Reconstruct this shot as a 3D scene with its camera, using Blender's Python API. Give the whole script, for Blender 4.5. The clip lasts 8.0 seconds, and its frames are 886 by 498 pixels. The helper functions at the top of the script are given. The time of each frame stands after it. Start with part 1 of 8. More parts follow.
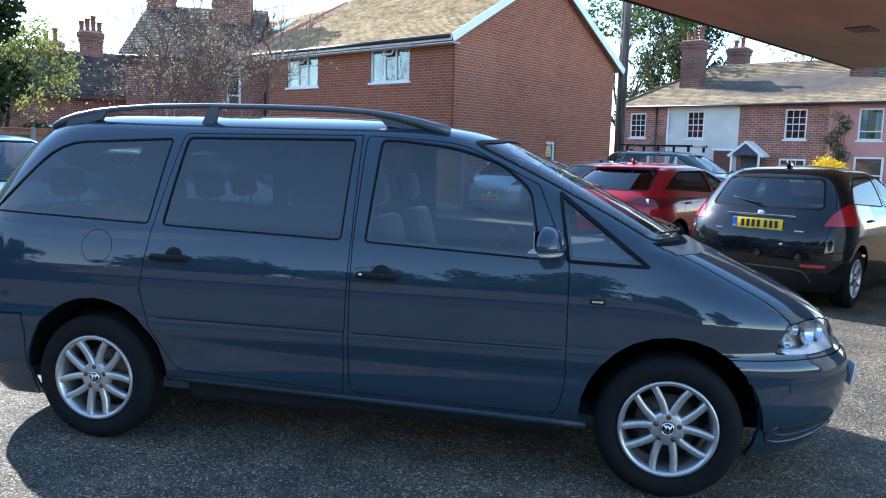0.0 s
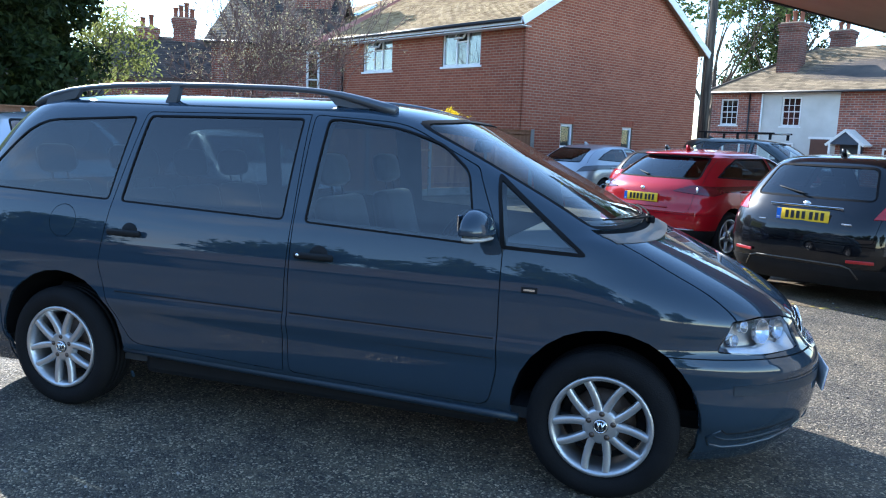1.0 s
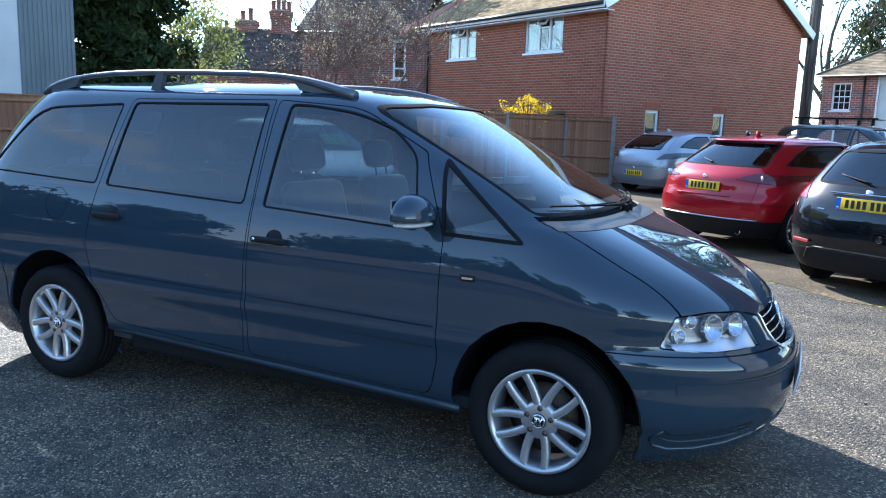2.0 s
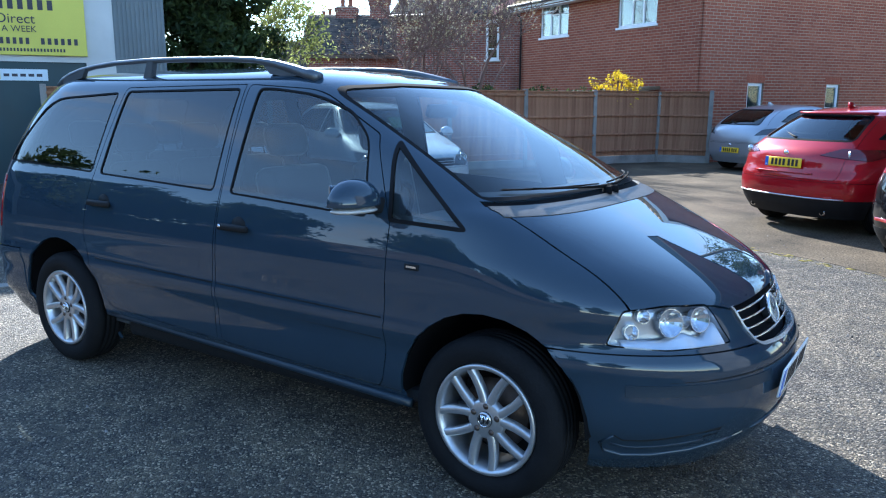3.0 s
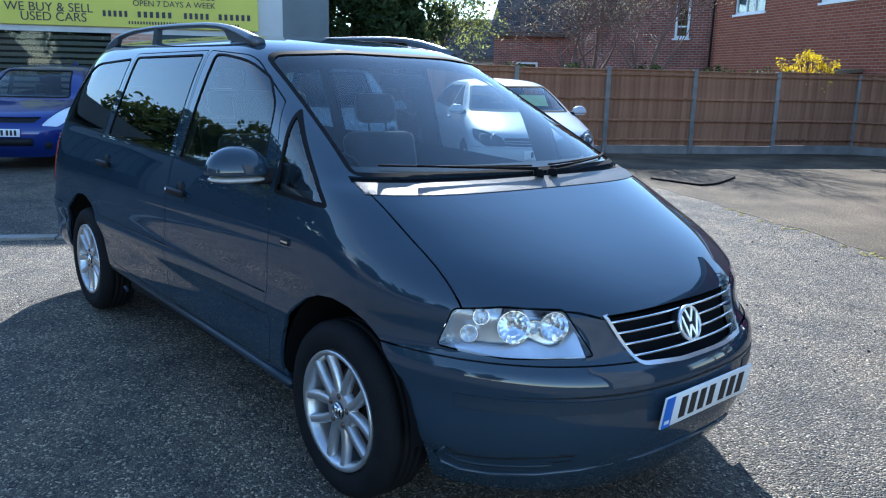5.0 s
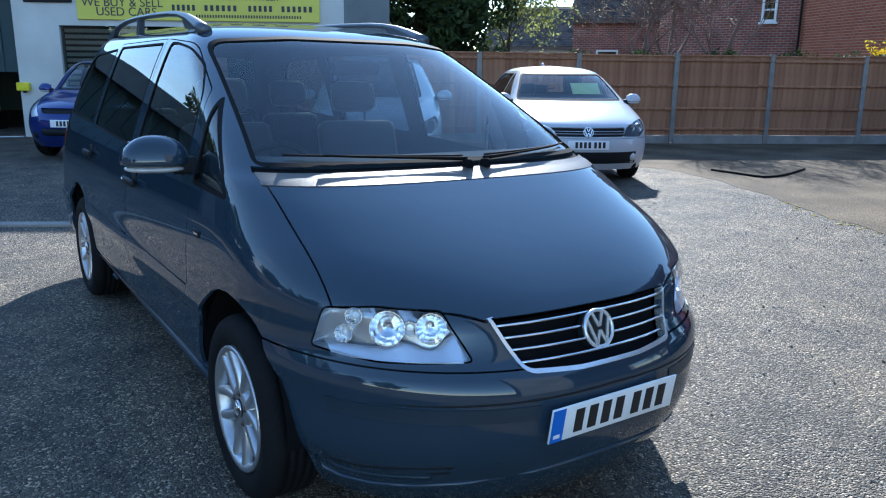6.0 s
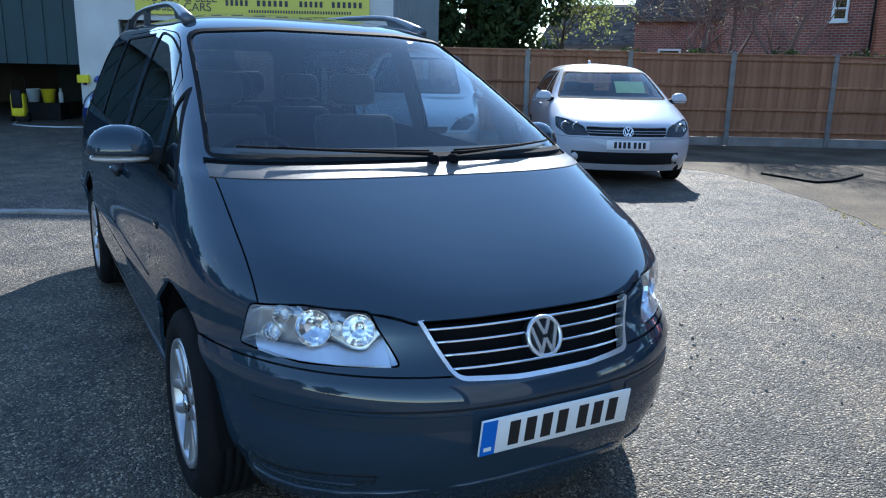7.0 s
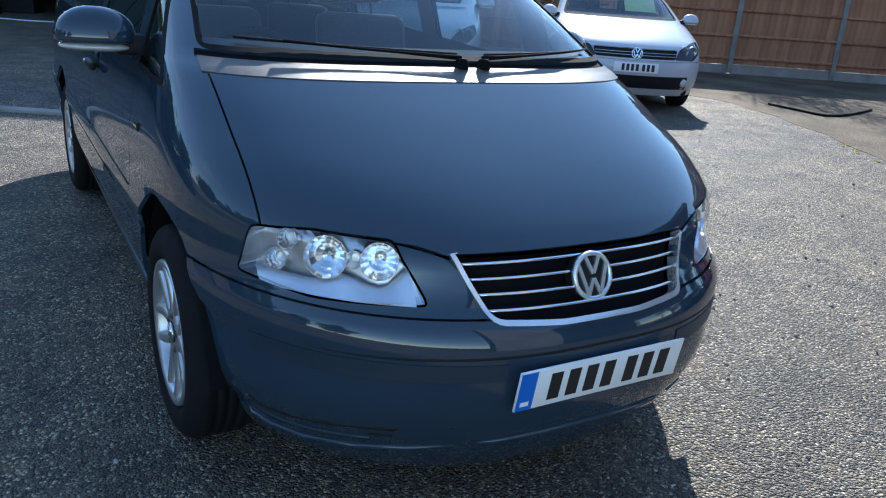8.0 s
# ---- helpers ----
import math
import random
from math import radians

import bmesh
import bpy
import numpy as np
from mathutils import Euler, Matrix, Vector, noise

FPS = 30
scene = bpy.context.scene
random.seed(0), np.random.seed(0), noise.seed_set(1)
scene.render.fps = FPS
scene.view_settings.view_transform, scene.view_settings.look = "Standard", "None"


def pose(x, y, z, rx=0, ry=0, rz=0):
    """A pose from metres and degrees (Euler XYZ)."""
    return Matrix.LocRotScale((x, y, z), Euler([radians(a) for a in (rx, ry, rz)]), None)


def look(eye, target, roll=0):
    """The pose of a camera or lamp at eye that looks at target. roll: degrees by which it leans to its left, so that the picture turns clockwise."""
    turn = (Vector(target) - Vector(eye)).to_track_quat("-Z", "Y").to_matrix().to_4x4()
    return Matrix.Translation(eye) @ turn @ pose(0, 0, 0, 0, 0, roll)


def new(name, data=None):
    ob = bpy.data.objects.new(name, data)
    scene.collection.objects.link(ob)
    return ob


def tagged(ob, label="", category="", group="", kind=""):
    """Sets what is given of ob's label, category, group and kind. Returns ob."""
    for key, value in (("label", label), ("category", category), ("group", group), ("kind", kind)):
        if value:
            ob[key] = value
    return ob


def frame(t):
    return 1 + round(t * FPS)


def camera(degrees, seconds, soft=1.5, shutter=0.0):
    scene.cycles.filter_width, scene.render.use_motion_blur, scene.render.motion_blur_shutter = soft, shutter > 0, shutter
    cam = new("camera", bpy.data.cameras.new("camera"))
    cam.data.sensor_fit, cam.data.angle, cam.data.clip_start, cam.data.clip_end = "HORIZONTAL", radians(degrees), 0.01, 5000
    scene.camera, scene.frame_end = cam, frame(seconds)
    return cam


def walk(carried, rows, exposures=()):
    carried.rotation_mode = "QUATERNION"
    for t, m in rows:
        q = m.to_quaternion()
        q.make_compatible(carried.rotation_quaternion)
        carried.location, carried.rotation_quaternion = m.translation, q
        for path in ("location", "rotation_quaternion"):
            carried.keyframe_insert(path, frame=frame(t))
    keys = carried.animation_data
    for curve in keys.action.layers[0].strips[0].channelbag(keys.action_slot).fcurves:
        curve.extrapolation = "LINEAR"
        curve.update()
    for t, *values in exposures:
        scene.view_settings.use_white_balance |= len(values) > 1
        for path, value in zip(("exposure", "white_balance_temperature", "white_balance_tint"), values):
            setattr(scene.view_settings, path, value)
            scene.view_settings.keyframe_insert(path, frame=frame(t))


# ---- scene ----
cam = camera(60.0, 8.0, soft=1.15)
PATH = [
    (0, (0.988, -4.275, 1.515), (0.637, -2.322, 1.265), 1.6),
    (0.5, (1.32, -4.161, 1.505), (0.836, -2.238, 1.24), 2.0),
    (1, (1.658, -4.021, 1.513), (1.077, -2.13, 1.219), 2.2),
    (1.5, (2.026, -3.89, 1.518), (1.332, -2.041, 1.199), 2.3),
    (1.7, (2.138, -3.83, 1.519), (1.392, -2.003, 1.196), 2.3),
    (2.8, (2.665, -3.336, 1.509), (1.63, -1.666, 1.136), 0.2),
    (3, (2.784, -3.237, 1.519), (1.705, -1.598, 1.136), 0.2),
    (3.5, (2.989, -3.006, 1.503), (1.805, -1.446, 1.096), 1.0),
    (4, (3.164, -2.75, 1.514), (1.834, -1.316, 1.097), 0.3),
    (4.5, (3.404, -2.508, 1.507), (1.98, -1.168, 1.089), 1.2),
    (5, (3.548, -2.262, 1.488), (2.083, -0.972, 1.049), 1.3),
    (5.2, (3.595, -2.132, 1.483), (2.114, -0.864, 1.036), 0.9),
    (6.3, (3.86, -1.532, 1.475), (2.219, -0.488, 1.01), 0.8),
    (6.5, (3.87, -1.452, 1.465), (2.211, -0.436, 1.003), 0.9),
    (7, (3.917, -1.312, 1.462), (2.233, -0.343, 0.988), 1.2),
    (7.5, (3.914, -1.256, 1.445), (2.246, -0.283, 0.92), 1.6),
    (8, (3.573, -1.266, 1.378), (1.969, -0.277, 0.706), 4.1),
]
walk(cam, [(t, look(eye, target, roll)) for t, eye, target, roll in PATH],
     exposures=[(0.0, 1.9, 5750, 5), (3.5, 1.8, 5450, 5), (6.5, 1.4, 5450, 5), (8.0, 1.35, 5700, 5)])

# ---- sky and sun ----
SUN_AZ, SUN_EL = 142.0, 32.0      # degrees: from +x towards +y, and up
world = bpy.data.worlds.new("sky")
scene.world = world
world.use_nodes = True
wn, wl = world.node_tree.nodes, world.node_tree.links
sky = wn.new("ShaderNodeTexSky")
sky.sky_type, sky.sun_disc = "NISHITA", False
sky.sun_elevation, sky.sun_rotation = radians(SUN_EL), radians(90 - SUN_AZ)
sky.air_density, sky.dust_density, sky.ozone_density = 1.0, 0.04, 1.4
# thin broken cloud, as one noise over the whole sky
wc = wn.new("ShaderNodeTexCoord")
wm = wn.new("ShaderNodeMapping")
wm.inputs["Scale"].default_value = (1.0, 1.0, 2.6)
wx = wn.new("ShaderNodeTexNoise")
wx.inputs["Scale"].default_value, wx.inputs["Detail"].default_value, wx.inputs["Roughness"].default_value = 2.3, 7.0, 0.55
wr = wn.new("ShaderNodeValToRGB")
wr.color_ramp.elements[0].position, wr.color_ramp.elements[1].position = 0.58, 0.72
wr.color_ramp.elements[0].color, wr.color_ramp.elements[1].color = (0, 0, 0, 1), (0.75, 0.75, 0.75, 1)
wmix = wn.new("ShaderNodeMix")
wmix.data_type = "RGBA"
wmix.inputs["B"].default_value = (3.4, 3.6, 3.9, 1)
wl.new(wc.outputs["Generated"], wm.inputs["Vector"])
wl.new(wm.outputs["Vector"], wx.inputs["Vector"])
wl.new(wx.outputs["Fac"], wr.inputs["Fac"])
wsep, wlow, wmul = wn.new("ShaderNodeSeparateXYZ"), wn.new("ShaderNodeMapRange"), wn.new("ShaderNodeMath")
wlow.inputs["From Min"].default_value, wlow.inputs["From Max"].default_value = 0.50, 0.40
wmul.operation = "MULTIPLY"
wl.new(wc.outputs["Generated"], wsep.inputs[0]), wl.new(wsep.outputs["Z"], wlow.inputs["Value"])
wl.new(wr.outputs["Color"], wmul.inputs[0]), wl.new(wlow.outputs["Result"], wmul.inputs[1])
wl.new(wmul.outputs[0], wmix.inputs["Factor"])
wl.new(sky.outputs["Color"], wmix.inputs["A"])
wl.new(wmix.outputs["Result"], wn["Background"].inputs["Color"])
wn["Background"].inputs["Strength"].default_value = 0.15
sun_data = bpy.data.lights.new("sun", "SUN")
sun_data.energy, sun_data.angle, sun_data.color = 4.2, radians(0.6), (1.0, 0.905, 0.80)
sun = new("sun", sun_data)
sd = Vector((math.cos(radians(SUN_EL)) * math.cos(radians(SUN_AZ)), math.cos(radians(SUN_EL)) * math.sin(radians(SUN_AZ)), math.sin(radians(SUN_EL))))
sun.matrix_world = look(sd * 60, (0, 0, 0))


# ---- materials ----
def mat(name, col, rough=0.5, metal=0.0, var=0.0, scale=4.0, fine=0.0, fscale=60.0, bump=0.0, bscale=80.0, coat=0.0,
        coat_rough=0.03, coat_ior=1.5, spec=0.5, rnd=0.0, island=0.0, rvar=0.0, emit=None, trans=0.0, ior=1.45, sheen=0.0):
    """A surface with coarse and fine colour variation, relief and wear, at real-world size."""
    m = bpy.data.materials.new(name)
    m.use_nodes = True
    n, l = m.node_tree.nodes, m.node_tree.links
    p = n["Principled BSDF"]
    p.inputs["Base Color"].default_value = (*col, 1)
    p.inputs["Roughness"].default_value, p.inputs["Metallic"].default_value = rough, metal
    p.inputs["Specular IOR Level"].default_value = spec
    p.inputs["Coat Weight"].default_value, p.inputs["Coat Roughness"].default_value = coat, coat_rough
    p.inputs["Coat IOR"].default_value = coat_ior
    p.inputs["Transmission Weight"].default_value, p.inputs["IOR"].default_value = trans, ior
    p.inputs["Sheen Weight"].default_value = sheen
    if emit:
        p.inputs["Emission Color"].default_value, p.inputs["Emission Strength"].default_value = (*emit[0], 1), emit[1]
    tc = n.new("ShaderNodeTexCoord")
    out = None

    def noise_node(sc, det):
        x = n.new("ShaderNodeTexNoise")
        x.inputs["Scale"].default_value, x.inputs["Detail"].default_value = sc, det
        l.new(tc.outputs["Object"], x.inputs["Vector"])
        return x

    def spread(source, amount, prev):
        """prev times (1 +- amount) by a 0..1 source."""
        r = n.new("ShaderNodeMapRange")
        r.inputs["From Min"].default_value, r.inputs["From Max"].default_value = 0.25, 0.75
        r.inputs["To Min"].default_value, r.inputs["To Max"].default_value = 1 - amount, 1 + amount
        l.new(source, r.inputs["Value"])
        if prev is None:
            return r.outputs["Result"]
        q = n.new("ShaderNodeMath")
        q.operation = "MULTIPLY"
        l.new(prev, q.inputs[0]), l.new(r.outputs["Result"], q.inputs[1])
        return q.outputs[0]

    if var:
        big = noise_node(scale, 5)
        out = spread(big.outputs["Fac"], var, out)
        if rvar:
            r = n.new("ShaderNodeMapRange")
            r.inputs["From Min"].default_value, r.inputs["From Max"].default_value = 0.3, 0.7
            r.inputs["To Min"].default_value, r.inputs["To Max"].default_value = rough - rvar, rough + rvar
            l.new(big.outputs["Fac"], r.inputs["Value"]), l.new(r.outputs["Result"], p.inputs["Roughness"])
    if fine:
        out = spread(noise_node(fscale, 3).outputs["Fac"], fine, out)
    if rnd:
        o = n.new("ShaderNodeObjectInfo")
        out = spread(o.outputs["Random"], rnd, out)
    if island:
        g = n.new("ShaderNodeNewGeometry")
        out = spread(g.outputs["Random Per Island"], island, out)
    if out is not None:
        v = n.new("ShaderNodeVectorMath")
        v.operation = "SCALE"
        v.inputs[0].default_value = col
        l.new(out, v.inputs["Scale"])
        l.new(v.outputs["Vector"], p.inputs["Base Color"])
    if bump:
        b = n.new("ShaderNodeBump")
        b.inputs["Strength"].default_value, b.inputs["Distance"].default_value = bump, 0.01
        l.new(noise_node(bscale, 4).outputs["Fac"], b.inputs["Height"])
        l.new(b.outputs["Normal"], p.inputs["Normal"])
    return m


def glass(name, tint, rough=0.0, ior=1.5):
    """A thin tinted pane: it lets tinted light through and mirrors by its Fresnel gloss."""
    m = bpy.data.materials.new(name)
    m.use_nodes = True
    n, l = m.node_tree.nodes, m.node_tree.links
    n.remove(n["Principled BSDF"])
    t, g, f, x = n.new("ShaderNodeBsdfTransparent"), n.new("ShaderNodeBsdfGlossy"), n.new("ShaderNodeLayerWeight"), n.new("ShaderNodeMixShader")
    t.inputs["Color"].default_value = (*tint, 1)
    g.inputs["Roughness"].default_value = rough
    f.inputs["Blend"].default_value = 0.5
    f0 = ((ior - 1) / (ior + 1)) ** 2
    up, ma = n.new("ShaderNodeMath"), n.new("ShaderNodeMath")
    up.operation, ma.operation = "POWER", "MULTIPLY_ADD"
    up.inputs[1].default_value, ma.inputs[1].default_value, ma.inputs[2].default_value = 5.0, 1 - f0, f0
    l.new(f.outputs["Facing"], up.inputs[0]), l.new(up.outputs[0], ma.inputs[0])
    l.new(ma.outputs[0], x.inputs["Fac"]), l.new(t.outputs[0], x.inputs[1]), l.new(g.outputs[0], x.inputs[2])
    l.new(x.outputs[0], n["Material Output"].inputs["Surface"])
    return m


M = {}
M["paint_grey"] = mat("grey_metallic_paint", (0.021, 0.036, 0.055), 0.55, 0.0, var=0.06, scale=2.0, fine=0.12, fscale=900, coat=1.0, coat_rough=0.010, spec=0.0, coat_ior=1.58)
M["paint_red"] = mat("red_paint", (0.34, 0.005, 0.012), 0.35, 0.2, var=0.06, scale=2, coat=1.0, spec=0.1)
M["paint_black"] = mat("black_paint", (0.003, 0.0032, 0.005), 0.3, 0.0, var=0.08, scale=2, coat=1.0, spec=0.1)
M["paint_white"] = mat("white_paint", (0.44, 0.45, 0.48), 0.4, var=0.04, scale=3, coat=0.8, spec=0.1)
M["paint_blue"] = mat("blue_paint", (0.010, 0.024, 0.16), 0.35, 0.3, var=0.06, scale=2, coat=1.0, spec=0.1)
M["paint_silver"] = mat("silver_paint", (0.38, 0.39, 0.41), 0.35, 0.6, var=0.05, scale=2, coat=1.0, spec=0.1)
M["paint_dark"] = mat("dark_paint", (0.03, 0.033, 0.04), 0.35, 0.2, var=0.06, scale=2, coat=1.0, spec=0.1)
M["trim"] = mat("black_plastic", (0.012, 0.0125, 0.014), 0.6, var=0.15, scale=8, fine=0.15, fscale=300, bump=0.15, bscale=500, spec=0.2)
M["cowl"] = mat("weathered_grey_plastic", (0.085, 0.076, 0.065), 0.42, var=0.15, scale=6, fine=0.2, fscale=200, bump=0.2, bscale=400)
M["rub"] = mat("grey_bumper_plastic", (0.014, 0.026, 0.041), 0.4, var=0.12, scale=6, fine=0.1, fscale=300, bump=0.1, bscale=500)
M["emblem"] = mat("bright_emblem", (0.72, 0.73, 0.75), 0.24, 0.75, var=0.05, scale=40)
M["rubber"] = mat("rubber", (0.012, 0.012, 0.013), 0.75, var=0.2, scale=10, spec=0.08)
M["housing"] = mat("wheel_housing_lining", (0.006, 0.006, 0.007), 0.9, var=0.3, scale=6, spec=0.1)
M["tyre"] = mat("tyre_rubber", (0.008, 0.008, 0.009), 0.8, var=0.25, scale=9, fine=0.2, fscale=120, bump=0.3, bscale=160, spec=0.2)
M["liner"] = mat("interior_lining", (0.045, 0.048, 0.054), 0.85, var=0.15, scale=8)
M["cloth"] = mat("seat_cloth", (0.026, 0.028, 0.034), 0.9, var=0.15, scale=12, fine=0.3, fscale=400, sheen=0.2)
M["alloy"] = mat("silver_alloy", (0.50, 0.505, 0.52), 0.34, 0.8, var=0.06, scale=12, fine=0.06, fscale=80, rvar=0.06)
M["steel"] = mat("brake_steel", (0.11, 0.08, 0.065), 0.5, 0.7, var=0.3, scale=20)
M["chrome"] = mat("chrome", (0.80, 0.81, 0.83), 0.09, 1.0, var=0.03, scale=10)
M["lamp_silver"] = mat("satin_lamp_silver", (0.62, 0.63, 0.65), 0.3, 0.7, var=0.05, scale=30)
M["reflector"] = mat("lamp_reflector", (0.68, 0.69, 0.71), 0.13, 0.92, var=0.05, scale=30)
M["glass_side"] = glass("side_window_glass", (0.62, 0.70, 0.70), ior=1.85)
M["lamp_dark"] = mat("black_lamp_housing", (0.12, 0.125, 0.135), 0.25, 0.4, var=0.1, scale=30)
M["glass_clear"] = glass("clear_glass", (0.86, 0.92, 0.91), ior=1.62)
M["glass_tint"] = glass("privacy_glass", (0.16, 0.20, 0.21), ior=1.9)
M["glass_lamp"] = glass("lamp_glass", (0.95, 0.97, 1.0), ior=1.22)
M["lamp_red"] = mat("red_lens", (0.36, 0.006, 0.008), 0.12, var=0.1, scale=30, coat=1.0)
M["lamp_orange"] = mat("amber_lens", (0.7, 0.16, 0.02), 0.15, coat=1.0)
M["lamp_white"] = mat("white_lens", (0.75, 0.77, 0.80), 0.12, coat=1.0)
M["plate_white"] = mat("white_plate", (0.74, 0.75, 0.76), 0.35, var=0.04, scale=10)
M["plate_yellow"] = mat("yellow_plate", (0.78, 0.50, 0.02), 0.35, var=0.04, scale=10)
M["plate_blue"] = mat("blue_band", (0.015, 0.13, 0.55), 0.4)
M["ink"] = mat("black_ink", (0.012, 0.012, 0.014), 0.5)


# ---- small builders ----
def mesh_ob(name, bm, material, parent=None, label="", smooth=True, normals=None):
    me = bpy.data.meshes.new(name)
    for f in bm.faces:
        f.smooth = smooth
    bm.to_mesh(me)
    bm.free()
    me.materials.append(material)
    if normals is not None:
        me.normals_split_custom_set_from_vertices(normals)
    ob = new(name, me)
    if parent is not None:
        ob.parent = parent
    if label:
        ob["label"] = label
    return ob


def part(name, bm, material, parent, label="", smooth=False):
    """One mesh under a thing, or under a part of it."""
    return mesh_ob(name, bm, material, parent, label, smooth)


def thing(name, label, category, group="", kind="", m=None):
    """An Empty at the base of a thing, for its parts."""
    e = new(name)
    e.empty_display_size = 0.2
    if m is not None:
        e.matrix_world = m
    return tagged(e, label, category, group, kind)


def box(bm, x0, x1, y0, y1, z0, z1, bevel=0.0, m=None):
    v = [bm.verts.new(c) for c in ((x0, y0, z0), (x1, y0, z0), (x1, y1, z0), (x0, y1, z0), (x0, y0, z1), (x1, y0, z1), (x1, y1, z1), (x0, y1, z1))]
    fs = [bm.faces.new([v[i] for i in q]) for q in ((3, 2, 1, 0), (4, 5, 6, 7), (0, 1, 5, 4), (1, 2, 6, 5), (2, 3, 7, 6), (3, 0, 4, 7))]
    if bevel:
        es = list({e for f in fs for e in f.edges})
        r = bmesh.ops.bevel(bm, geom=es, offset=bevel, segments=2, affect="EDGES", profile=0.5)
        v = list({q for f in r["faces"] for q in f.verts} | {q for q in v if q.is_valid})
    if m is not None:
        bmesh.ops.transform(bm, matrix=m, verts=[q for q in v if q.is_valid])
    return bm


def new_box(*a, **k):
    return box(bmesh.new(), *a, **k)


def prism(pts, h, axis="z", base=0.0):
    """A solid of a 2D outline pushed along an axis. For x: points are (y, z); y: (x, z); z: (x, y)."""
    bm = bmesh.new()

    def at(p, k):
        return {"z": (p[0], p[1], k), "y": (p[0], k, p[1]), "x": (k, p[0], p[1])}[axis]
    lo, hi = [bm.verts.new(at(p, base)) for p in pts], [bm.verts.new(at(p, base + h)) for p in pts]
    bm.faces.new(lo), bm.faces.new(hi)
    for i in range(len(pts)):
        j = (i + 1) % len(pts)
        bm.faces.new((lo[i], lo[j], hi[j], hi[i]))
    bmesh.ops.recalc_face_normals(bm, faces=bm.faces)
    return bm


def tube(points, radius, sides=8, flat=1.0, bm=None, cap=True):
    """A tube along points; radius a number or one for each point; flat squeezes it in height."""
    bm = bm or bmesh.new()
    pts = [Vector(p) for p in points]
    rads = radius if isinstance(radius, (list, tuple)) else [radius] * len(pts)
    rings = []
    for i, p in enumerate(pts):
        d = (pts[min(i + 1, len(pts) - 1)] - pts[max(i - 1, 0)]).normalized()
        side = d.cross(Vector((0, 0, 1)))
        side = side.normalized() if side.length > 1e-4 else Vector((1, 0, 0))
        up = side.cross(d).normalized()
        rings.append([bm.verts.new(p + rads[i] * (math.cos(a) * side + flat * math.sin(a) * up)) for a in (2 * math.pi * k / sides for k in range(sides))])
    for a, b in zip(rings, rings[1:]):
        for k in range(sides):
            bm.faces.new((a[k], a[(k + 1) % sides], b[(k + 1) % sides], b[k]))
    if cap:
        bm.faces.new(rings[0][::-1]), bm.faces.new(rings[-1])
    return bm


def lathe(profile, sides=48, bm=None, closed=False):
    """Turns (radius, y) points round the y axis."""
    bm = bm or bmesh.new()
    rings = [[bm.verts.new((r * math.cos(a), y, r * math.sin(a))) for a in (2 * math.pi * k / sides for k in range(sides))] for r, y in profile]
    pairs = list(zip(rings, rings[1:])) + ([(rings[-1], rings[0])] if closed else [])
    for a, b in pairs:
        for k in range(sides):
            bm.faces.new((a[k], a[(k + 1) % sides], b[(k + 1) % sides], b[k]))
    bmesh.ops.recalc_face_normals(bm, faces=bm.faces)
    return bm


def curve_of(table):
    """A smooth function through (x, y) rows, without overshoot."""
    xs, ys = np.array([r[0] for r in table], float), np.array([r[1] for r in table], float)
    h, d = np.diff(xs), np.diff(ys) / np.diff(xs)
    m = np.zeros(len(xs))
    m[0], m[-1] = d[0], d[-1]
    for i in range(1, len(xs) - 1):
        if d[i - 1] * d[i] > 0:
            a, b = 2 * h[i] + h[i - 1], h[i] + 2 * h[i - 1]
            m[i] = (a + b) / (a / d[i - 1] + b / d[i])

    def f(x):
        x = min(max(x, xs[0]), xs[-1])
        i = min(int(np.searchsorted(xs, x, "right")) - 1, len(h) - 1)
        t = (x - xs[i]) / h[i]
        return float(ys[i] * (1 + 2 * t) * (1 - t) ** 2 + m[i] * h[i] * t * (1 - t) ** 2 + ys[i + 1] * t * t * (3 - 2 * t) + m[i + 1] * h[i] * t * t * (t - 1))
    return f


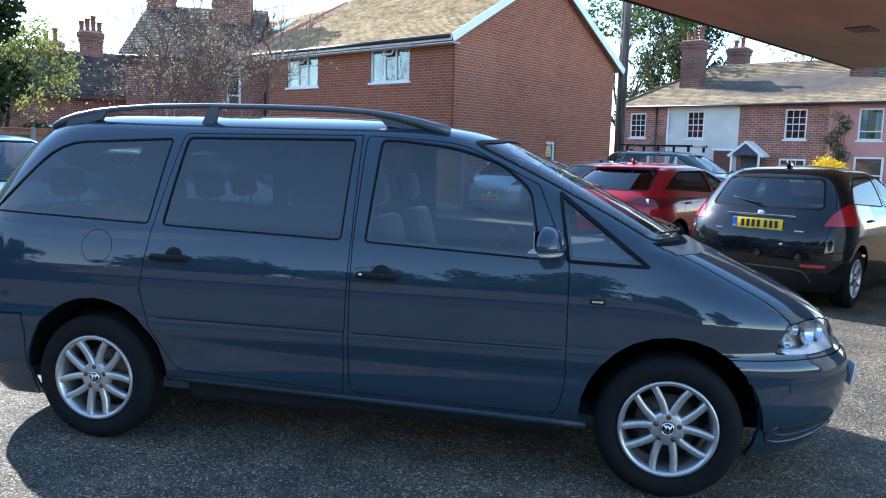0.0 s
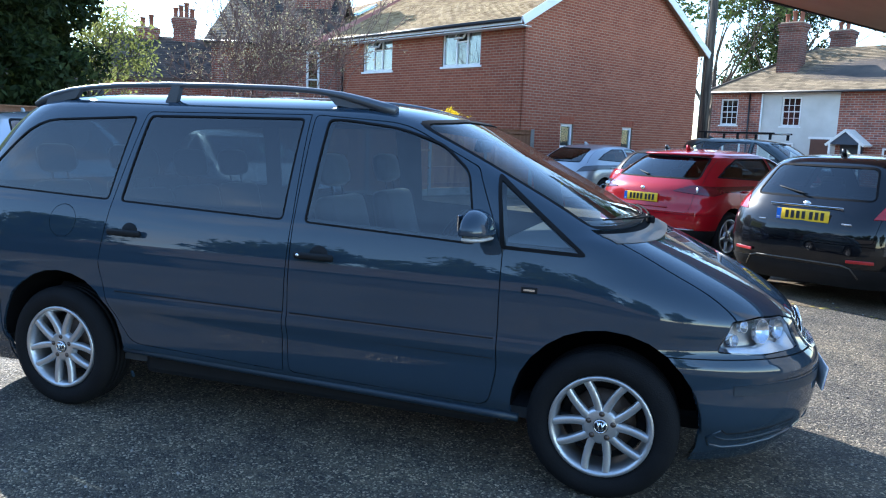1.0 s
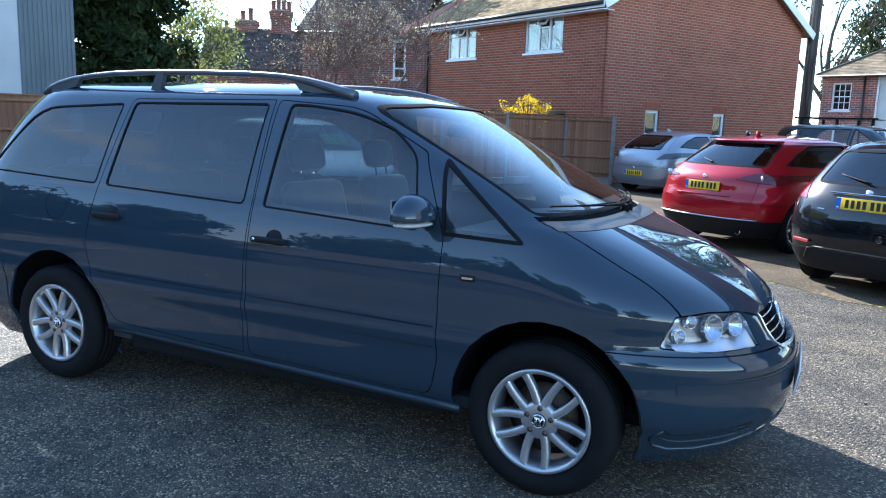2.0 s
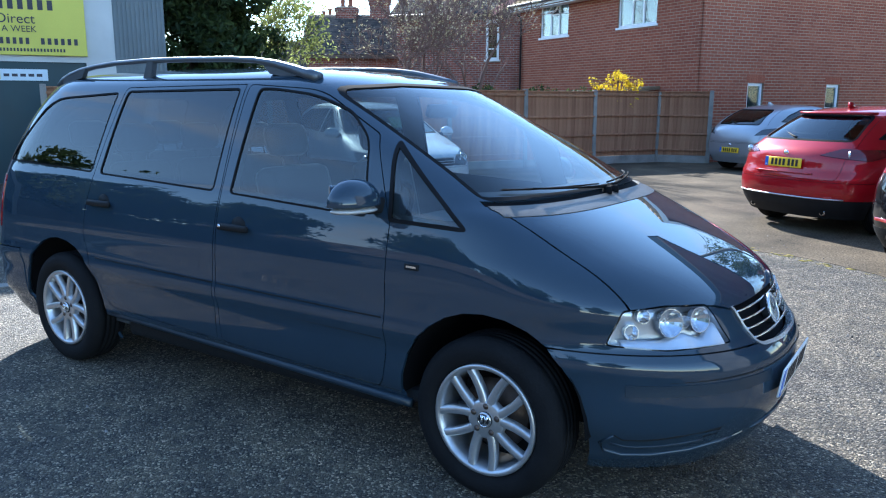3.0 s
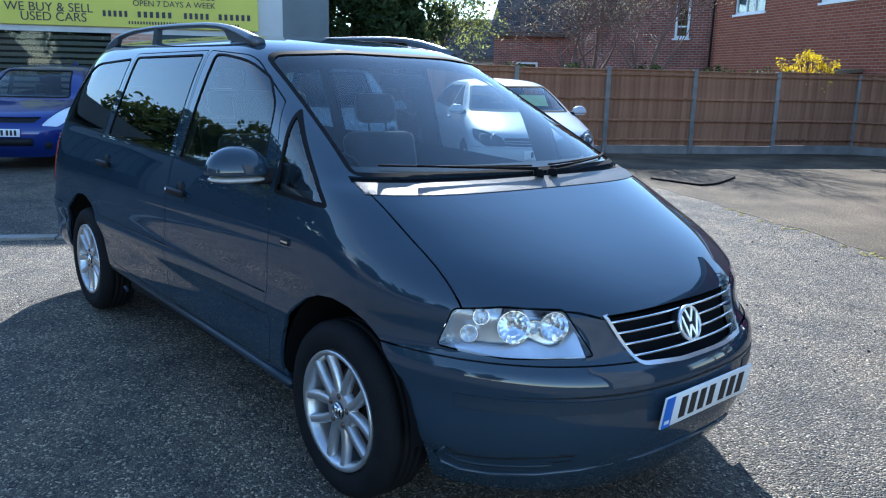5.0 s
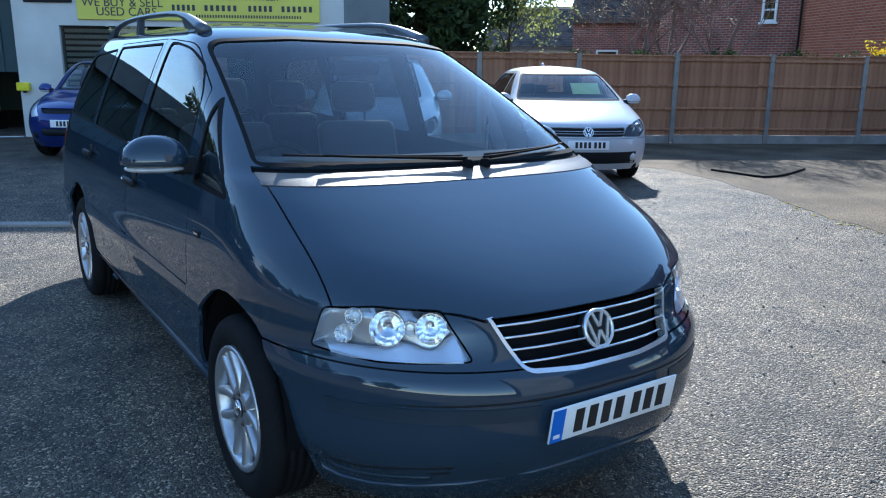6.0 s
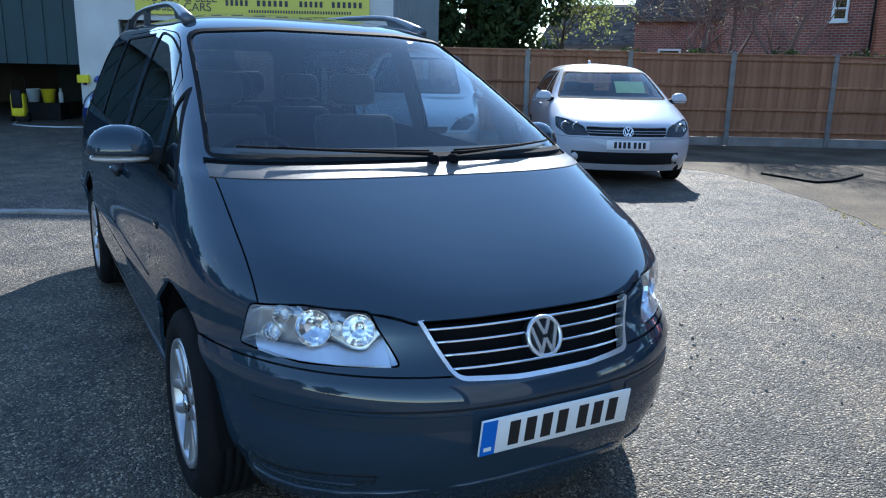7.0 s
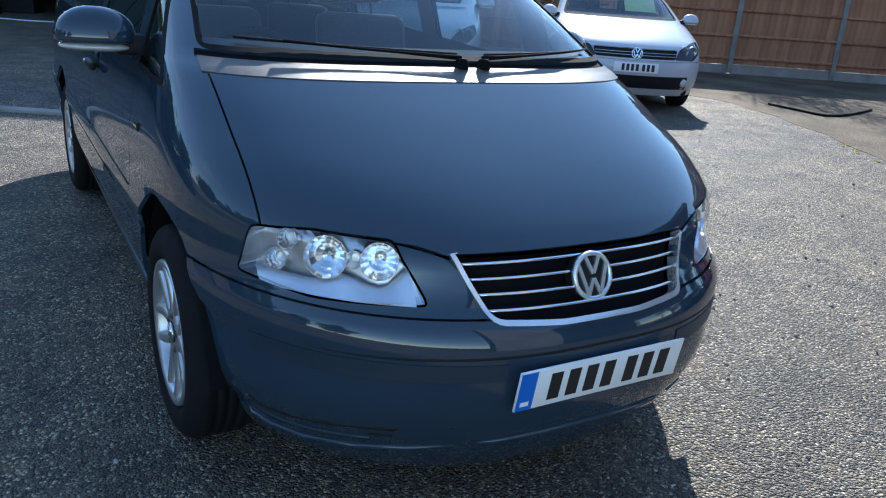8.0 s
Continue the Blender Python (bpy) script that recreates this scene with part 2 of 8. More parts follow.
# ---- motor cars: a shell of level outlines, cut into panels, panes and lamps ----
class Shell:
    """A car body: at each height an outline from the tail round the side to the nose. x ahead, y to its left, z up, ground at 0."""

    def __init__(self, front, rear, width, fdepth, rdepth, fpow=2.2, rpow=3.0, z0=0.2, belt=1.1, fine=1.0):
        self.front, self.rear, self.width = curve_of(front), curve_of(rear), curve_of(width)
        self.fdepth, self.rdepth, self.rpow = curve_of(fdepth), curve_of(rdepth), rpow
        self.fpow = curve_of(fpow if isinstance(fpow, list) else [(0, fpow), (3, fpow)])
        self.top = width[-1][0]
        zs = list(np.arange(z0, belt, 0.028 * fine)) + list(np.arange(belt, self.top - 0.1, 0.034 * fine))
        k0 = int(14 / fine)
        zs += [self.top - 0.1 * (1 - k / k0) ** 2 for k in range(k0)] + [self.top]
        self.fine = fine
        self.levels = zs

    def outline(self, z):
        nr, ns, nf = int(12 / self.fine), int(40 / self.fine), int(26 / self.fine)
        w, xf, xr = self.width(z), self.front(z), self.rear(z)
        df, dr, fp = self.fdepth(z), self.rdepth(z), self.fpow(z)
        k = min(1.0, (xf - xr) / (df + dr) * 0.98)
        df, dr = df * k, dr * k
        pts = []
        for i in range(nr):
            a = math.pi / 2 * i / nr
            pts.append((xr + dr - dr * math.cos(a) ** (2 / self.rpow), -w * math.sin(a) ** (2 / self.rpow)))
        for i in range(ns):
            pts.append((xr + dr + (xf - df - xr - dr) * i / ns, -w))
        for i in range(nf + 1):
            a = math.pi / 2 * i / nf
            pts.append((xf - df + df * math.sin(a) ** (2 / fp), -w * max(0.0, math.cos(a)) ** (2 / fp)))
        pts[0], pts[-1] = (pts[0][0], 0.0), (pts[-1][0], 0.0)
        return pts

    def mesh(self, inset=0.0):
        bm = bmesh.new()
        rows = []
        for z in self.levels:
            half = self.outline(z)
            full = half + [(x, -y) for x, y in half[-2:0:-1]]
            rows.append([bm.verts.new((x, y, z)) for x, y in full])
        n = len(rows[0])
        for a, b in zip(rows, rows[1:]):
            for k in range(n):
                j = (k + 1) % n
                bm.faces.new((a[k], a[j], b[j], b[k]))
        bmesh.ops.remove_doubles(bm, verts=bm.verts, dist=0.0004)
        bmesh.ops.smooth_vert(bm, verts=[v for v in bm.verts if not v.is_boundary], factor=0.35, use_axis_x=True, use_axis_y=True, use_axis_z=False)
        bm.normal_update()
        if inset:
            for v, nn in [(v, v.normal.copy()) for v in bm.verts]:
                v.co -= inset * nn
            bm.normal_update()
        lay = bm.verts.layers.float_vector.new("n")
        for v in bm.verts:
            v[lay] = v.normal
        return bm

    def side_y(self, x, z):
        """Half width of the body at (x, z)."""
        pts = self.outline(z)
        for (x0, y0), (x1, y1) in zip(pts, pts[1:]):
            if x0 <= x <= x1:
                return -(y0 + (y1 - y0) * (x - x0) / max(1e-6, x1 - x0))
        return self.width(z)

    def front_x(self, y, z):
        """The nose's x at (y, z)."""
        w, df, fp = self.width(z), self.fdepth(z), self.fpow(z)
        q = max(0.0, 1 - (abs(y) / w) ** fp) ** (1 / fp) if abs(y) < w else 0.0
        return self.front(z) - df + df * q

    def rear_x(self, y, z):
        w, dr = self.width(z), self.rdepth(z)
        q = max(0.0, 1 - (abs(y) / w) ** self.rpow) ** (1 / self.rpow) if abs(y) < w else 0.0
        return self.rear(z) + dr - dr * q


PROJ = {"side": (Vector((1, 0, 0)), Vector((0, 0, 1))), "front": (Vector((0, 1, 0)), Vector((0, 0, 1))), "top": (Vector((1, 0, 0)), Vector((0, 1, 0)))}


def rounded(poly, r, seg=4):
    """A polygon with its corners rounded by r, or by each corner's own r."""
    out, n = [], len(poly)
    for i in range(n):
        p, a, b = Vector(poly[i][:2]), Vector(poly[i - 1][:2]), Vector(poly[(i + 1) % n][:2])
        rr = poly[i][2] if len(poly[i]) > 2 else r
        rr = min(rr, 0.45 * (a - p).length, 0.45 * (b - p).length)
        if rr < 1e-4:
            out.append(tuple(p))
            continue
        s, e = p + (a - p).normalized() * rr, p + (b - p).normalized() * rr
        for k in range(seg + 1):
            t = k / seg
            out.append(tuple((1 - t) ** 2 * s + 2 * t * (1 - t) * p + t * t * e))
    return out


def clip(bm, poly, proj, test, inset=0.0):
    """Cuts a convex outline, less an inset, seen along a direction, into the faces for which test(centre, normal) holds; gives the faces inside."""
    ea, eb = PROJ[proj] if isinstance(proj, str) else proj
    d = ea.cross(eb)
    n = len(poly)
    area = sum(poly[i][0] * poly[(i + 1) % n][1] - poly[(i + 1) % n][0] * poly[i][1] for i in range(n))
    s = 1 if area > 0 else -1
    g = max(0.0, -inset)
    bb = [min(p[0] for p in poly) - g, max(p[0] for p in poly) + g, min(p[1] for p in poly) - g, max(p[1] for p in poly) + g]
    faces = []
    for f in bm.faces:
        us, vs = [v.co.dot(ea) for v in f.verts], [v.co.dot(eb) for v in f.verts]
        if max(us) >= bb[0] and min(us) <= bb[1] and max(vs) >= bb[2] and min(vs) <= bb[3] and test(f.calc_center_median(), f.normal):
            faces.append(f)
    for i in range(n):
        a, b = poly[i], poly[(i + 1) % n]
        t = Vector((b[0] - a[0], b[1] - a[1]))
        if t.length < 1e-5:
            continue
        t.normalize()
        nrm = (ea * t.y - eb * t.x) * s           # outwards
        co = ea * a[0] + eb * a[1] - nrm * inset
        geom = list({v for f in faces for v in f.verts}) + list({e for f in faces for e in f.edges}) + faces
        r = bmesh.ops.bisect_plane(bm, geom=geom, dist=1e-5, plane_co=co, plane_no=nrm)
        near = {g for g in r["geom"] if isinstance(g, bmesh.types.BMFace)} | {f for f in faces if f.is_valid}
        faces = [f for f in near if f.is_valid and (f.calc_center_median() - co).dot(nrm) < 0]
    return faces


def lift(bm, faces, offset=0.0, rim=0.0, keep=False):
    """The faces as a mesh of their own, moved out by offset, with a rim turned in by rim. Gives the bmesh and its normals."""
    lay = bm.verts.layers.float_vector["n"]
    out, vm, norms = bmesh.new(), {}, []
    for f in faces:
        vs = []
        for v in f.verts:
            if v not in vm:
                nn = Vector(v[lay]).normalized()
                vm[v] = out.verts.new(v.co + nn * offset)
                norms.append(nn)
            vs.append(vm[v])
        try:
            out.faces.new(vs)
        except ValueError:
            pass
    out.verts.ensure_lookup_table()
    out.verts.index_update()
    if rim:
        inside = set(faces)
        for e in {e for f in faces for e in f.edges}:
            if sum(1 for f in e.link_faces if f in inside) == 1:
                a, b = e.verts
                na, nb = Vector(a[lay]).normalized(), Vector(b[lay]).normalized()
                pa, pb = a.co + na * offset, b.co + nb * offset
                f = next(f for f in e.link_faces if f in inside)
                away = (e.verts[0].co + e.verts[1].co) / 2 - f.calc_center_median()
                away = (away - away.dot(na) * na).normalized()
                q = [out.verts.new(c) for c in (pa, pb, pb - nb * rim, pa - na * rim)]
                if rim < 0:
                    away = -away
                if (pb - pa).cross(q[2].co - pa).dot(away) < 0:
                    q = q[::-1]
                norms += [away] * 4
                out.faces.new(q)
    if not keep:
        bmesh.ops.delete(bm, geom=list(faces), context="FACES")
    return out, norms


def panel(bm, name, faces, material, parent, label="", offset=0.0, rim=0.012):
    b, n = lift(bm, faces, offset, rim)
    return mesh_ob(name, b, material, parent, label, True, n)


def pane(bm, liner, name, poly, proj, test, material, parent, seal=0.018, label="", seal_mat=None, ltest=None):
    """A window: a rubber seal flush with the body, and glass a little inside it; the lining is opened behind it."""
    faces = clip(bm, poly, proj, test)
    inner = set(clip(bm, poly, proj, test, seal))
    faces = [f for f in clip(bm, poly, proj, test)]
    ring = [f for f in faces if f not in inner]
    g, n = lift(bm, [f for f in inner if f.is_valid], -0.004, 0.0)
    ob = mesh_ob(name, g, material, parent, label, True, n)
    sb, sn = lift(bm, [f for f in ring if f.is_valid], 0.001, 0.012)
    mesh_ob("window_seal", sb, seal_mat or M["rubber"], ob, "", True, sn)
    lf = clip(liner, poly, proj, ltest or test, seal + 0.012)
    bmesh.ops.delete(liner, geom=lf, context="FACES")
    return ob


def seam(bm, poly, proj, test, gap=0.005):
    """Cuts a panel out along its outline with an open joint round it. Gives the faces of the panel."""
    clip(bm, poly, proj, test)
    inner = set(clip(bm, poly, proj, test, gap))
    ring = [f for f in clip(bm, poly, proj, test) if f not in inner]
    bmesh.ops.delete(bm, geom=ring, context="FACES_ONLY")
    return [f for f in inner if f.is_valid]


def finish_body(bm, name, material, parent, label=""):
    b, n = lift(bm, list(bm.faces), 0.0, 0.014, keep=True)
    bm.free()
    return mesh_ob(name, b, material, parent, label, True, n)


def circle(cx, cz, r, n=28):
    return [(cx + r * math.cos(2 * math.pi * k / n), cz + r * math.sin(2 * math.pi * k / n)) for k in range(n)]


# ---- wheels ----
def spoke(bm, r0, r1, a0, a1, w0, w1, y0, y1, thick):
    """A spoke from (r0, a0) to (r1, a1), crowned, in the wheel's plane."""
    secs = []
    for k in range(5):
        t = k / 4
        r, a = r0 + (r1 - r0) * t, a0 + (a1 - a0) * t
        c = Vector((r * math.cos(a), 0, r * math.sin(a)))
        d = Vector((-math.sin(a), 0, math.cos(a)))
        w, y = (w0 + (w1 - w0) * t) / 2, y0 + (y1 - y0) * t * t
        secs.append([bm.verts.new(c + d * (u * w) + Vector((0, v, 0))) for u, v in ((-1, y + thick), (-0.95, y + 0.005), (-0.55, y), (0.55, y), (0.95, y + 0.005), (1, y + thick))])
    for a, b in zip(secs, secs[1:]):
        for k in range(5):
            bm.faces.new((a[k], b[k], b[k + 1], a[k + 1]))


def wheel(parent, x, y, side, radius=0.322, rim_r=0.213, width=0.2, pairs=5, style="pairs", turn=0.0, steer=0.0):
    """A wheel with its outer face towards side (-1: to the right). Parts: tyre, rim, disc, cap and bolts."""
    hub = new("wheel")
    hub.parent = parent
    hub.matrix_local = pose(x, y, radius, 0, 0, (180 if side > 0 else 0) + steer) @ pose(0, 0, 0, 0, turn, 0)
    h = width / 2
    r0, r1 = rim_r + 0.004, radius
    prof = [(r0, -h + 0.02), (r0 + 0.012, -h + 0.004), (r0 + 0.035, -h - 0.004), (r0 + 0.06, -h - 0.006), (r1 - 0.03, -h + 0.0), (r1 - 0.012, -h + 0.012), (r1 - 0.002, -h + 0.03)]
    for k in range(4):
        yk = -h + 0.04 + k * (width - 0.08) / 4
        s = (width - 0.08) / 4
        prof += [(r1, yk), (r1, yk + s * 0.75), (r1 - 0.008, yk + s * 0.78), (r1 - 0.008, yk + s * 0.97)]
    prof += [(r1, h - 0.035), (r1 - 0.012, h - 0.01), (r1 - 0.05, h), (r0, h - 0.01)]
    mesh_ob("tyre", lathe(prof, 56), M["tyre"], hub, "", True)
    bm = lathe([(rim_r - 0.004, h - 0.02), (rim_r - 0.02, h - 0.03), (rim_r - 0.026, -h + 0.05), (rim_r - 0.016, -h + 0.012), (rim_r - 0.008, -h + 0.002), (rim_r + 0.004, -h), (rim_r + 0.007, -h + 0.006), (rim_r + 0.006, -h + 0.022)], 56)
    y0 = -h + 0.016
    if style == "pairs":
        for k in range(pairs):
            a = 2 * math.pi * k / pairs - math.pi / 2
            for s in (-1, 1):
                spoke(bm, 0.052, rim_r - 0.014, a + s * radians(25), a + s * radians(13), 0.036, 0.033, y0, -h + 0.006, 0.03)
    else:
        for k in range(pairs):
            a = 2 * math.pi * k / pairs + math.pi / 2
            spoke(bm, 0.045, rim_r - 0.012, a, a, 0.05, 0.036, y0, -h + 0.006, 0.03)
    lathe([(0.0, y0 + 0.002), (0.03, y0 + 0.001), (0.066, y0 - 0.001), (0.078, y0 + 0.006), (0.082, y0 + 0.03)], 40, bm)
    mesh_ob("rim", bm, M["alloy"], hub, "", True)
    mesh_ob("brake_disc", lathe([(0.03, 0.0), (0.14, 0.0), (0.142, 0.012), (0.05, 0.03), (0.05, 0.06)], 40), M["steel"], hub, "", True)
    mesh_ob("back_plate", lathe([(0.0, 0.05), (rim_r - 0.03, 0.05)], 32), M["trim"], hub)
    cap = mesh_ob("wheel_cap", lathe([(0.0, y0 - 0.009), (0.022, y0 - 0.008), (0.031, y0 - 0.004), (0.033, y0 + 0.003)], 28), M["trim"], hub, "", True)
    mesh_ob("cap_ring", lathe([(0.024, y0 - 0.009), (0.029, y0 - 0.009), (0.031, y0 - 0.004), (0.023, y0 - 0.006)], 28, closed=True), M["chrome"], cap, "", True)
    bb = bmesh.new()
    for s in (-1, 1):
        for u in (-1, 1):
            box(bb, -0.003, 0.003, y0 - 0.0105, y0 - 0.006, -0.019, 0.019, m=pose(s * 0.009 + u * 0.001, 0, 0, 0, s * u * 18, 0))
    mesh_ob("cap_mark", bb, M["chrome"], cap)
    for k in range(5):
        a = 2 * math.pi * k / 5 + math.pi / 2
        bolt = mesh_ob("wheel_bolt", lathe([(0.0, -0.004), (0.006, -0.004), (0.0065, 0.0), (0.012, 0.001), (0.0135, 0.004)], 12), M["steel"], hub, "", True)
        bolt.matrix_local = pose(0.054 * math.cos(a), y0 - 0.002, 0.054 * math.sin(a))
    return hub


def number_plate(parent, centre, facing, colour, lean=0.0, band=True, name="number_plate"):
    """A plate with plain bars for its writing. facing: degrees of the way it looks, from +x."""
    p = mesh_ob(name, new_box(-0.003, 0.004, -0.26, 0.26, -0.0555, 0.0555, bevel=0.002), M["plate_" + colour], parent, colour + " number plate")
    p.matrix_local = pose(*centre, 0, 0, facing) @ pose(0, 0, 0, 0, lean, 0)
    if band:
        part("country_band", new_box(0.0045, 0.006, -0.258, -0.212, -0.053, 0.053), M["plate_blue"], p, "blue band")
        part("band_mark", new_box(0.0062, 0.0072, -0.248, -0.224, -0.04, -0.028), M["plate_white"], p)
    x = -0.185
    for k in range(7):
        x += 0.012 if k != 4 else 0.03
        part("letter_bar", new_box(0.0045, 0.006, x + 0.004, x + 0.038, -0.038, 0.038), M["ink"], p)
        x += 0.043
    return p


def mirror_pair(parent, S, x, z, paint, reach=0.24, side=(-1, 1)):
    """Domed door mirrors with a flat underside; z is the height of that underside, reach how far they stand out."""
    for s in side:
        y = S.side_y(x, z)
        bm = bmesh.new()
        bmesh.ops.create_uvsphere(bm, u_segments=36, v_segments=20, radius=1)
        h = reach / 2
        for v in bm.verts:
            c = v.co
            out = c.y * s
            a, b, d = (math.copysign(abs(q) ** e, q) for q, e in ((c.x, 0.9), (c.y, 0.8), (c.z, 0.85)))
            top = 0.100 * (1 - 0.20 * max(0.0, out) ** 2 - 0.04 * max(0.0, -out))
            v.co = Vector((a * (0.085 if a > 0 else 0.035) * (1 - 0.12 * max(0, d)), b * h, d * (top if d > 0 else 0.014)))
        m = mesh_ob("door_mirror", bm, paint, parent, "", True)
        m.matrix_local = pose(x, s * (y + h + 0.005), z + 0.014, 0, 0, s * 10)
        part("mirror_glass", new_box(-0.035, -0.030, -h * 0.72, h * 0.72, 0.01, 0.075, bevel=0.001), M["chrome"], m)
        strip = bmesh.new()
        bmesh.ops.create_uvsphere(strip, u_segments=28, v_segments=10, radius=1)
        for v in strip.verts:
            c = v.co
            v.co = Vector((c.x * (0.076 if c.x > 0 else 0.02), math.copysign(abs(c.y) ** 0.7, c.y) * h * 0.9, c.z * 0.017 - 0.022))
        part("indicator", strip, M["strip"], m, "pale indicator strip", True)
        ya, yb = (-h - 0.03, -h * 0.45) if s > 0 else (h * 0.45, h + 0.03)
        part("mirror_arm", new_box(-0.025, 0.035, ya, yb, -0.045, 0.02, bevel=0.014), M["trim"], m, "", True)


M["strip"] = mat("smoked_clear_lens", (0.48, 0.46, 0.44), 0.15, var=0.15, scale=25, coat=1.0)


def seat(parent, x, y, z=0.42, tilt=14, width=0.5, high=0.64):
    s = new("car_seat")
    s.parent = parent
    s.matrix_local = pose(x, y, z)
    w = width / 2
    mesh_ob("seat_cushion", new_box(-0.26, 0.26, -w, w, -0.1, 0.06, bevel=0.05), M["cloth"], s, "", True)
    b = mesh_ob("seat_back", new_box(-0.07, 0.05, -w * 0.94, w * 0.94, 0.0, high, bevel=0.05), M["cloth"], s, "", True)
    b.matrix_local = pose(-0.24, 0, 0.02, 0, -tilt, 0)
    hr = mesh_ob("head_restraint", new_box(-0.06, 0.04, -0.13, 0.13, high + 0.05, high + 0.22, bevel=0.045), M["cloth"], b, "", True)
    for yy in (-0.06, 0.06):
        part("restraint_rod", tube([(-0.01, yy, high - 0.02), (-0.01, yy, high + 0.08)], 0.006, 6), M["trim"], b)
    return s


def underbody(parent, x0, x1, w, z0=0.17, z1=0.3):
    part("underbody", new_box(x0, x1, -w, w, z0, z1, bevel=0.03), M["trim"], parent)


def arch_liner(parent, x, y0, y1, r, zc=0.322):
    """The dark dome of a wheel housing, open below."""
    bm = bmesh.new()
    n = 16
    a = [[bm.verts.new((x + r * math.cos(math.pi * k / n), y, zc + r * math.sin(math.pi * k / n))) for k in range(n + 1)] for y in (y0, y1)]
    for k in range(n):
        bm.faces.new((a[0][k], a[0][k + 1], a[1][k + 1], a[1][k]))
    bm.faces.new(a[1])
    mesh_ob("wheel_housing", bm, M["housing"], parent, "", True)


def round_badge(parent, m, k=1.0):
    """A dark disc with a bright ring and slanted bars; k scales it."""
    badge = mesh_ob("badge", lathe([(0.0, -0.002 * k), (0.056 * k, -0.002 * k), (0.06 * k, 0.004 * k), (0.06 * k, 0.03 * k)], 40), M["trim"], parent, "round chrome badge", True)
    badge.matrix_local = m
    mesh_ob("badge_ring", lathe([(r * k, y * k) for r, y in ((0.050, -0.006), (0.056, -0.009), (0.062, -0.006), (0.062, 0.004), (0.050, 0.004))], 40, closed=True), M["emblem"], badge, "", True)
    bars = bmesh.new()
    for s in (-1, 1):
        for p, q in (((0.021, 0.048), (0.001, 0.006)), ((0.044, 0.030), (0.019, -0.046)), ((0.019, -0.046), (0.001, -0.006))):
            d = Vector((s * (q[0] - p[0]), q[1] - p[1])) * k
            box(bars, -0.0052 * k, 0.0052 * k, -0.008 * k, 0.0, 0, d.length, m=pose(s * p[0] * k, 0, p[1] * k, 0, math.degrees(math.atan2(d.x, d.y)), 0))
    part("badge_bars", bars, M["emblem"], badge)
    return badge


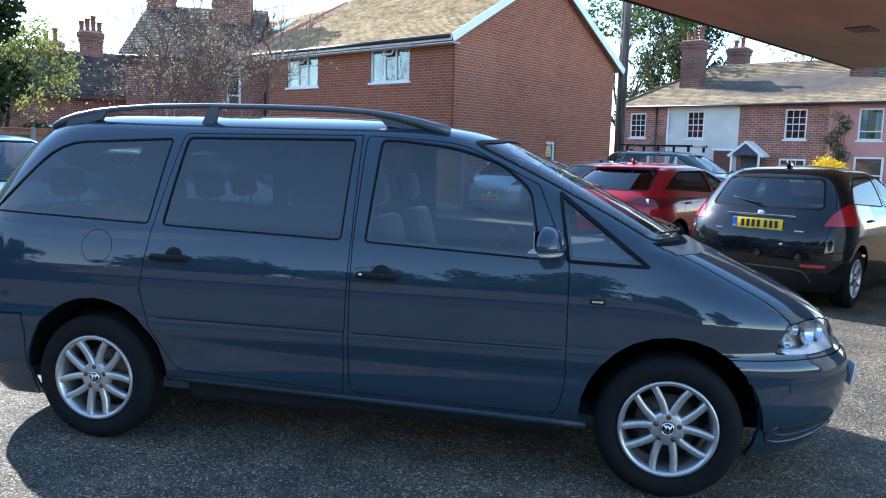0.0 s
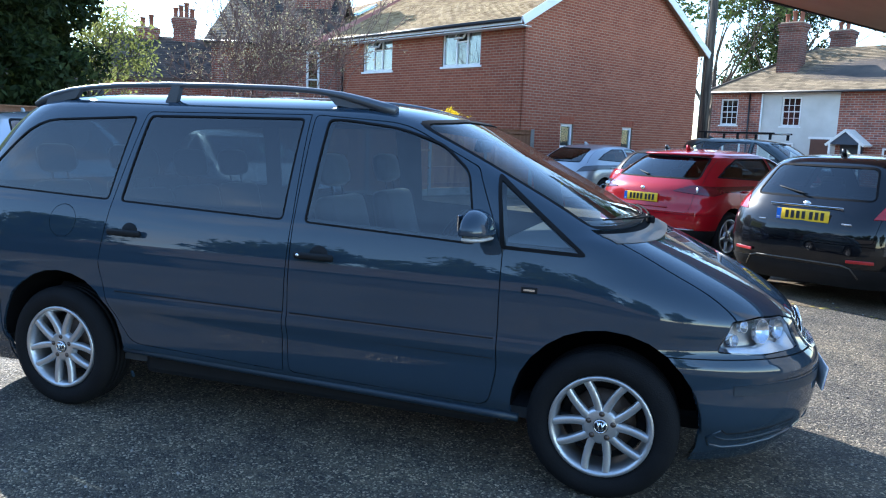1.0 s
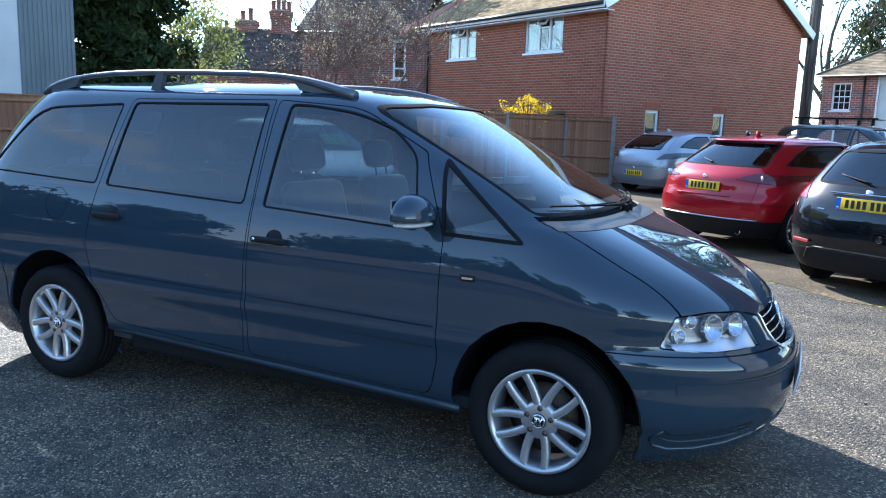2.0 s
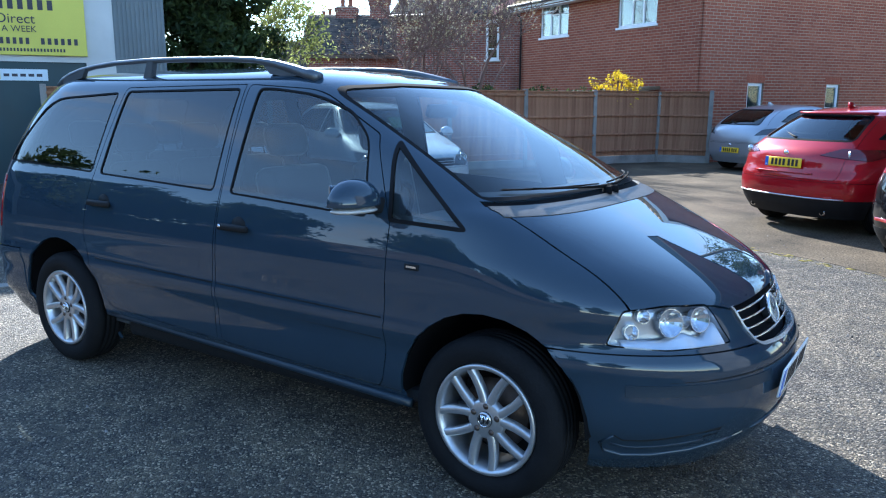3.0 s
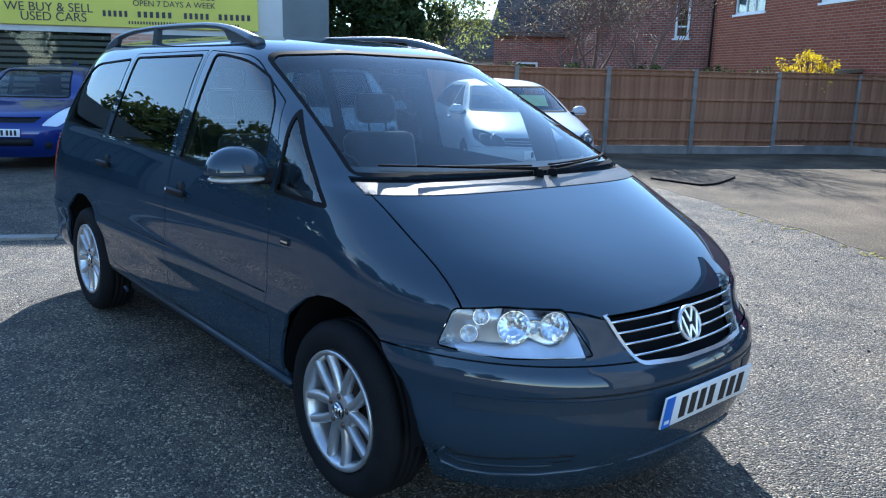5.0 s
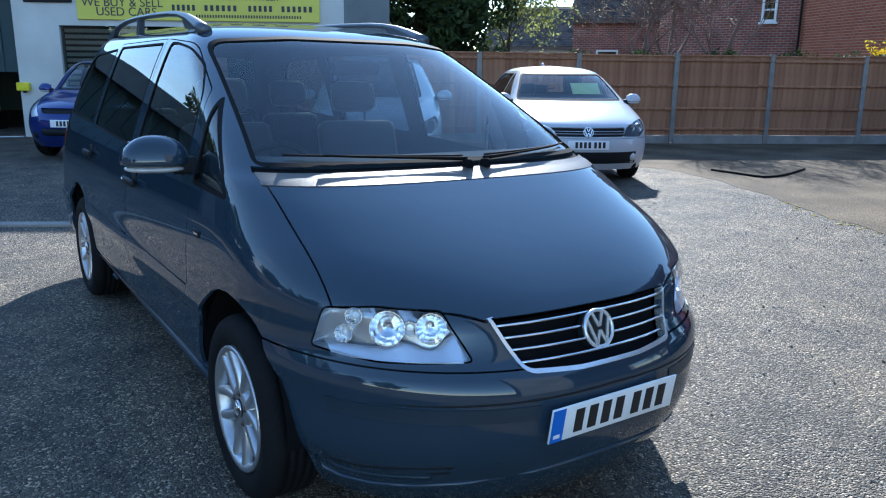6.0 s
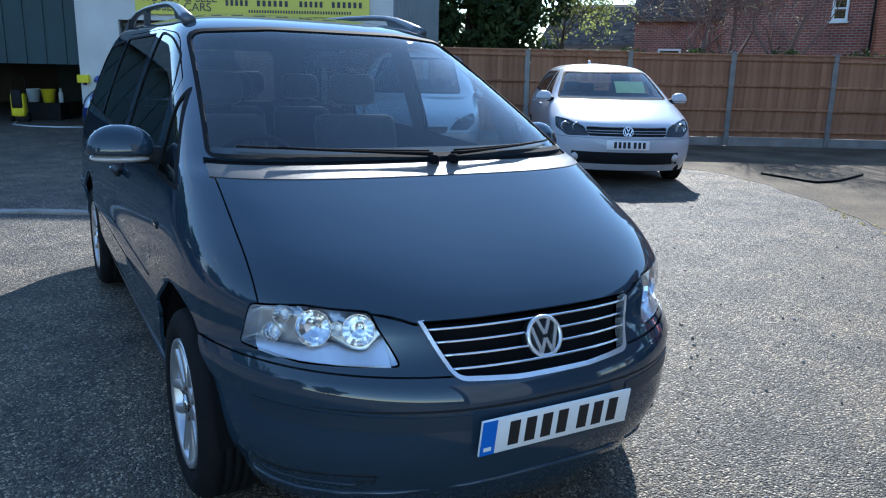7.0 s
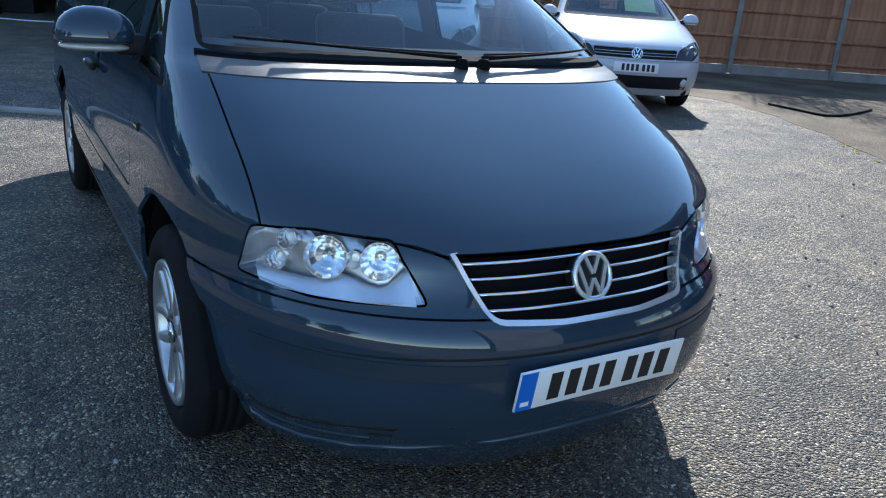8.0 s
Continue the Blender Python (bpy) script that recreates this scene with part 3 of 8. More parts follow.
# ---- the grey people carrier ----
def people_carrier():
    car = thing("people_carrier", "dark grey metallic people carrier with silver alloy wheels, parked on asphalt", "car",
                m=pose(0, 0, 0, 0, 0, -0.5) @ pose(0, -0.845, 0, -0.8, 0, 0) @ pose(0, 0.845, 0))
    S = Shell(
        front=[(0.18, 2.20), (0.24, 2.255), (0.34, 2.31), (0.45, 2.335), (0.56, 2.335), (0.615, 2.325), (0.64, 2.295), (0.711, 2.245), (0.78, 2.205), (0.83, 2.14), (0.90, 2.02), (0.98, 1.85),
               (1.05, 1.69), (1.115, 1.535), (1.25, 1.29), (1.40, 1.005), (1.50, 0.81), (1.58, 0.645), (1.62, 0.53), (1.65, 0.37), (1.675, 0.12), (1.69, -0.15), (1.70, -0.5)],
        rear=[(0.18, -2.2), (0.3, -2.28), (0.45, -2.32), (0.62, -2.315), (0.8, -2.29), (1.1, -2.255), (1.3, -2.18), (1.5, -2.06), (1.58, -1.98), (1.64, -1.88), (1.675, -1.65), (1.69, -1.3), (1.70, -0.9)],
        width=[(0.18, 0.76), (0.26, 0.805), (0.31, 0.82), (0.36, 0.855), (0.46, 0.868), (0.565, 0.874), (0.58, 0.888), (0.645, 0.890), (0.66, 0.880), (0.80, 0.876), (0.90, 0.866), (0.98, 0.850), (1.05, 0.832), (1.11, 0.812),
               (1.25, 0.765), (1.40, 0.710), (1.52, 0.660), (1.58, 0.628), (1.62, 0.588), (1.65, 0.52), (1.675, 0.40), (1.69, 0.25), (1.70, 0.0)],
        fdepth=[(0.18, 0.80), (0.4, 0.90), (0.66, 0.96), (0.82, 0.82), (0.95, 0.76), (1.11, 0.50), (1.3, 0.44), (1.58, 0.40), (1.70, 0.38)],
        rdepth=[(0.18, 0.35), (0.7, 0.42), (1.1, 0.40), (1.6, 0.45), (1.70, 0.45)], fpow=[(0.18, 2.3), (0.66, 2.4), (0.82, 2.8), (0.95, 3.2), (1.11, 3.3), (1.3, 3.0), (1.58, 2.7), (1.7, 2.6)], rpow=3.2, z0=0.18, belt=1.11)
    bm, ln = S.mesh(), S.mesh(0.03)
    paint, L = M["paint_grey"], {}

    def sided(s, x0=-9, x1=9):
        return lambda c, n: c.y * s > 0.2 and abs(n.y) > 0.3 and x0 < c.x < x1

    # wheel openings
    for s in (-1, 1):
        for x in (1.4175, -1.4175):
            for b, r in ((bm, 0.396), (ln, 0.415)):
                bmesh.ops.delete(b, geom=clip(b, circle(x if x > 0 else x + 0.015, 0.345, r), "side", lambda c, n: c.y * s > 0.3), context="FACES")
    # the body ends at the sills
    for s in (-1, 1):
        for b in (bm, ln):
            bmesh.ops.delete(b, geom=clip(b, [(-1.03, 0.1), (1.06, 0.1), (1.06, 0.312), (-1.03, 0.370)], "side", lambda c, n: c.y * s > 0.3), context="FACES")
    # windscreen and rear window
    ws = rounded([(-0.735, 1.14), (0.735, 1.14), (0.612, 1.578, 0.06), (0.3, 1.60), (-0.3, 1.60), (-0.612, 1.578, 0.06)], 0.03)
    pane(bm, ln, "windscreen", ws, "front", lambda c, n: c.x > 0.3 and n.x > 0.15, M["glass_clear"], car, 0.012, "clear glass windscreen")
    rw = rounded([(-0.62, 1.12), (0.62, 1.12), (0.52, 1.56), (-0.52, 1.56)], 0.08)
    pane(bm, ln, "rear_window", rw, "front", lambda c, n: c.x < -1.5 and n.x < -0.3, M["glass_tint"], car, 0.02)
    # side windows
    quarter = rounded([(1.325, 1.028, 0.045), (0.942, 1.038, 0.02), (0.885, 1.365, 0.03)], 0.03)
    fdoor = rounded([(0.83, 1.045, 0.03), (0.765, 1.36, 0.05), (0.62, 1.475, 0.05), (0.40, 1.545, 0.1), (0.13, 1.572), (0.02, 1.574, 0.03), (-0.01, 1.082, 0.03)], 0.03)
    rdoor = rounded([(-0.12, 1.085, 0.03), (-0.105, 1.573, 0.03), (-1.0, 1.562, 0.03), (-1.06, 1.115, 0.03)], 0.03)
    rquart = rounded([(-1.13, 1.118, 0.03), (-1.075, 1.555, 0.03), (-1.72, 1.52, 0.14), (-2.05, 1.15, 0.05)], 0.03)
    for s in (-1, 1):
        t = sided(s)
        for nm, pl, mt in (("quarter_light", quarter, M["glass_side"]), ("front_side_window", fdoor, M["glass_side"]), ("rear_side_window", rdoor, M["glass_tint"]), ("rear_quarter_window", rquart, M["glass_tint"])):
            pane(bm, ln, nm, pl, "side", t, mt, car, 0.009 if nm != "quarter_light" else 0.016)
    # lamps in the nose
    for s in (-1, 1):
        e = Vector((0.66, -s * 0.75, 0)).normalized()
        pts = [Vector((1.875, s * 0.735, 0.806)), Vector((1.862, s * 0.787, 0.677)), Vector((2.02, s * 0.64, 0.660)), Vector((2.192, s * 0.424, 0.667)), Vector((2.085, s * 0.462, 0.807)), Vector((1.99, s * 0.63, 0.818))]
        poly = rounded([(p.dot(e), p.z) for p in pts], 0.018, 3)
        pr = (e, Vector((0, 0, 1)))
        tst = lambda c, n: c.y * s > 0.25 and c.x > 1.7
        f = seam(bm, poly, pr, tst, 0.005)
        bowl, bn = lift(bm, f, -0.055, -0.054, keep=True)
        lamp = mesh_ob("headlamp", bowl, M["lamp_silver"], car, "clear glass headlamp with silver reflectors", True, bn)
        cov, cn = lift(bm, f, -0.001, 0.05)
        mesh_ob("lamp_cover", cov, M["glass_lamp"], lamp, "", True, cn)
        bmesh.ops.delete(ln, geom=clip(ln, poly, pr, tst, -0.02), context="FACES")
        # plain silver shelf that closes the lower part of the lamp
        rows = []
        for k in range(15):
            y = 0.455 + 0.285 * k / 14
            top = 0.690 + 0.020 * math.cos((y - 0.58) / 0.035) * math.exp(-((y - 0.58) / 0.05) ** 2) + (0.05 * max(0.0, 0.50 - y) / 0.05)
            rows.append([Vector((S.front_x(-s * y, z) - d, s * y, z)) for z, d in ((0.664, 0.006), (top - 0.012, 0.020), (top, 0.028), (top + 0.003, 0.045))])
        sh = bmesh.new()
        vs = [[sh.verts.new(q) for q in r] for r in rows]
        for a, b in zip(vs, vs[1:]):
            for k in range(3):
                sh.faces.new((a[k], b[k], b[k + 1], a[k + 1]))
        bmesh.ops.recalc_face_normals(sh, faces=sh.faces)
        mesh_ob("lamp_shelf", sh, M["lamp_silver"], lamp, "satin silver shelf", True)
        # reflector bowls behind the glass
        for py, pz, r in ((-0.636, 0.750, 0.050), (-0.528, 0.752, 0.044), (-0.712, 0.776, 0.024), (-0.730, 0.716, 0.026), (-0.582, 0.748, 0.020)):
            c = Vector((0, -s * py, 0))
            cup = lathe([(0.004, 0.020), (r * 0.3, 0.016), (r * 0.6, 0.006), (r * 0.85, -0.006), (r, -0.016), (r + 0.002, -0.016), (r + 0.003, 0.004)], 15)
            o = mesh_ob("reflector_bowl", cup, M["reflector"], lamp, "", False)
            slope = (S.front_x(c.y + 0.01, pz) - S.front_x(c.y - 0.01, pz)) / 0.02
            face = Vector((1, -slope, 0)).normalized()
            at = Vector((S.front_x(c.y, pz), c.y, pz)) - face * (0.036 if r > 0.03 else 0.046)
            turn = 0.5 * (math.degrees(math.atan2(face.x, -face.y)) + 90 + s * 30)
            o.matrix_local = pose(*at, 0, 0, turn) @ pose(0, 0, 0, -8, 0, 0)
            blb = mesh_ob("lamp_bulb", lathe([(0.0, -0.010), (r * 0.22, -0.007), (r * 0.3, 0.002), (r * 0.3, 0.02)], 12), M["lamp_orange"] if r == 0.026 else M["emblem"], lamp, "", True)
            blb.matrix_local = o.matrix_local
    # grille
    gp = rounded([(-0.378, 0.790), (-0.302, 0.632, 0.03), (-0.12, 0.622), (0.12, 0.622), (0.302, 0.632, 0.03), (0.378, 0.790)], 0.004)
    gt = lambda c, n: c.x > 1.9
    bmesh.ops.delete(ln, geom=clip(ln, gp, "front", lambda c, n: c.x > 1.8, -0.02), context="FACES")
    clip(bm, gp, "front", gt)
    gin = set(clip(bm, gp, "front", gt, 0.011))
    ring = [f for f in clip(bm, gp, "front", gt) if f not in inner_top(gin, f)]
    b, n = lift(bm, [f for f in gin if f.is_valid], -0.035, 0.0)
    grille = mesh_ob("grille", b, M["housing"], car, "black grille with chrome bars", True, n)
    b, n = lift(bm, [f for f in ring if f.is_valid], 0.006, 0.03)
    mesh_ob("grille_surround", b, M["emblem"], grille, "chrome surround", True, n)
    for z in (0.657, 0.690, 0.723, 0.757):
        w = 0.302 + (z - 0.632) * 0.48 - 0.012
        pts = [(S.front_x(y, z) - 0.006, y, z) for y in np.linspace(-w, w, 25)]
        part("grille_bar", tube(pts, [0.0048] * 25, 8, 0.9), M["chrome"], grille, "", True)
    round_badge(grille, pose(S.front_x(0, 0.711) + 0.004, 0, 0.711, 0, 0, 90) @ pose(0, 0, 0, -20, 0, 0))
    # bumpers
    fb = [(1.60, 0.10), (2.6, 0.10), (2.6, 0.640), (1.60, 0.657)]
    f = seam(bm, fb, "side", lambda c, n: c.x > 1.6)
    strips = []
    for s in (-1, 1):
        pl = [(s * 0.27, 0.503), (s * 0.9, 0.503), (s * 0.9, 0.546), (s * 0.27, 0.546)]
        fs = [f for f in clip(bm, pl, "front", lambda c, n: c.x > 1.62 and 0.4 < c.z < 0.62) if f.calc_center_median().x > 1.95]
        strips.append(lift(bm, fs, 0.006, 0.01))
    rest = [f for f in clip(bm, fb, "side", lambda c, n: c.x > 1.6)]
    bumper = panel(bm, "front_bumper", rest, paint, car, "", 0.003, 0.02)
    for b, n in strips:
        mesh_ob("rub_strip", b, M["rub"], bumper, "dark grey rub strip", True, n)
    groove = [(S.front_x(y, 0.553 + 0.02 * (0.8 - abs(y))) + 0.002, y, 0.553 + 0.02 * (0.8 - abs(y))) for y in np.linspace(-0.795, 0.795, 41)]
    part("bumper_groove", tube(groove, 0.0035, 6), M["trim"], bumper, "", True)
    for s in (-1, 1):
        lip = [(0.764, 0.35), (0.756, 0.31), (0.738, 0.276), (0.704, 0.258), (0.648, 0.260), (0.562, 0.276), (0.46, 0.295), (0.358, 0.310)]
        part("intake_lip", tube([(S.front_x(y, z) + 0.005, s * y, z) for y, z in lip], [0.004] + [0.0085] * 6 + [0.003], 8), paint, bumper, "", True)
        if s > 0:
            mid = [(S.front_x(y, 0.335 - 0.22 * y * y) + 0.004, y, 0.335 - 0.22 * y * y) for y in np.linspace(-0.31, 0.31, 15)]
            part("spoiler_lip", tube(mid, [0.003] + [0.007] * 13 + [0.003], 8), paint, bumper, "", True)
        edge = [(0.762, 0.352), (0.735, 0.330), (0.69, 0.333), (0.633, 0.347), (0.527, 0.362), (0.377, 0.372)]
        part("intake_edge", tube([(S.front_x(y, z) + 0.002, s * y, z) for y, z in edge], [0.003] + [0.005] * 4 + [0.002], 6), M["trim"], bumper, "", True)
        mesh = bmesh.new()
        cols = []
        for y in np.linspace(0.50, 0.752, 12):
            za, zb = np.interp(y, *zip(*lip[::-1])) + 0.006, np.interp(y, *zip(*edge[::-1]))
            cols.append([mesh.verts.new((S.front_x(y, z) + 0.003, s * y, z)) for z in np.linspace(za, zb, 4)])
        for a, b in zip(cols, cols[1:]):
            for k in range(3):
                mesh.faces.new((a[k], b[k], b[k + 1], a[k + 1])[::s])
        mesh_ob("intake_grille", mesh, M["trim"], bumper, "black intake grille", True)
        bar = [(y, 0.5 * (np.interp(y, *zip(*lip[::-1])) + np.interp(y, *zip(*edge[::-1])))) for y in np.linspace(0.54, 0.745, 9)]
        part("intake_bar", tube([(S.front_x(y, z) + 0.005, s * y, z) for y, z in bar], 0.006, 6), M["rub"], bumper, "", True)
    # bonnet and scuttle
    ft = lambda c, n: c.x > 1.2 and n.z > 0.2
    for nm, z0, z1, mt, lb in (("scuttle_panel", 1.088, 1.121, M["cowl"], "weathered grey plastic scuttle panel"), ("wiper_well", 1.121, 1.1395, M["housing"], "black wiper well")):
        cf = clip(bm, [(-0.748, z0), (0.748, z0), (0.742, z1), (-0.742, z1)], "front", ft)
        b, n = lift(bm, cf, 0.004 if mt is M["cowl"] else -0.008, 0.012)
        mesh_ob(nm, b, mt, car, lb, True, n)
    edge = [(1.2, 0.735), (1.955, 0.742), (2.09, 0.60), (2.145, 0.455), (2.178, 0.372), (2.215, 0.30), (2.25, 0.12)]
    bp = rounded(edge + [(x, -y) for x, y in edge[::-1]], 0.01)
    bf = seam(bm, bp, "top", lambda c, n: c.x > 1.2 and n.z > 0.15 and 0.77 < c.z < 1.0885, 0.005)
    panel(bm, "bonnet", bf, paint, car, "", 0.0015, 0.012)
    # doors
    fd = rounded([(0.925, 0.338, 0.06), (0.96, 0.5), (0.958, 0.8), (0.955, 1.03), (0.80, 1.38), (0.42, 1.565, 0.1), (-0.055, 1.592, 0.03), (-0.065, 1.1), (-0.058, 0.365, 0.04)], 0.02)
    rd = rounded([(-0.062, 0.365, 0.04), (-0.07, 1.1), (-0.06, 1.592, 0.03), (-1.02, 1.58, 0.03), (-1.11, 1.10), (-1.15, 0.80), (-1.09, 0.60, 0.08), (-0.95, 0.40, 0.05)], 0.02)
    cap = circle(-1.395, 1.0, 0.085, 20)
    for s in (-1, 1):
        t = sided(s)
        for nm, pl in (("front_door", fd), ("rear_door", rd)):
            f = seam(bm, pl, "side", t, 0.0045)
            L[nm, s] = panel(bm, nm, f, paint, car)
        if s < 0:
            panel(bm, "fuel_flap", seam(bm, cap, "side", t, 0.003), paint, car)
        for x, dn in ((0.09, "front_door"), (-0.97, "rear_door")):
            z = 0.94 if dn == "front_door" else 0.97
            y = S.side_y(x, z)
            m = pose(x, s * y, z, 0, 0, 0 if s < 0 else 180)
            cup = mesh_ob("handle_cup", lathe([(0.0, -0.002), (0.044, -0.003), (0.047, 0.004)], 24), M["trim"], L[dn, s], "", True)
            cup.matrix_local = m
            hb = mesh_ob("door_handle", new_box(-0.115, 0.085, -0.036, -0.012, -0.017, 0.015, bevel=0.010), M["trim"], L[dn, s], "dark door handle", True)
            hb.matrix_local = m @ pose(0, 0, 0, 6, 0, 0)
            if dn == "front_door":
                lock = mesh_ob("door_lock", lathe([(0.0, -0.039), (0.007, -0.039), (0.008, -0.034)], 12), M["chrome"], L[dn, s], "", True)
                lock.matrix_local = m @ pose(-0.092, 0, 0)
    # mouldings along the doors
    for s in (-1, 1):
        for z, r, mt in ((0.657, 0.0035, M["trim"]), (0.568, 0.003, M["trim"])):
            for x0, x1, dn in ((-0.045, 0.94, "front_door"), (-1.04, -0.08, "rear_door")):
                pts = [(x, s * (S.side_y(x, z) + 0.001), z + 0.012 * (0.5 - x) * 0.5) for x in np.linspace(x0, x1, 9)]
                part("moulding_edge", tube(pts, r, 6), mt, L[dn, s], "", True)
    # tail lamps and rear bumper
    for s in (-1, 1):
        tl = rounded([(-2.40, 0.72), (-2.05, 0.74), (-2.01, 1.06), (-2.4, 1.08)], 0.03)
        tf = seam(bm, tl, "side", lambda c, n: c.y * s > 0.42 and c.x < -1.9, 0.003)
        panel(bm, "tail_lamp", tf, M["lamp_red"], car, "red tail lamp", 0.004)
    rb = [(-1.80, 0.10), (-1.80, 0.64), (-2.6, 0.62), (-2.6, 0.10)]
    panel(bm, "rear_bumper", seam(bm, rb, "side", lambda c, n: c.x < -1.75), paint, car, "", 0.004, 0.02)
    finish_body(bm, "body", paint, car)
    ln.normal_update()
    mesh_ob("interior_lining", ln, M["liner"], car, "", True)
    # sills
    for s in (-1, 1):
        pts = [(x, s * 0.828, 0.328 - 0.027 * x) for x in np.linspace(-1.02, 1.06, 12)]
        part("sill", tube(pts, 0.02, 8, 1.0), M["rub"], car, "", True)
    underbody(car, -0.95, 0.95, 0.77, 0.22, 0.335)
    part("bumper_carrier", new_box(1.80, 1.96, -0.66, 0.66, 0.34, 0.56, bevel=0.02), M["housing"], car)
    underbody(car, -2.1, -0.95, 0.5, 0.24, 0.335)
    underbody(car, 0.95, 2.0, 0.5, 0.24, 0.335)
    for x in (1.4175, -1.4175):
        for s in (-1, 1):
            arch_liner(car, x, s * 0.84, s * 0.5, 0.405, 0.335)
    # wheels
    for x in (1.4175, -1.4175):
        for s in (-1, 1):
            wheel(car, x, s * 0.765, s, turn=3 if x > 0 else -4)
    number_plate(car, (S.front_x(0, 0.5) + 0.013, -0.008, 0.490), 0, "white", 8)
    # roof rails
    for s in (-1, 1):
        rail = new("roof_rail")
        rail.parent = car
        path = [(0.34, 0.572, 1.618), (0.27, 0.572, 1.636), (0.18, 0.57, 1.660), (0.06, 0.568, 1.687), (-0.08, 0.565, 1.706), (-0.25, 0.562, 1.716), (-0.6, 0.556, 1.723), (-0.95, 0.55, 1.724), (-1.25, 0.545, 1.717), (-1.45, 0.54, 1.703),
                (-1.60, 0.535, 1.684), (-1.72, 0.53, 1.658), (-1.80, 0.527, 1.63), (-1.85, 0.525, 1.60)]
        part("rail_bar", tube([(x, s * y, z) for x, y, z in path], [0.03, 0.03, 0.026, 0.021] + [0.017] * 6 + [0.02, 0.023, 0.026, 0.026], 12, 0.85), M["rail"], rail, "dark grey rail", True)
        for x0, x1, x2, x3 in ((0.30, 0.02, -0.04, 0.26), (-1.76, -1.55, -1.51, -1.74)):
            web = prism([(x0, 1.60), (x1, 1.64), (x2, 1.70 if x0 > 0 else 1.69), (x3, 1.64)], 0.026, "y", s * 0.557 - 0.013)
            part("rail_foot", web, M["rail"], rail)
        part("rail_post", prism([(-0.975, 1.62), (-0.905, 1.62), (-0.875, 1.725), (-0.925, 1.725)], 0.03, "y", s * 0.551 - 0.015), M["rail"], rail)
    # mirrors and side badges
    mirror_pair(car, S, 0.85, 1.098, paint, 0.245)
    for s in (-1, 1):
        y = S.side_y(1.085, 0.877)
        bd = mesh_ob("side_badge", new_box(-0.034, 0.034, -0.005, 0.004, -0.013, 0.013, bevel=0.004), M["trim"], car, "small black badge", True)
        bd.matrix_local = pose(1.085, s * y, 0.877, 0, 0, 0 if s < 0 else 180)
        part("badge_text_bar", new_box(-0.024, 0.024, -0.0065, -0.0045, -0.004, 0.004), M["chrome"], bd)
    # wipers
    for y0, y1, k in ((0.02, -0.52, 0), (0.10, 0.55, 1)):
        zw, bmw = 1.135, bmesh.new()
        pts = [(S.front_x(y, z) + 0.022, y, z + 0.012) for y, z in zip(np.linspace(y0, y1, 9), np.linspace(1.14, 1.165, 9))]
        wp = part("wiper_arm", tube(pts, [0.009, 0.007, 0.006] + [0.0045] * 6, 6), M["housing"], car, "black wiper", True)
        pts = [(S.front_x(y, z) + 0.012, y, z + 0.005) for y, z in zip(np.linspace(y0 * 1.3, y1 + (-0.12 if k == 0 else 0.1), 9), np.linspace(1.155, 1.172, 9))]
        part("wiper_blade", tube(pts, 0.0042, 6), M["rubber"], wp, "", True)
    for y in (0.02, 0.10):
        pv = mesh_ob("wiper_pivot", lathe([(0.0, -0.012), (0.014, -0.012), (0.02, -0.004), (0.022, 0.02)], 16), M["housing"], car, "", True)
        pv.matrix_local = pose(S.front_x(y, 1.13) + 0.012, y, 1.14, -90, 0, 0)
    # cabin
    dash = prism([(0.62, 0.55), (0.66, 0.92), (0.84, 1.02), (1.30, 1.06), (1.46, 1.06), (1.40, 0.84), (0.95, 0.80), (0.88, 0.55)], 1.44, "y", -0.72)
    part("dashboard", dash, M["liner"], car)
    sw = bmesh.new()
    tube([(0.19 * math.cos(a), 0.19 * math.sin(a), 0) for a in np.linspace(0, 2 * math.pi, 25)], 0.015, 8, bm=sw, cap=False)
    box(sw, -0.18, 0.18, -0.03, 0.03, -0.02, 0.01)
    o = part("steering_wheel", sw, M["trim"], car, "", True)
    o.matrix_local = pose(0.56, -0.37, 0.97, 0, -65, 0)
    for y in (-0.37, 0.37):
        seat(car, 0.36, y, 0.53, 14, 0.5, 0.66)
    for x, n in ((-0.82, 3), (-1.55, 2)):
        for k in range(n):
            seat(car, x, (k - (n - 1) / 2) * (0.46 if n == 3 else 0.6), 0.56, 12, 0.42, 0.60)
    part("cabin_floor", new_box(-2.0, 1.4, -0.74, 0.74, 0.27, 0.32), M["liner"], car)
    rv = mesh_ob("rear_view_mirror", new_box(-0.02, 0.02, -0.12, 0.12, -0.03, 0.035, bevel=0.012), M["trim"], car, "", True)
    rv.matrix_local = pose(0.62, 0.02, 1.47, 0, 15, 0)
    return car


def inner_top(inner, f):
    """The grille has no surround along its upper edge."""
    return inner | ({f} if f.calc_center_median().z > 0.781 else set())


M["rail"] = mat("satin_dark_rail", (0.10, 0.11, 0.125), 0.38, 0.6, var=0.08, scale=6, fine=0.1, fscale=200)
people_carrier()


# ---- the yard's own axes: u to the right along the house front, v away ----
FRAME = pose(-2.5, 16.0, 0, 0, 0, -30.4)


def uv(u, v, z=0.0):
    return FRAME @ Vector((u, v, z))


def at_uv(u, v, z=0.0, turn=0.0):
    return FRAME @ pose(u, v, z, 0, 0, turn)


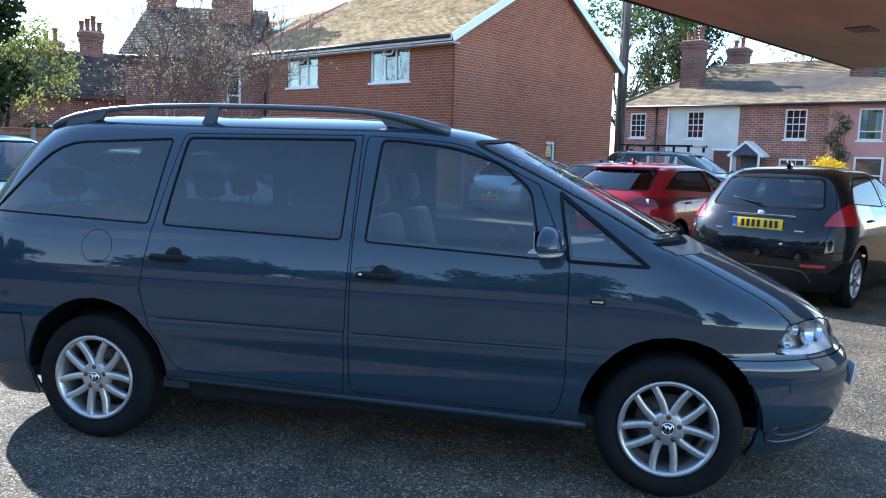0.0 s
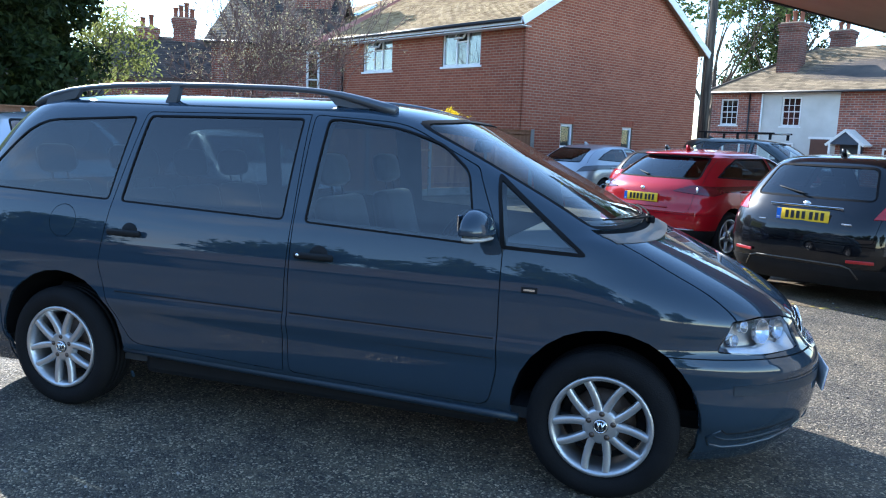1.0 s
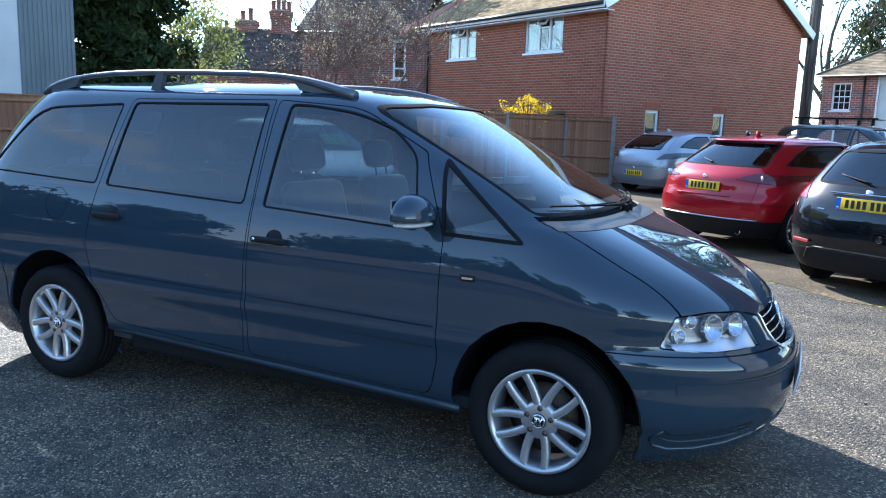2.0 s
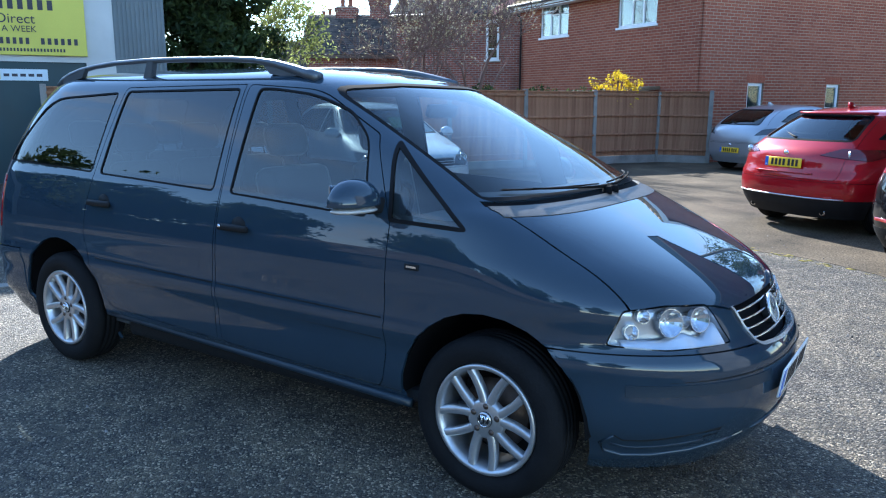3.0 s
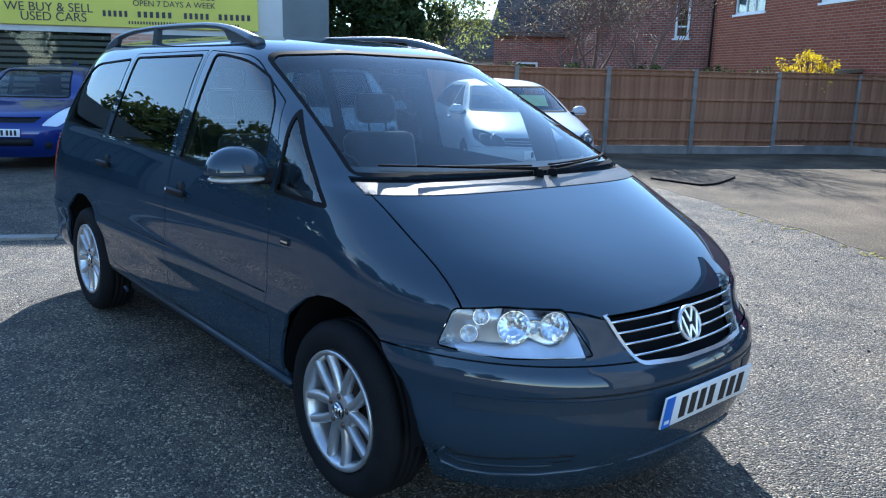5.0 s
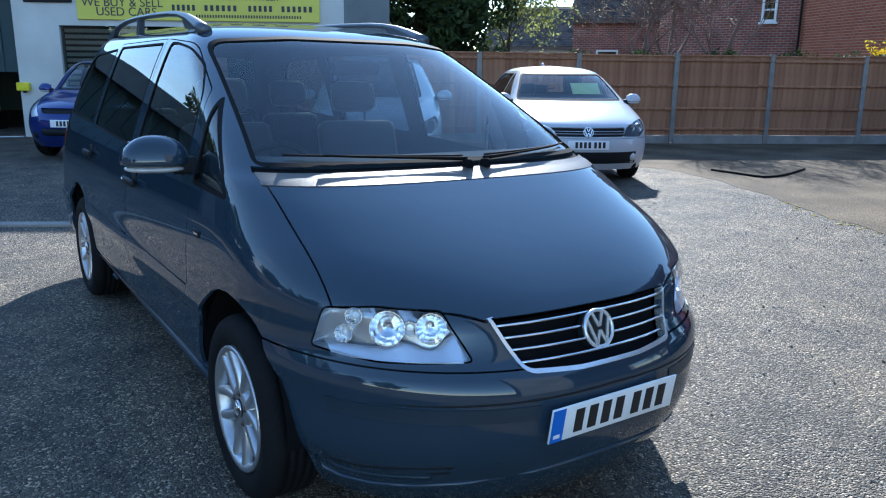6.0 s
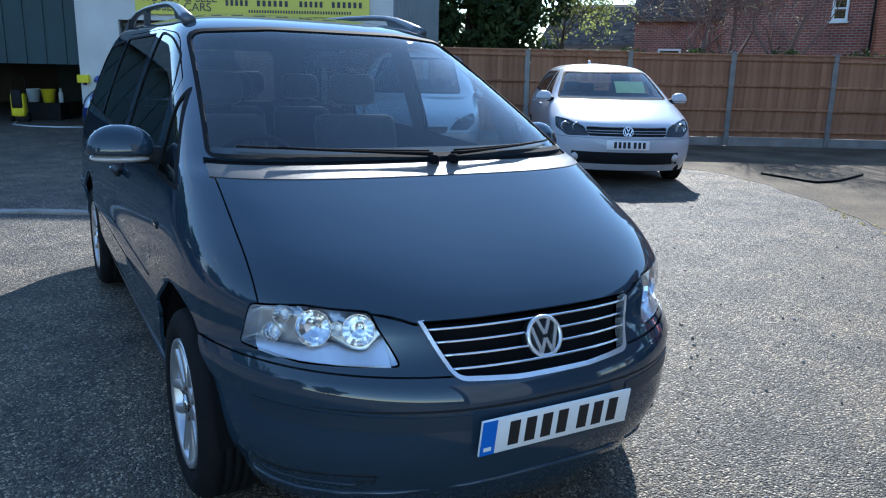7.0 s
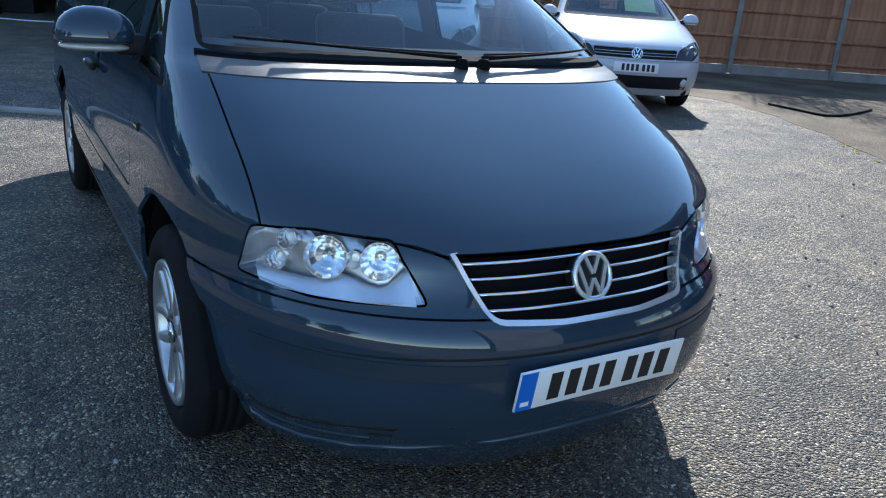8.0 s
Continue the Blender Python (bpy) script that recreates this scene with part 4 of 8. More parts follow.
def wavy(name, col_a, col_b, scale, stretch=(1, 1, 1), rough=0.8, bump=0.3, bscale=60.0, island=0.0, rnd=0.0, detail=6.0, low=0.4, high=0.6, fine=0.25, fscale=120.0):
    """Two colours mixed by a stretched noise, with a fine grain and relief over it."""
    m = bpy.data.materials.new(name)
    m.use_nodes = True
    n, l = m.node_tree.nodes, m.node_tree.links
    p = n["Principled BSDF"]
    p.inputs["Roughness"].default_value, p.inputs["Specular IOR Level"].default_value = rough, 0.2
    tc, mp = n.new("ShaderNodeTexCoord"), n.new("ShaderNodeMapping")
    mp.inputs["Scale"].default_value = stretch
    l.new(tc.outputs["Object"], mp.inputs["Vector"])
    a = n.new("ShaderNodeTexNoise")
    a.inputs["Scale"].default_value, a.inputs["Detail"].default_value = scale, detail
    l.new(mp.outputs["Vector"], a.inputs["Vector"])
    src = a.outputs["Fac"]
    for amount, kind, sock in ((island, "ShaderNodeNewGeometry", "Random Per Island"), (rnd, "ShaderNodeObjectInfo", "Random")):
        if amount:
            g, q = n.new(kind), n.new("ShaderNodeMath")
            q.operation = "MULTIPLY_ADD"
            q.inputs[1].default_value = amount
            l.new(g.outputs[sock], q.inputs[0])
            s = n.new("ShaderNodeMath")
            s.operation = "SUBTRACT"
            s.inputs[1].default_value = amount / 2
            l.new(src, s.inputs[0]), l.new(s.outputs[0], q.inputs[2])
            src = q.outputs[0]
    r = n.new("ShaderNodeValToRGB")
    r.color_ramp.elements[0].position, r.color_ramp.elements[1].position = low, high
    r.color_ramp.elements[0].color, r.color_ramp.elements[1].color = (*col_a, 1), (*col_b, 1)
    l.new(src, r.inputs["Fac"])
    f = n.new("ShaderNodeTexNoise")
    f.inputs["Scale"].default_value, f.inputs["Detail"].default_value = fscale, 3.0
    l.new(tc.outputs["Object"], f.inputs["Vector"])
    mr = n.new("ShaderNodeMapRange")
    mr.inputs["From Min"].default_value, mr.inputs["From Max"].default_value = 0.3, 0.7
    mr.inputs["To Min"].default_value, mr.inputs["To Max"].default_value = 1 - fine, 1 + fine
    l.new(f.outputs["Fac"], mr.inputs["Value"])
    v = n.new("ShaderNodeVectorMath")
    v.operation = "SCALE"
    l.new(r.outputs["Color"], v.inputs[0]), l.new(mr.outputs["Result"], v.inputs["Scale"])
    l.new(v.outputs["Vector"], p.inputs["Base Color"])
    b, bn = n.new("ShaderNodeBump"), n.new("ShaderNodeTexNoise")
    bn.inputs["Scale"].default_value, bn.inputs["Detail"].default_value = bscale, 4.0
    b.inputs["Strength"].default_value, b.inputs["Distance"].default_value = bump, 0.01
    l.new(mp.outputs["Vector"], bn.inputs["Vector"]), l.new(bn.outputs["Fac"], b.inputs["Height"]), l.new(b.outputs["Normal"], p.inputs["Normal"])
    return m


def asphalt_material():
    """Coarse worn asphalt: pale stones set in dark binder, patches, stains and a dusting of sandy grit."""
    m = bpy.data.materials.new("worn_asphalt")
    m.use_nodes = True
    n, l = m.node_tree.nodes, m.node_tree.links
    p = n["Principled BSDF"]
    tc = n.new("ShaderNodeTexCoord")

    def tex(kind, sc, det=None):
        x = n.new(kind)
        x.inputs["Scale"].default_value = sc
        if det is not None:
            x.inputs["Detail"].default_value = det
        l.new(tc.outputs["Object"], x.inputs["Vector"])
        return x

    def ramp(src, stops):
        r = n.new("ShaderNodeValToRGB")
        while len(r.color_ramp.elements) < len(stops):
            r.color_ramp.elements.new(0.5)
        for e, (pos, c) in zip(r.color_ramp.elements, stops):
            e.position, e.color = pos, (*c, 1)
        l.new(src, r.inputs["Fac"])
        return r

    def blend(mode, fac, a, b):
        x = n.new("ShaderNodeMix")
        x.data_type, x.blend_type = "RGBA", mode
        if isinstance(fac, float):
            x.inputs["Factor"].default_value = fac
        else:
            l.new(fac, x.inputs["Factor"])
        l.new(a, x.inputs["A"]), l.new(b, x.inputs["B"])
        return x.outputs["Result"]

    stones, small, big, mid, dust = tex("ShaderNodeTexVoronoi", 108.0), tex("ShaderNodeTexVoronoi", 210.0), tex("ShaderNodeTexNoise", 0.35, 6), tex("ShaderNodeTexNoise", 2.6, 7), tex("ShaderNodeTexNoise", 14.0, 6)
    sep = n.new("ShaderNodeSeparateColor")
    l.new(stones.outputs["Color"], sep.inputs["Color"])
    grains = ramp(sep.outputs["Red"], [(0.0, (0.032, 0.031, 0.030)), (0.42, (0.076, 0.069, 0.060)), (0.8, (0.168, 0.149, 0.120)), (1.0, (0.66, 0.575, 0.45))])
    sep2 = n.new("ShaderNodeSeparateColor")
    l.new(small.outputs["Color"], sep2.inputs["Color"])
    fine = ramp(sep2.outputs["Green"], [(0.0, (0.75, 0.75, 0.76)), (1.0, (1.25, 1.24, 1.21))])
    col = blend("MULTIPLY", 1.0, grains.outputs["Color"], fine.outputs["Color"])
    sandy = ramp(dust.outputs["Fac"], [(0.42, (0, 0, 0)), (0.66, (0.55, 0.55, 0.55))])
    tone = n.new("ShaderNodeRGB")
    tone.outputs[0].default_value = (0.19, 0.16, 0.122, 1)
    col = blend("MIX", sandy.outputs["Color"], col, tone.outputs[0])
    patches = ramp(mid.outputs["Fac"], [(0.32, (0.62, 0.63, 0.66)), (0.5, (1.0, 1.0, 1.0)), (0.7, (1.4, 1.36, 1.28))])
    col = blend("MULTIPLY", 1.0, col, patches.outputs["Color"])
    wide = ramp(big.outputs["Fac"], [(0.35, (0.8, 0.8, 0.82)), (0.65, (1.25, 1.17, 1.02))])
    col = blend("MULTIPLY", 1.0, col, wide.outputs["Color"])
    l.new(col, p.inputs["Base Color"])
    rr = n.new("ShaderNodeMapRange")
    rr.inputs["To Min"].default_value, rr.inputs["To Max"].default_value = 0.55, 0.95
    l.new(sep.outputs["Green"], rr.inputs["Value"]), l.new(rr.outputs["Result"], p.inputs["Roughness"])
    add = n.new("ShaderNodeMath")
    add.operation = "MULTIPLY_ADD"
    add.inputs[1].default_value = -1.0
    l.new(stones.outputs["Distance"], add.inputs[0]), l.new(sep.outputs["Blue"], add.inputs[2])
    b = n.new("ShaderNodeBump")
    b.inputs["Strength"].default_value, b.inputs["Distance"].default_value = 1.0, 0.030
    l.new(add.outputs[0], b.inputs["Height"]), l.new(b.outputs["Normal"], p.inputs["Normal"])
    return m


M["asphalt"] = asphalt_material()
M["brick"] = wavy("red_brick", (0.235, 0.064, 0.038), (0.36, 0.115, 0.065), 1.2, rough=0.85, island=0.5, rnd=0.4, low=0.1, high=0.95, bump=0.35, bscale=70, fscale=90)
M["brick_soldier"] = wavy("dark_red_brick", (0.17, 0.040, 0.028), (0.27, 0.07, 0.04), 3, rough=0.85, island=0.3, low=0.3, high=0.7)
M["mortar"] = mat("mortar", (0.38, 0.27, 0.185), 0.9, var=0.15, scale=3, fine=0.2, fscale=90, bump=0.3, bscale=120)
M["tile"] = wavy("clay_tile", (0.26, 0.175, 0.09), (0.50, 0.365, 0.20), 1.4, rough=0.9, island=0.5, low=0.25, high=0.75, bump=0.3, bscale=50)
M["slate"] = wavy("weathered_slate", (0.15, 0.112, 0.07), (0.32, 0.24, 0.15), 1.1, rough=0.85, island=0.4, low=0.25, high=0.75, bump=0.3, bscale=50)
M["dark_tile"] = wavy("dark_tile", (0.05, 0.045, 0.042), (0.13, 0.10, 0.08), 1.3, rough=0.85, island=0.5, low=0.25, high=0.75)
M["wood"] = wavy("larch_fence_board", (0.205, 0.096, 0.052), (0.37, 0.188, 0.102), 2.2, (6, 6, 0.6), rough=0.8, rnd=0.3, low=0.25, high=0.75, bump=0.4, bscale=26)
M["concrete"] = wavy("concrete", (0.17, 0.16, 0.14), (0.30, 0.28, 0.25), 3.0, rough=0.9, rnd=0.2, low=0.3, high=0.7, bump=0.4, bscale=90)
M["upvc"] = mat("white_upvc", (0.80, 0.81, 0.82), 0.35, var=0.04, scale=3)
M["white_wood"] = mat("white_painted_wood", (0.74, 0.74, 0.72), 0.5, var=0.08, scale=6)
M["render_white"] = wavy("white_render", (0.46, 0.45, 0.42), (0.60, 0.59, 0.56), 1.2, rough=0.9, low=0.25, high=0.7, bump=0.2, bscale=60, fine=0.05)
M["render_pink"] = wavy("pink_render", (0.42, 0.20, 0.17), (0.55, 0.28, 0.24), 1.2, rough=0.9, low=0.25, high=0.7, fine=0.06)
M["room"] = mat("dark_room", (0.05, 0.055, 0.06), 0.8, var=0.3, scale=1.5)
M["curtain"] = mat("pale_curtain", (0.62, 0.64, 0.66), 0.9, var=0.12, scale=7)
M["pane"] = glass("window_glass", (0.75, 0.80, 0.80), ior=2.1)
M["pane_dull"] = glass("dull_window_glass", (0.7, 0.78, 0.78), ior=1.4)
M["gutter"] = mat("black_gutter", (0.02, 0.02, 0.022), 0.4, var=0.1, scale=5)
# chimney pots: a darkened terracotta
M["terracotta"] = mat("dark_terracotta", (0.20, 0.075, 0.045), 0.85, var=0.2, scale=6)
M["pole"] = wavy("creosoted_pole", (0.05, 0.042, 0.035), (0.13, 0.11, 0.09), 2.0, (5, 5, 0.4), rough=0.85)
M["moss"] = wavy("moss", (0.13, 0.11, 0.03), (0.34, 0.27, 0.07), 12, rough=0.95, bump=0.8, bscale=40)

# ---- ground ----
gm = bmesh.new()
for q in ((-600, -600), (600, -600), (600, 600), (-600, 600)):
    gm.verts.new((*q, 0))
gm.faces.new(gm.verts)
tagged(mesh_ob("ground", gm, M["asphalt"]), "worn grey asphalt yard with sandy grit and patches", "ground", kind="structure")


def slabs(name, u0, u1, v0, v1, step, along, label):
    """A line of concrete edging stones set in the ground."""
    e = thing(name, label, "kerb", kind="structure", m=FRAME)
    n = int(((v1 - v0) if along == "v" else (u1 - u0)) / step)
    rs = random.Random(5)
    for k in range(n):
        a = (v0 if along == "v" else u0) + k * step
        d = rs.uniform(-0.006, 0.006)
        z = 0.022 + rs.uniform(-0.006, 0.006)
        bx = new_box(u0 + d, u1 + d, a + 0.006, a + step - 0.006, -0.1, z, bevel=0.008) if along == "v" else new_box(a + 0.006, a + step - 0.006, v0 + d, v1 + d, -0.1, z, bevel=0.008)
        part("edging_stone", bx, M["concrete"], e)
    return e


M["apron"] = wavy("sandy_concrete", (0.050, 0.038, 0.025), (0.15, 0.114, 0.074), 1.1, rough=0.9, low=0.3, high=0.72, bump=0.9, bscale=48, fine=0.7, fscale=55)
ap = thing("concrete_apron", "worn sandy concrete apron before the fence and house", "pavement", kind="structure", m=FRAME)
def uneven(pts, step, amount, seed):
    """An outline broken into short, slightly wandering pieces."""
    g, out = random.Random(seed), []
    for p, q in zip(pts, pts[1:] + pts[:1]):
        n = max(1, int(math.dist(p, q) / step))
        out += [(p[0] + (q[0] - p[0]) * k / n + g.gauss(0, amount), p[1] + (q[1] - p[1]) * k / n + g.gauss(0, amount)) for k in range(n)]
    return out


part("apron_slab", prism(uneven([(-0.6, -12.8), (0.9, -12.8), (1.5, -10.4), (2.5, -8.9), (3.1, -7.9), (4.4, -7.6), (6.0, -7.55), (14.5, -7.5), (14.5, 17.5), (-0.6, 17.5)], 0.35, 0.06, 4), 0.008, "z", -0.005), M["apron"], ap)
slabs("kerb", 7.16, 7.30, -24.0, -10.2, 0.92, "v", "flush concrete edging stones across the yard")
mo = bmesh.new()
rs = random.Random(11)
for line in range(2):
    for k in range(150):
        u = rs.uniform(6.0, 12.6) if line == 0 else rs.uniform(2.5, 8.0)
        v = (-7.55 + rs.gauss(0, 0.05)) if line == 0 else (-7.2 + rs.gauss(0, 0.25) + 0.1 * (u - 5))
        s = rs.uniform(0.008, 0.03) if line == 0 else rs.uniform(0.006, 0.022)
        m4 = Matrix.Translation((u, v, -0.004)) @ Matrix.Diagonal((s * rs.uniform(1, 2.4), s, s * 0.45, 1))
        bmesh.ops.create_icosphere(mo, subdivisions=1, radius=1, matrix=m4)
tagged(mesh_ob("moss", mo, M["moss"], smooth=True), "yellow-green moss along a joint in the asphalt", "moss", kind="stuff").matrix_world = FRAME
gr = bmesh.new()
for k in range(900):
    x, y = rs.uniform(-4, 5.5), rs.uniform(-3.5, 6)
    if -2.4 < x < 2.4 and -1 < y < 1:
        continue
    s = rs.uniform(0.003, 0.011)
    bmesh.ops.create_icosphere(gr, subdivisions=1, radius=1, matrix=Matrix.Translation((x, y, s * 0.3)) @ pose(0, 0, 0, rs.uniform(0, 90), rs.uniform(0, 90), rs.uniform(0, 180)) @ Matrix.Diagonal((s * 1.5, s, s * 0.7, 1)))
M["grit"] = mat("loose_stone", (0.22, 0.20, 0.18), 0.8, island=0.6)
tagged(mesh_ob("loose_grit", gr, M["grit"]), "loose grit and small stones on the asphalt", "grit", kind="stuff")
hose_pts = [(3.40, -7.28), (3.62, -7.17), (3.83, -7.05), (4.05, -6.95), (4.17, -6.87), (4.10, -6.65), (3.96, -6.45), (3.62, -6.1), (3.30, -5.8)]
hz = tube([(*uv(u, v).xy, 0.018) for u, v in hose_pts], 0.016, 8)
tagged(mesh_ob("hose", hz, M["rubber"], smooth=True), "black rubber hose lying on the ground", "hose")


# ---- walls, roofs, windows ----
def brick_wall(parent, length, height, m, holes=(), gable=0.0, named=None, name="wall", back=0.22, bond=0.225, course=0.075, material=None):
    """A wall of single bricks before a mortar bed; x along, z up, its face at y = 0 towards -y. holes: (x0, x1, z0, z1). gable: rise of a triangle above."""
    L, g = 0.211, 0.014
    verts, faces, boxes = [], [], []
    rows = int((height + gable) / course)
    for r in range(rows):
        z0, z1 = r * course, r * course + course - g
        lim = max(0.0, (z1 - height) / gable * length / 2) if gable and z1 > height else 0.0
        x = -bond / 2 if r % 2 else 0.0
        while x < length:
            a, b = max(x, lim), min(x + L, length - lim)
            x += bond
            if b - a < 0.03:
                continue
            cuts = [(a, b)]
            for h0, h1, k0, k1 in holes:
                if z1 > k0 and z0 < k1:
                    cuts = [q for c, d in cuts for q in ((c, min(d, h0)), (max(c, h1), d)) if q[1] - q[0] > 0.02]
            boxes += [(c, d, z0, z1) for c, d in cuts]
    wall = new(name)
    wall.parent = parent
    wall.matrix_local = m
    # mortar bed, pieced round the openings
    bed = bmesh.new()
    xs = sorted({0.012, length - 0.012, *[h for q in holes for h in q[:2]]})
    zs = sorted({0.0, height, *[h for q in holes for h in q[2:]]})
    for x0, x1 in zip(xs, xs[1:]):
        for z0, z1 in zip(zs, zs[1:]):
            if not any(h0 <= x0 and x1 <= h1 and k0 <= z0 and z1 <= k1 for h0, h1, k0, k1 in holes):
                box(bed, x0, x1, 0.003, back, z0, z1)
    if gable:
        v = [bed.verts.new(c) for c in ((0, 0.003, height), (length, 0.003, height), (length / 2, 0.003, height + gable), (0, back, height), (length, back, height), (length / 2, back, height + gable))]
        for q in ((0, 1, 2), (5, 4, 3), (0, 2, 5, 3), (1, 4, 5, 2)):
            bed.faces.new([v[i] for i in q])
    bmesh.ops.remove_doubles(bed, verts=bed.verts, dist=0.0005)
    part("mortar_bed", bed, M["mortar"], wall)["kind"] = "stuff"
    one = None
    count = 0
    for c, d, z0, z1 in boxes:
        if named and named[0] <= c and d <= named[1] and named[2] <= z0 and z1 <= named[3] and d - c > L - 0.001 and count < 290:
            if one is None:
                bb = new_box(0, L, 0.0, 0.1, 0, course - g, bevel=0.004)
                one = part("brick", bb, material or M["brick"], wall)
                one.matrix_local = pose(c, 0, z0)
            else:
                o = new("brick", one.data)
                o.parent = wall
                o.matrix_local = pose(c, random.Random(count).uniform(-0.0015, 0.0015), z0)
            count += 1
            continue
        i = len(verts)
        verts += [(c, 0, z0), (d, 0, z0), (d, 0, z1), (c, 0, z1), (c, 0.05, z0), (d, 0.05, z0), (d, 0.05, z1), (c, 0.05, z1)]
        faces += [(i, i + 1, i + 2, i + 3), (i, i + 4, i + 5, i + 1), (i + 1, i + 5, i + 6, i + 2), (i + 2, i + 6, i + 7, i + 3), (i + 3, i + 7, i + 4, i)]
    me = bpy.data.meshes.new("brickwork")
    me.from_pydata(verts, [], faces)
    me.materials.append(material or M["brick"])
    ob = new("brickwork", me)
    ob.parent = wall
    ob["kind"] = "stuff"
    return wall


def roof_slope(parent, m, length, run, material, tw=0.165, gauge=0.1, name="roof_tiles", sag=0.0, hip=0.0):
    """Rows of lapped tiles on a slope: x along the eave, y up the slope, z out of it."""
    verts, faces = [], []
    rs = random.Random(int(length * 100))
    for r in range(int(run / gauge)):
        y0 = r * gauge
        x = (tw / 2 if r % 2 else 0.0) - tw
        while x < length:
            a, b = max(hip * y0 / run, x + 0.002), min(length, x + tw - 0.002)
            x += tw
            if b - a < 0.02:
                continue
            j, k = rs.uniform(0, 0.005), rs.uniform(-0.004, 0.004)
            dz = -sag * math.sin(math.pi * (a / length)) * math.sin(math.pi * min(1, y0 / run))
            i = len(verts)
            z = 0.03 + j + dz
            verts += [(a, y0 + k, z), (b, y0 + k, z + rs.uniform(-0.002, 0.002)), (b, y0 + gauge * 1.15, 0.014 + dz), (a, y0 + gauge * 1.15, 0.014 + dz), (a, y0 + k, z - 0.014), (b, y0 + k, z - 0.014)]
            faces += [(i, i + 1, i + 2, i + 3), (i + 4, i + 5, i + 1, i)]
    me = bpy.data.meshes.new(name)
    me.from_pydata(verts, [], faces)
    me.materials.append(material)
    ob = new(name, me)
    ob.parent = parent
    ob.matrix_local = m
    ob["kind"] = "stuff"
    return ob


def window(parent, m, w, h, style="casement", sill=True, frame=None, back="room"):
    """A window set in a wall: x along, z up from its lower left corner, face towards -y."""
    fm = frame or M["upvc"]
    win = new("window")
    win.parent = parent
    win.matrix_local = m
    b, d0, d1 = (0.055 if style == "casement" else 0.075), 0.02, 0.09
    for nm, q in (("frame_side", (0, b, 0, h)), ("frame_side", (w - b, w, 0, h)), ("frame_head", (b, w - b, h - b, h)), ("frame_foot", (b, w - b, 0, b))):
        part(nm, new_box(q[0], q[1], d0, d1, q[2], q[3], bevel=0.006), fm, win)
    if style == "casement":
        mid = w * 0.64
        left = w * 0.36
        part("mullion", new_box(left - 0.025, left + 0.025, d0, d1, b, h - b, bevel=0.005), fm, win)
        part("mullion", new_box(mid - 0.03, mid + 0.03, d0, d1, b, h - b, bevel=0.005), fm, win)
        tz = h * 0.66
        part("transom", new_box(left + 0.025, mid - 0.03, d0, d1, tz - 0.025, tz + 0.025, bevel=0.005), fm, win)
        for x0, x1, z0, z1 in ((mid + 0.03, w - b, b, h - b), (b, left - 0.025, b, h - b), (left + 0.025, mid - 0.03, b, tz - 0.025)):
            part("pane", new_box(x0, x1, 0.05, 0.056, z0, z1), M["pane"], win)
        vent = new("top_vent")
        vent.parent = win
        vent.matrix_local = pose(0, d0, h - b, -32, 0, 0)
        vw0, vw1, vh = left + 0.025, mid - 0.03, h - b - tz - 0.025
        bb = bmesh.new()
        for q in ((vw0, vw1, -0.04, 0.0), (vw0, vw1, -vh, -vh + 0.04), (vw0, vw0 + 0.04, -vh, 0), (vw1 - 0.04, vw1, -vh, 0)):
            box(bb, q[0], q[1], -0.02, 0.02, q[2], q[3])
        part("vent_frame", bb, fm, vent)
        part("pane", new_box(vw0 + 0.04, vw1 - 0.04, -0.004, 0.004, -vh + 0.04, -0.04), M["pane"], vent)
    elif style == "sash":
        for k in range(2):
            z0, z1 = (b, h / 2 + 0.02) if k == 0 else (h / 2 - 0.02, h - b)
            y = 0.06 if k == 0 else 0.03
            part("meeting_rail", new_box(b, w - b, y - 0.01, y + 0.02, (z1 - 0.04) if k == 0 else z0, z1 if k == 0 else z0 + 0.04), fm, win)
            for i in (1, 2):
                x = b + (w - 2 * b) * i / 3
                part("glazing_bar", new_box(x - 0.014, x + 0.014, y - 0.008, y + 0.012, z0, z1), fm, win)
            zc = (z0 + z1) / 2
            part("glazing_bar", new_box(b, w - b, y - 0.008, y + 0.012, zc - 0.011, zc + 0.011), fm, win)
            for i in range(3):
                for j in range(2):
                    x0, x1 = b + (w - 2 * b) * i / 3 + 0.011, b + (w - 2 * b) * (i + 1) / 3 - 0.011
                    q0, q1 = (z0, zc - 0.011) if j == 0 else (zc + 0.011, z1)
                    part("pane", new_box(x0, x1, y + 0.003, y + 0.007, q0, q1), M["pane"], win)
    elif style == "two_light":
        zc = h * 0.28
        part("transom", new_box(b, w - b, d0, d1, zc - 0.025, zc + 0.025, bevel=0.005), fm, win)
        for z0, z1 in ((b, zc - 0.025), (zc + 0.025, h - b)):
            part("pane", new_box(b, w - b, 0.05, 0.056, z0, z1), M["pane"], win)
    else:
        part("pane", new_box(b, w - b, 0.05, 0.056, b, h - b), M["pane_dull"], win)
    if sill:
        part("sill", new_box(-0.06, w + 0.06, -0.05, 0.1, -0.06, 0.0, bevel=0.008), fm, win)
    yb = 0.1 if style == "single" else 0.2
    part("room_backing", new_box(0.0, w, yb, yb + 0.02, 0, h), M[back], win)
    if back == "room" and style in ("casement", "two_light"):
        for x0, x1 in ((b, w * 0.32), (w * 0.66, w - b)):
            n = 9
            pts = [(x0 + (x1 - x0) * k / n, 0.13 + 0.015 * math.sin(k * 2.1)) for k in range(n + 1)]
            part("curtain", prism(pts + [(x, y + 0.008) for x, y in pts[::-1]], h - 0.08, "z", 0.04), M["curtain"], win)
    return win


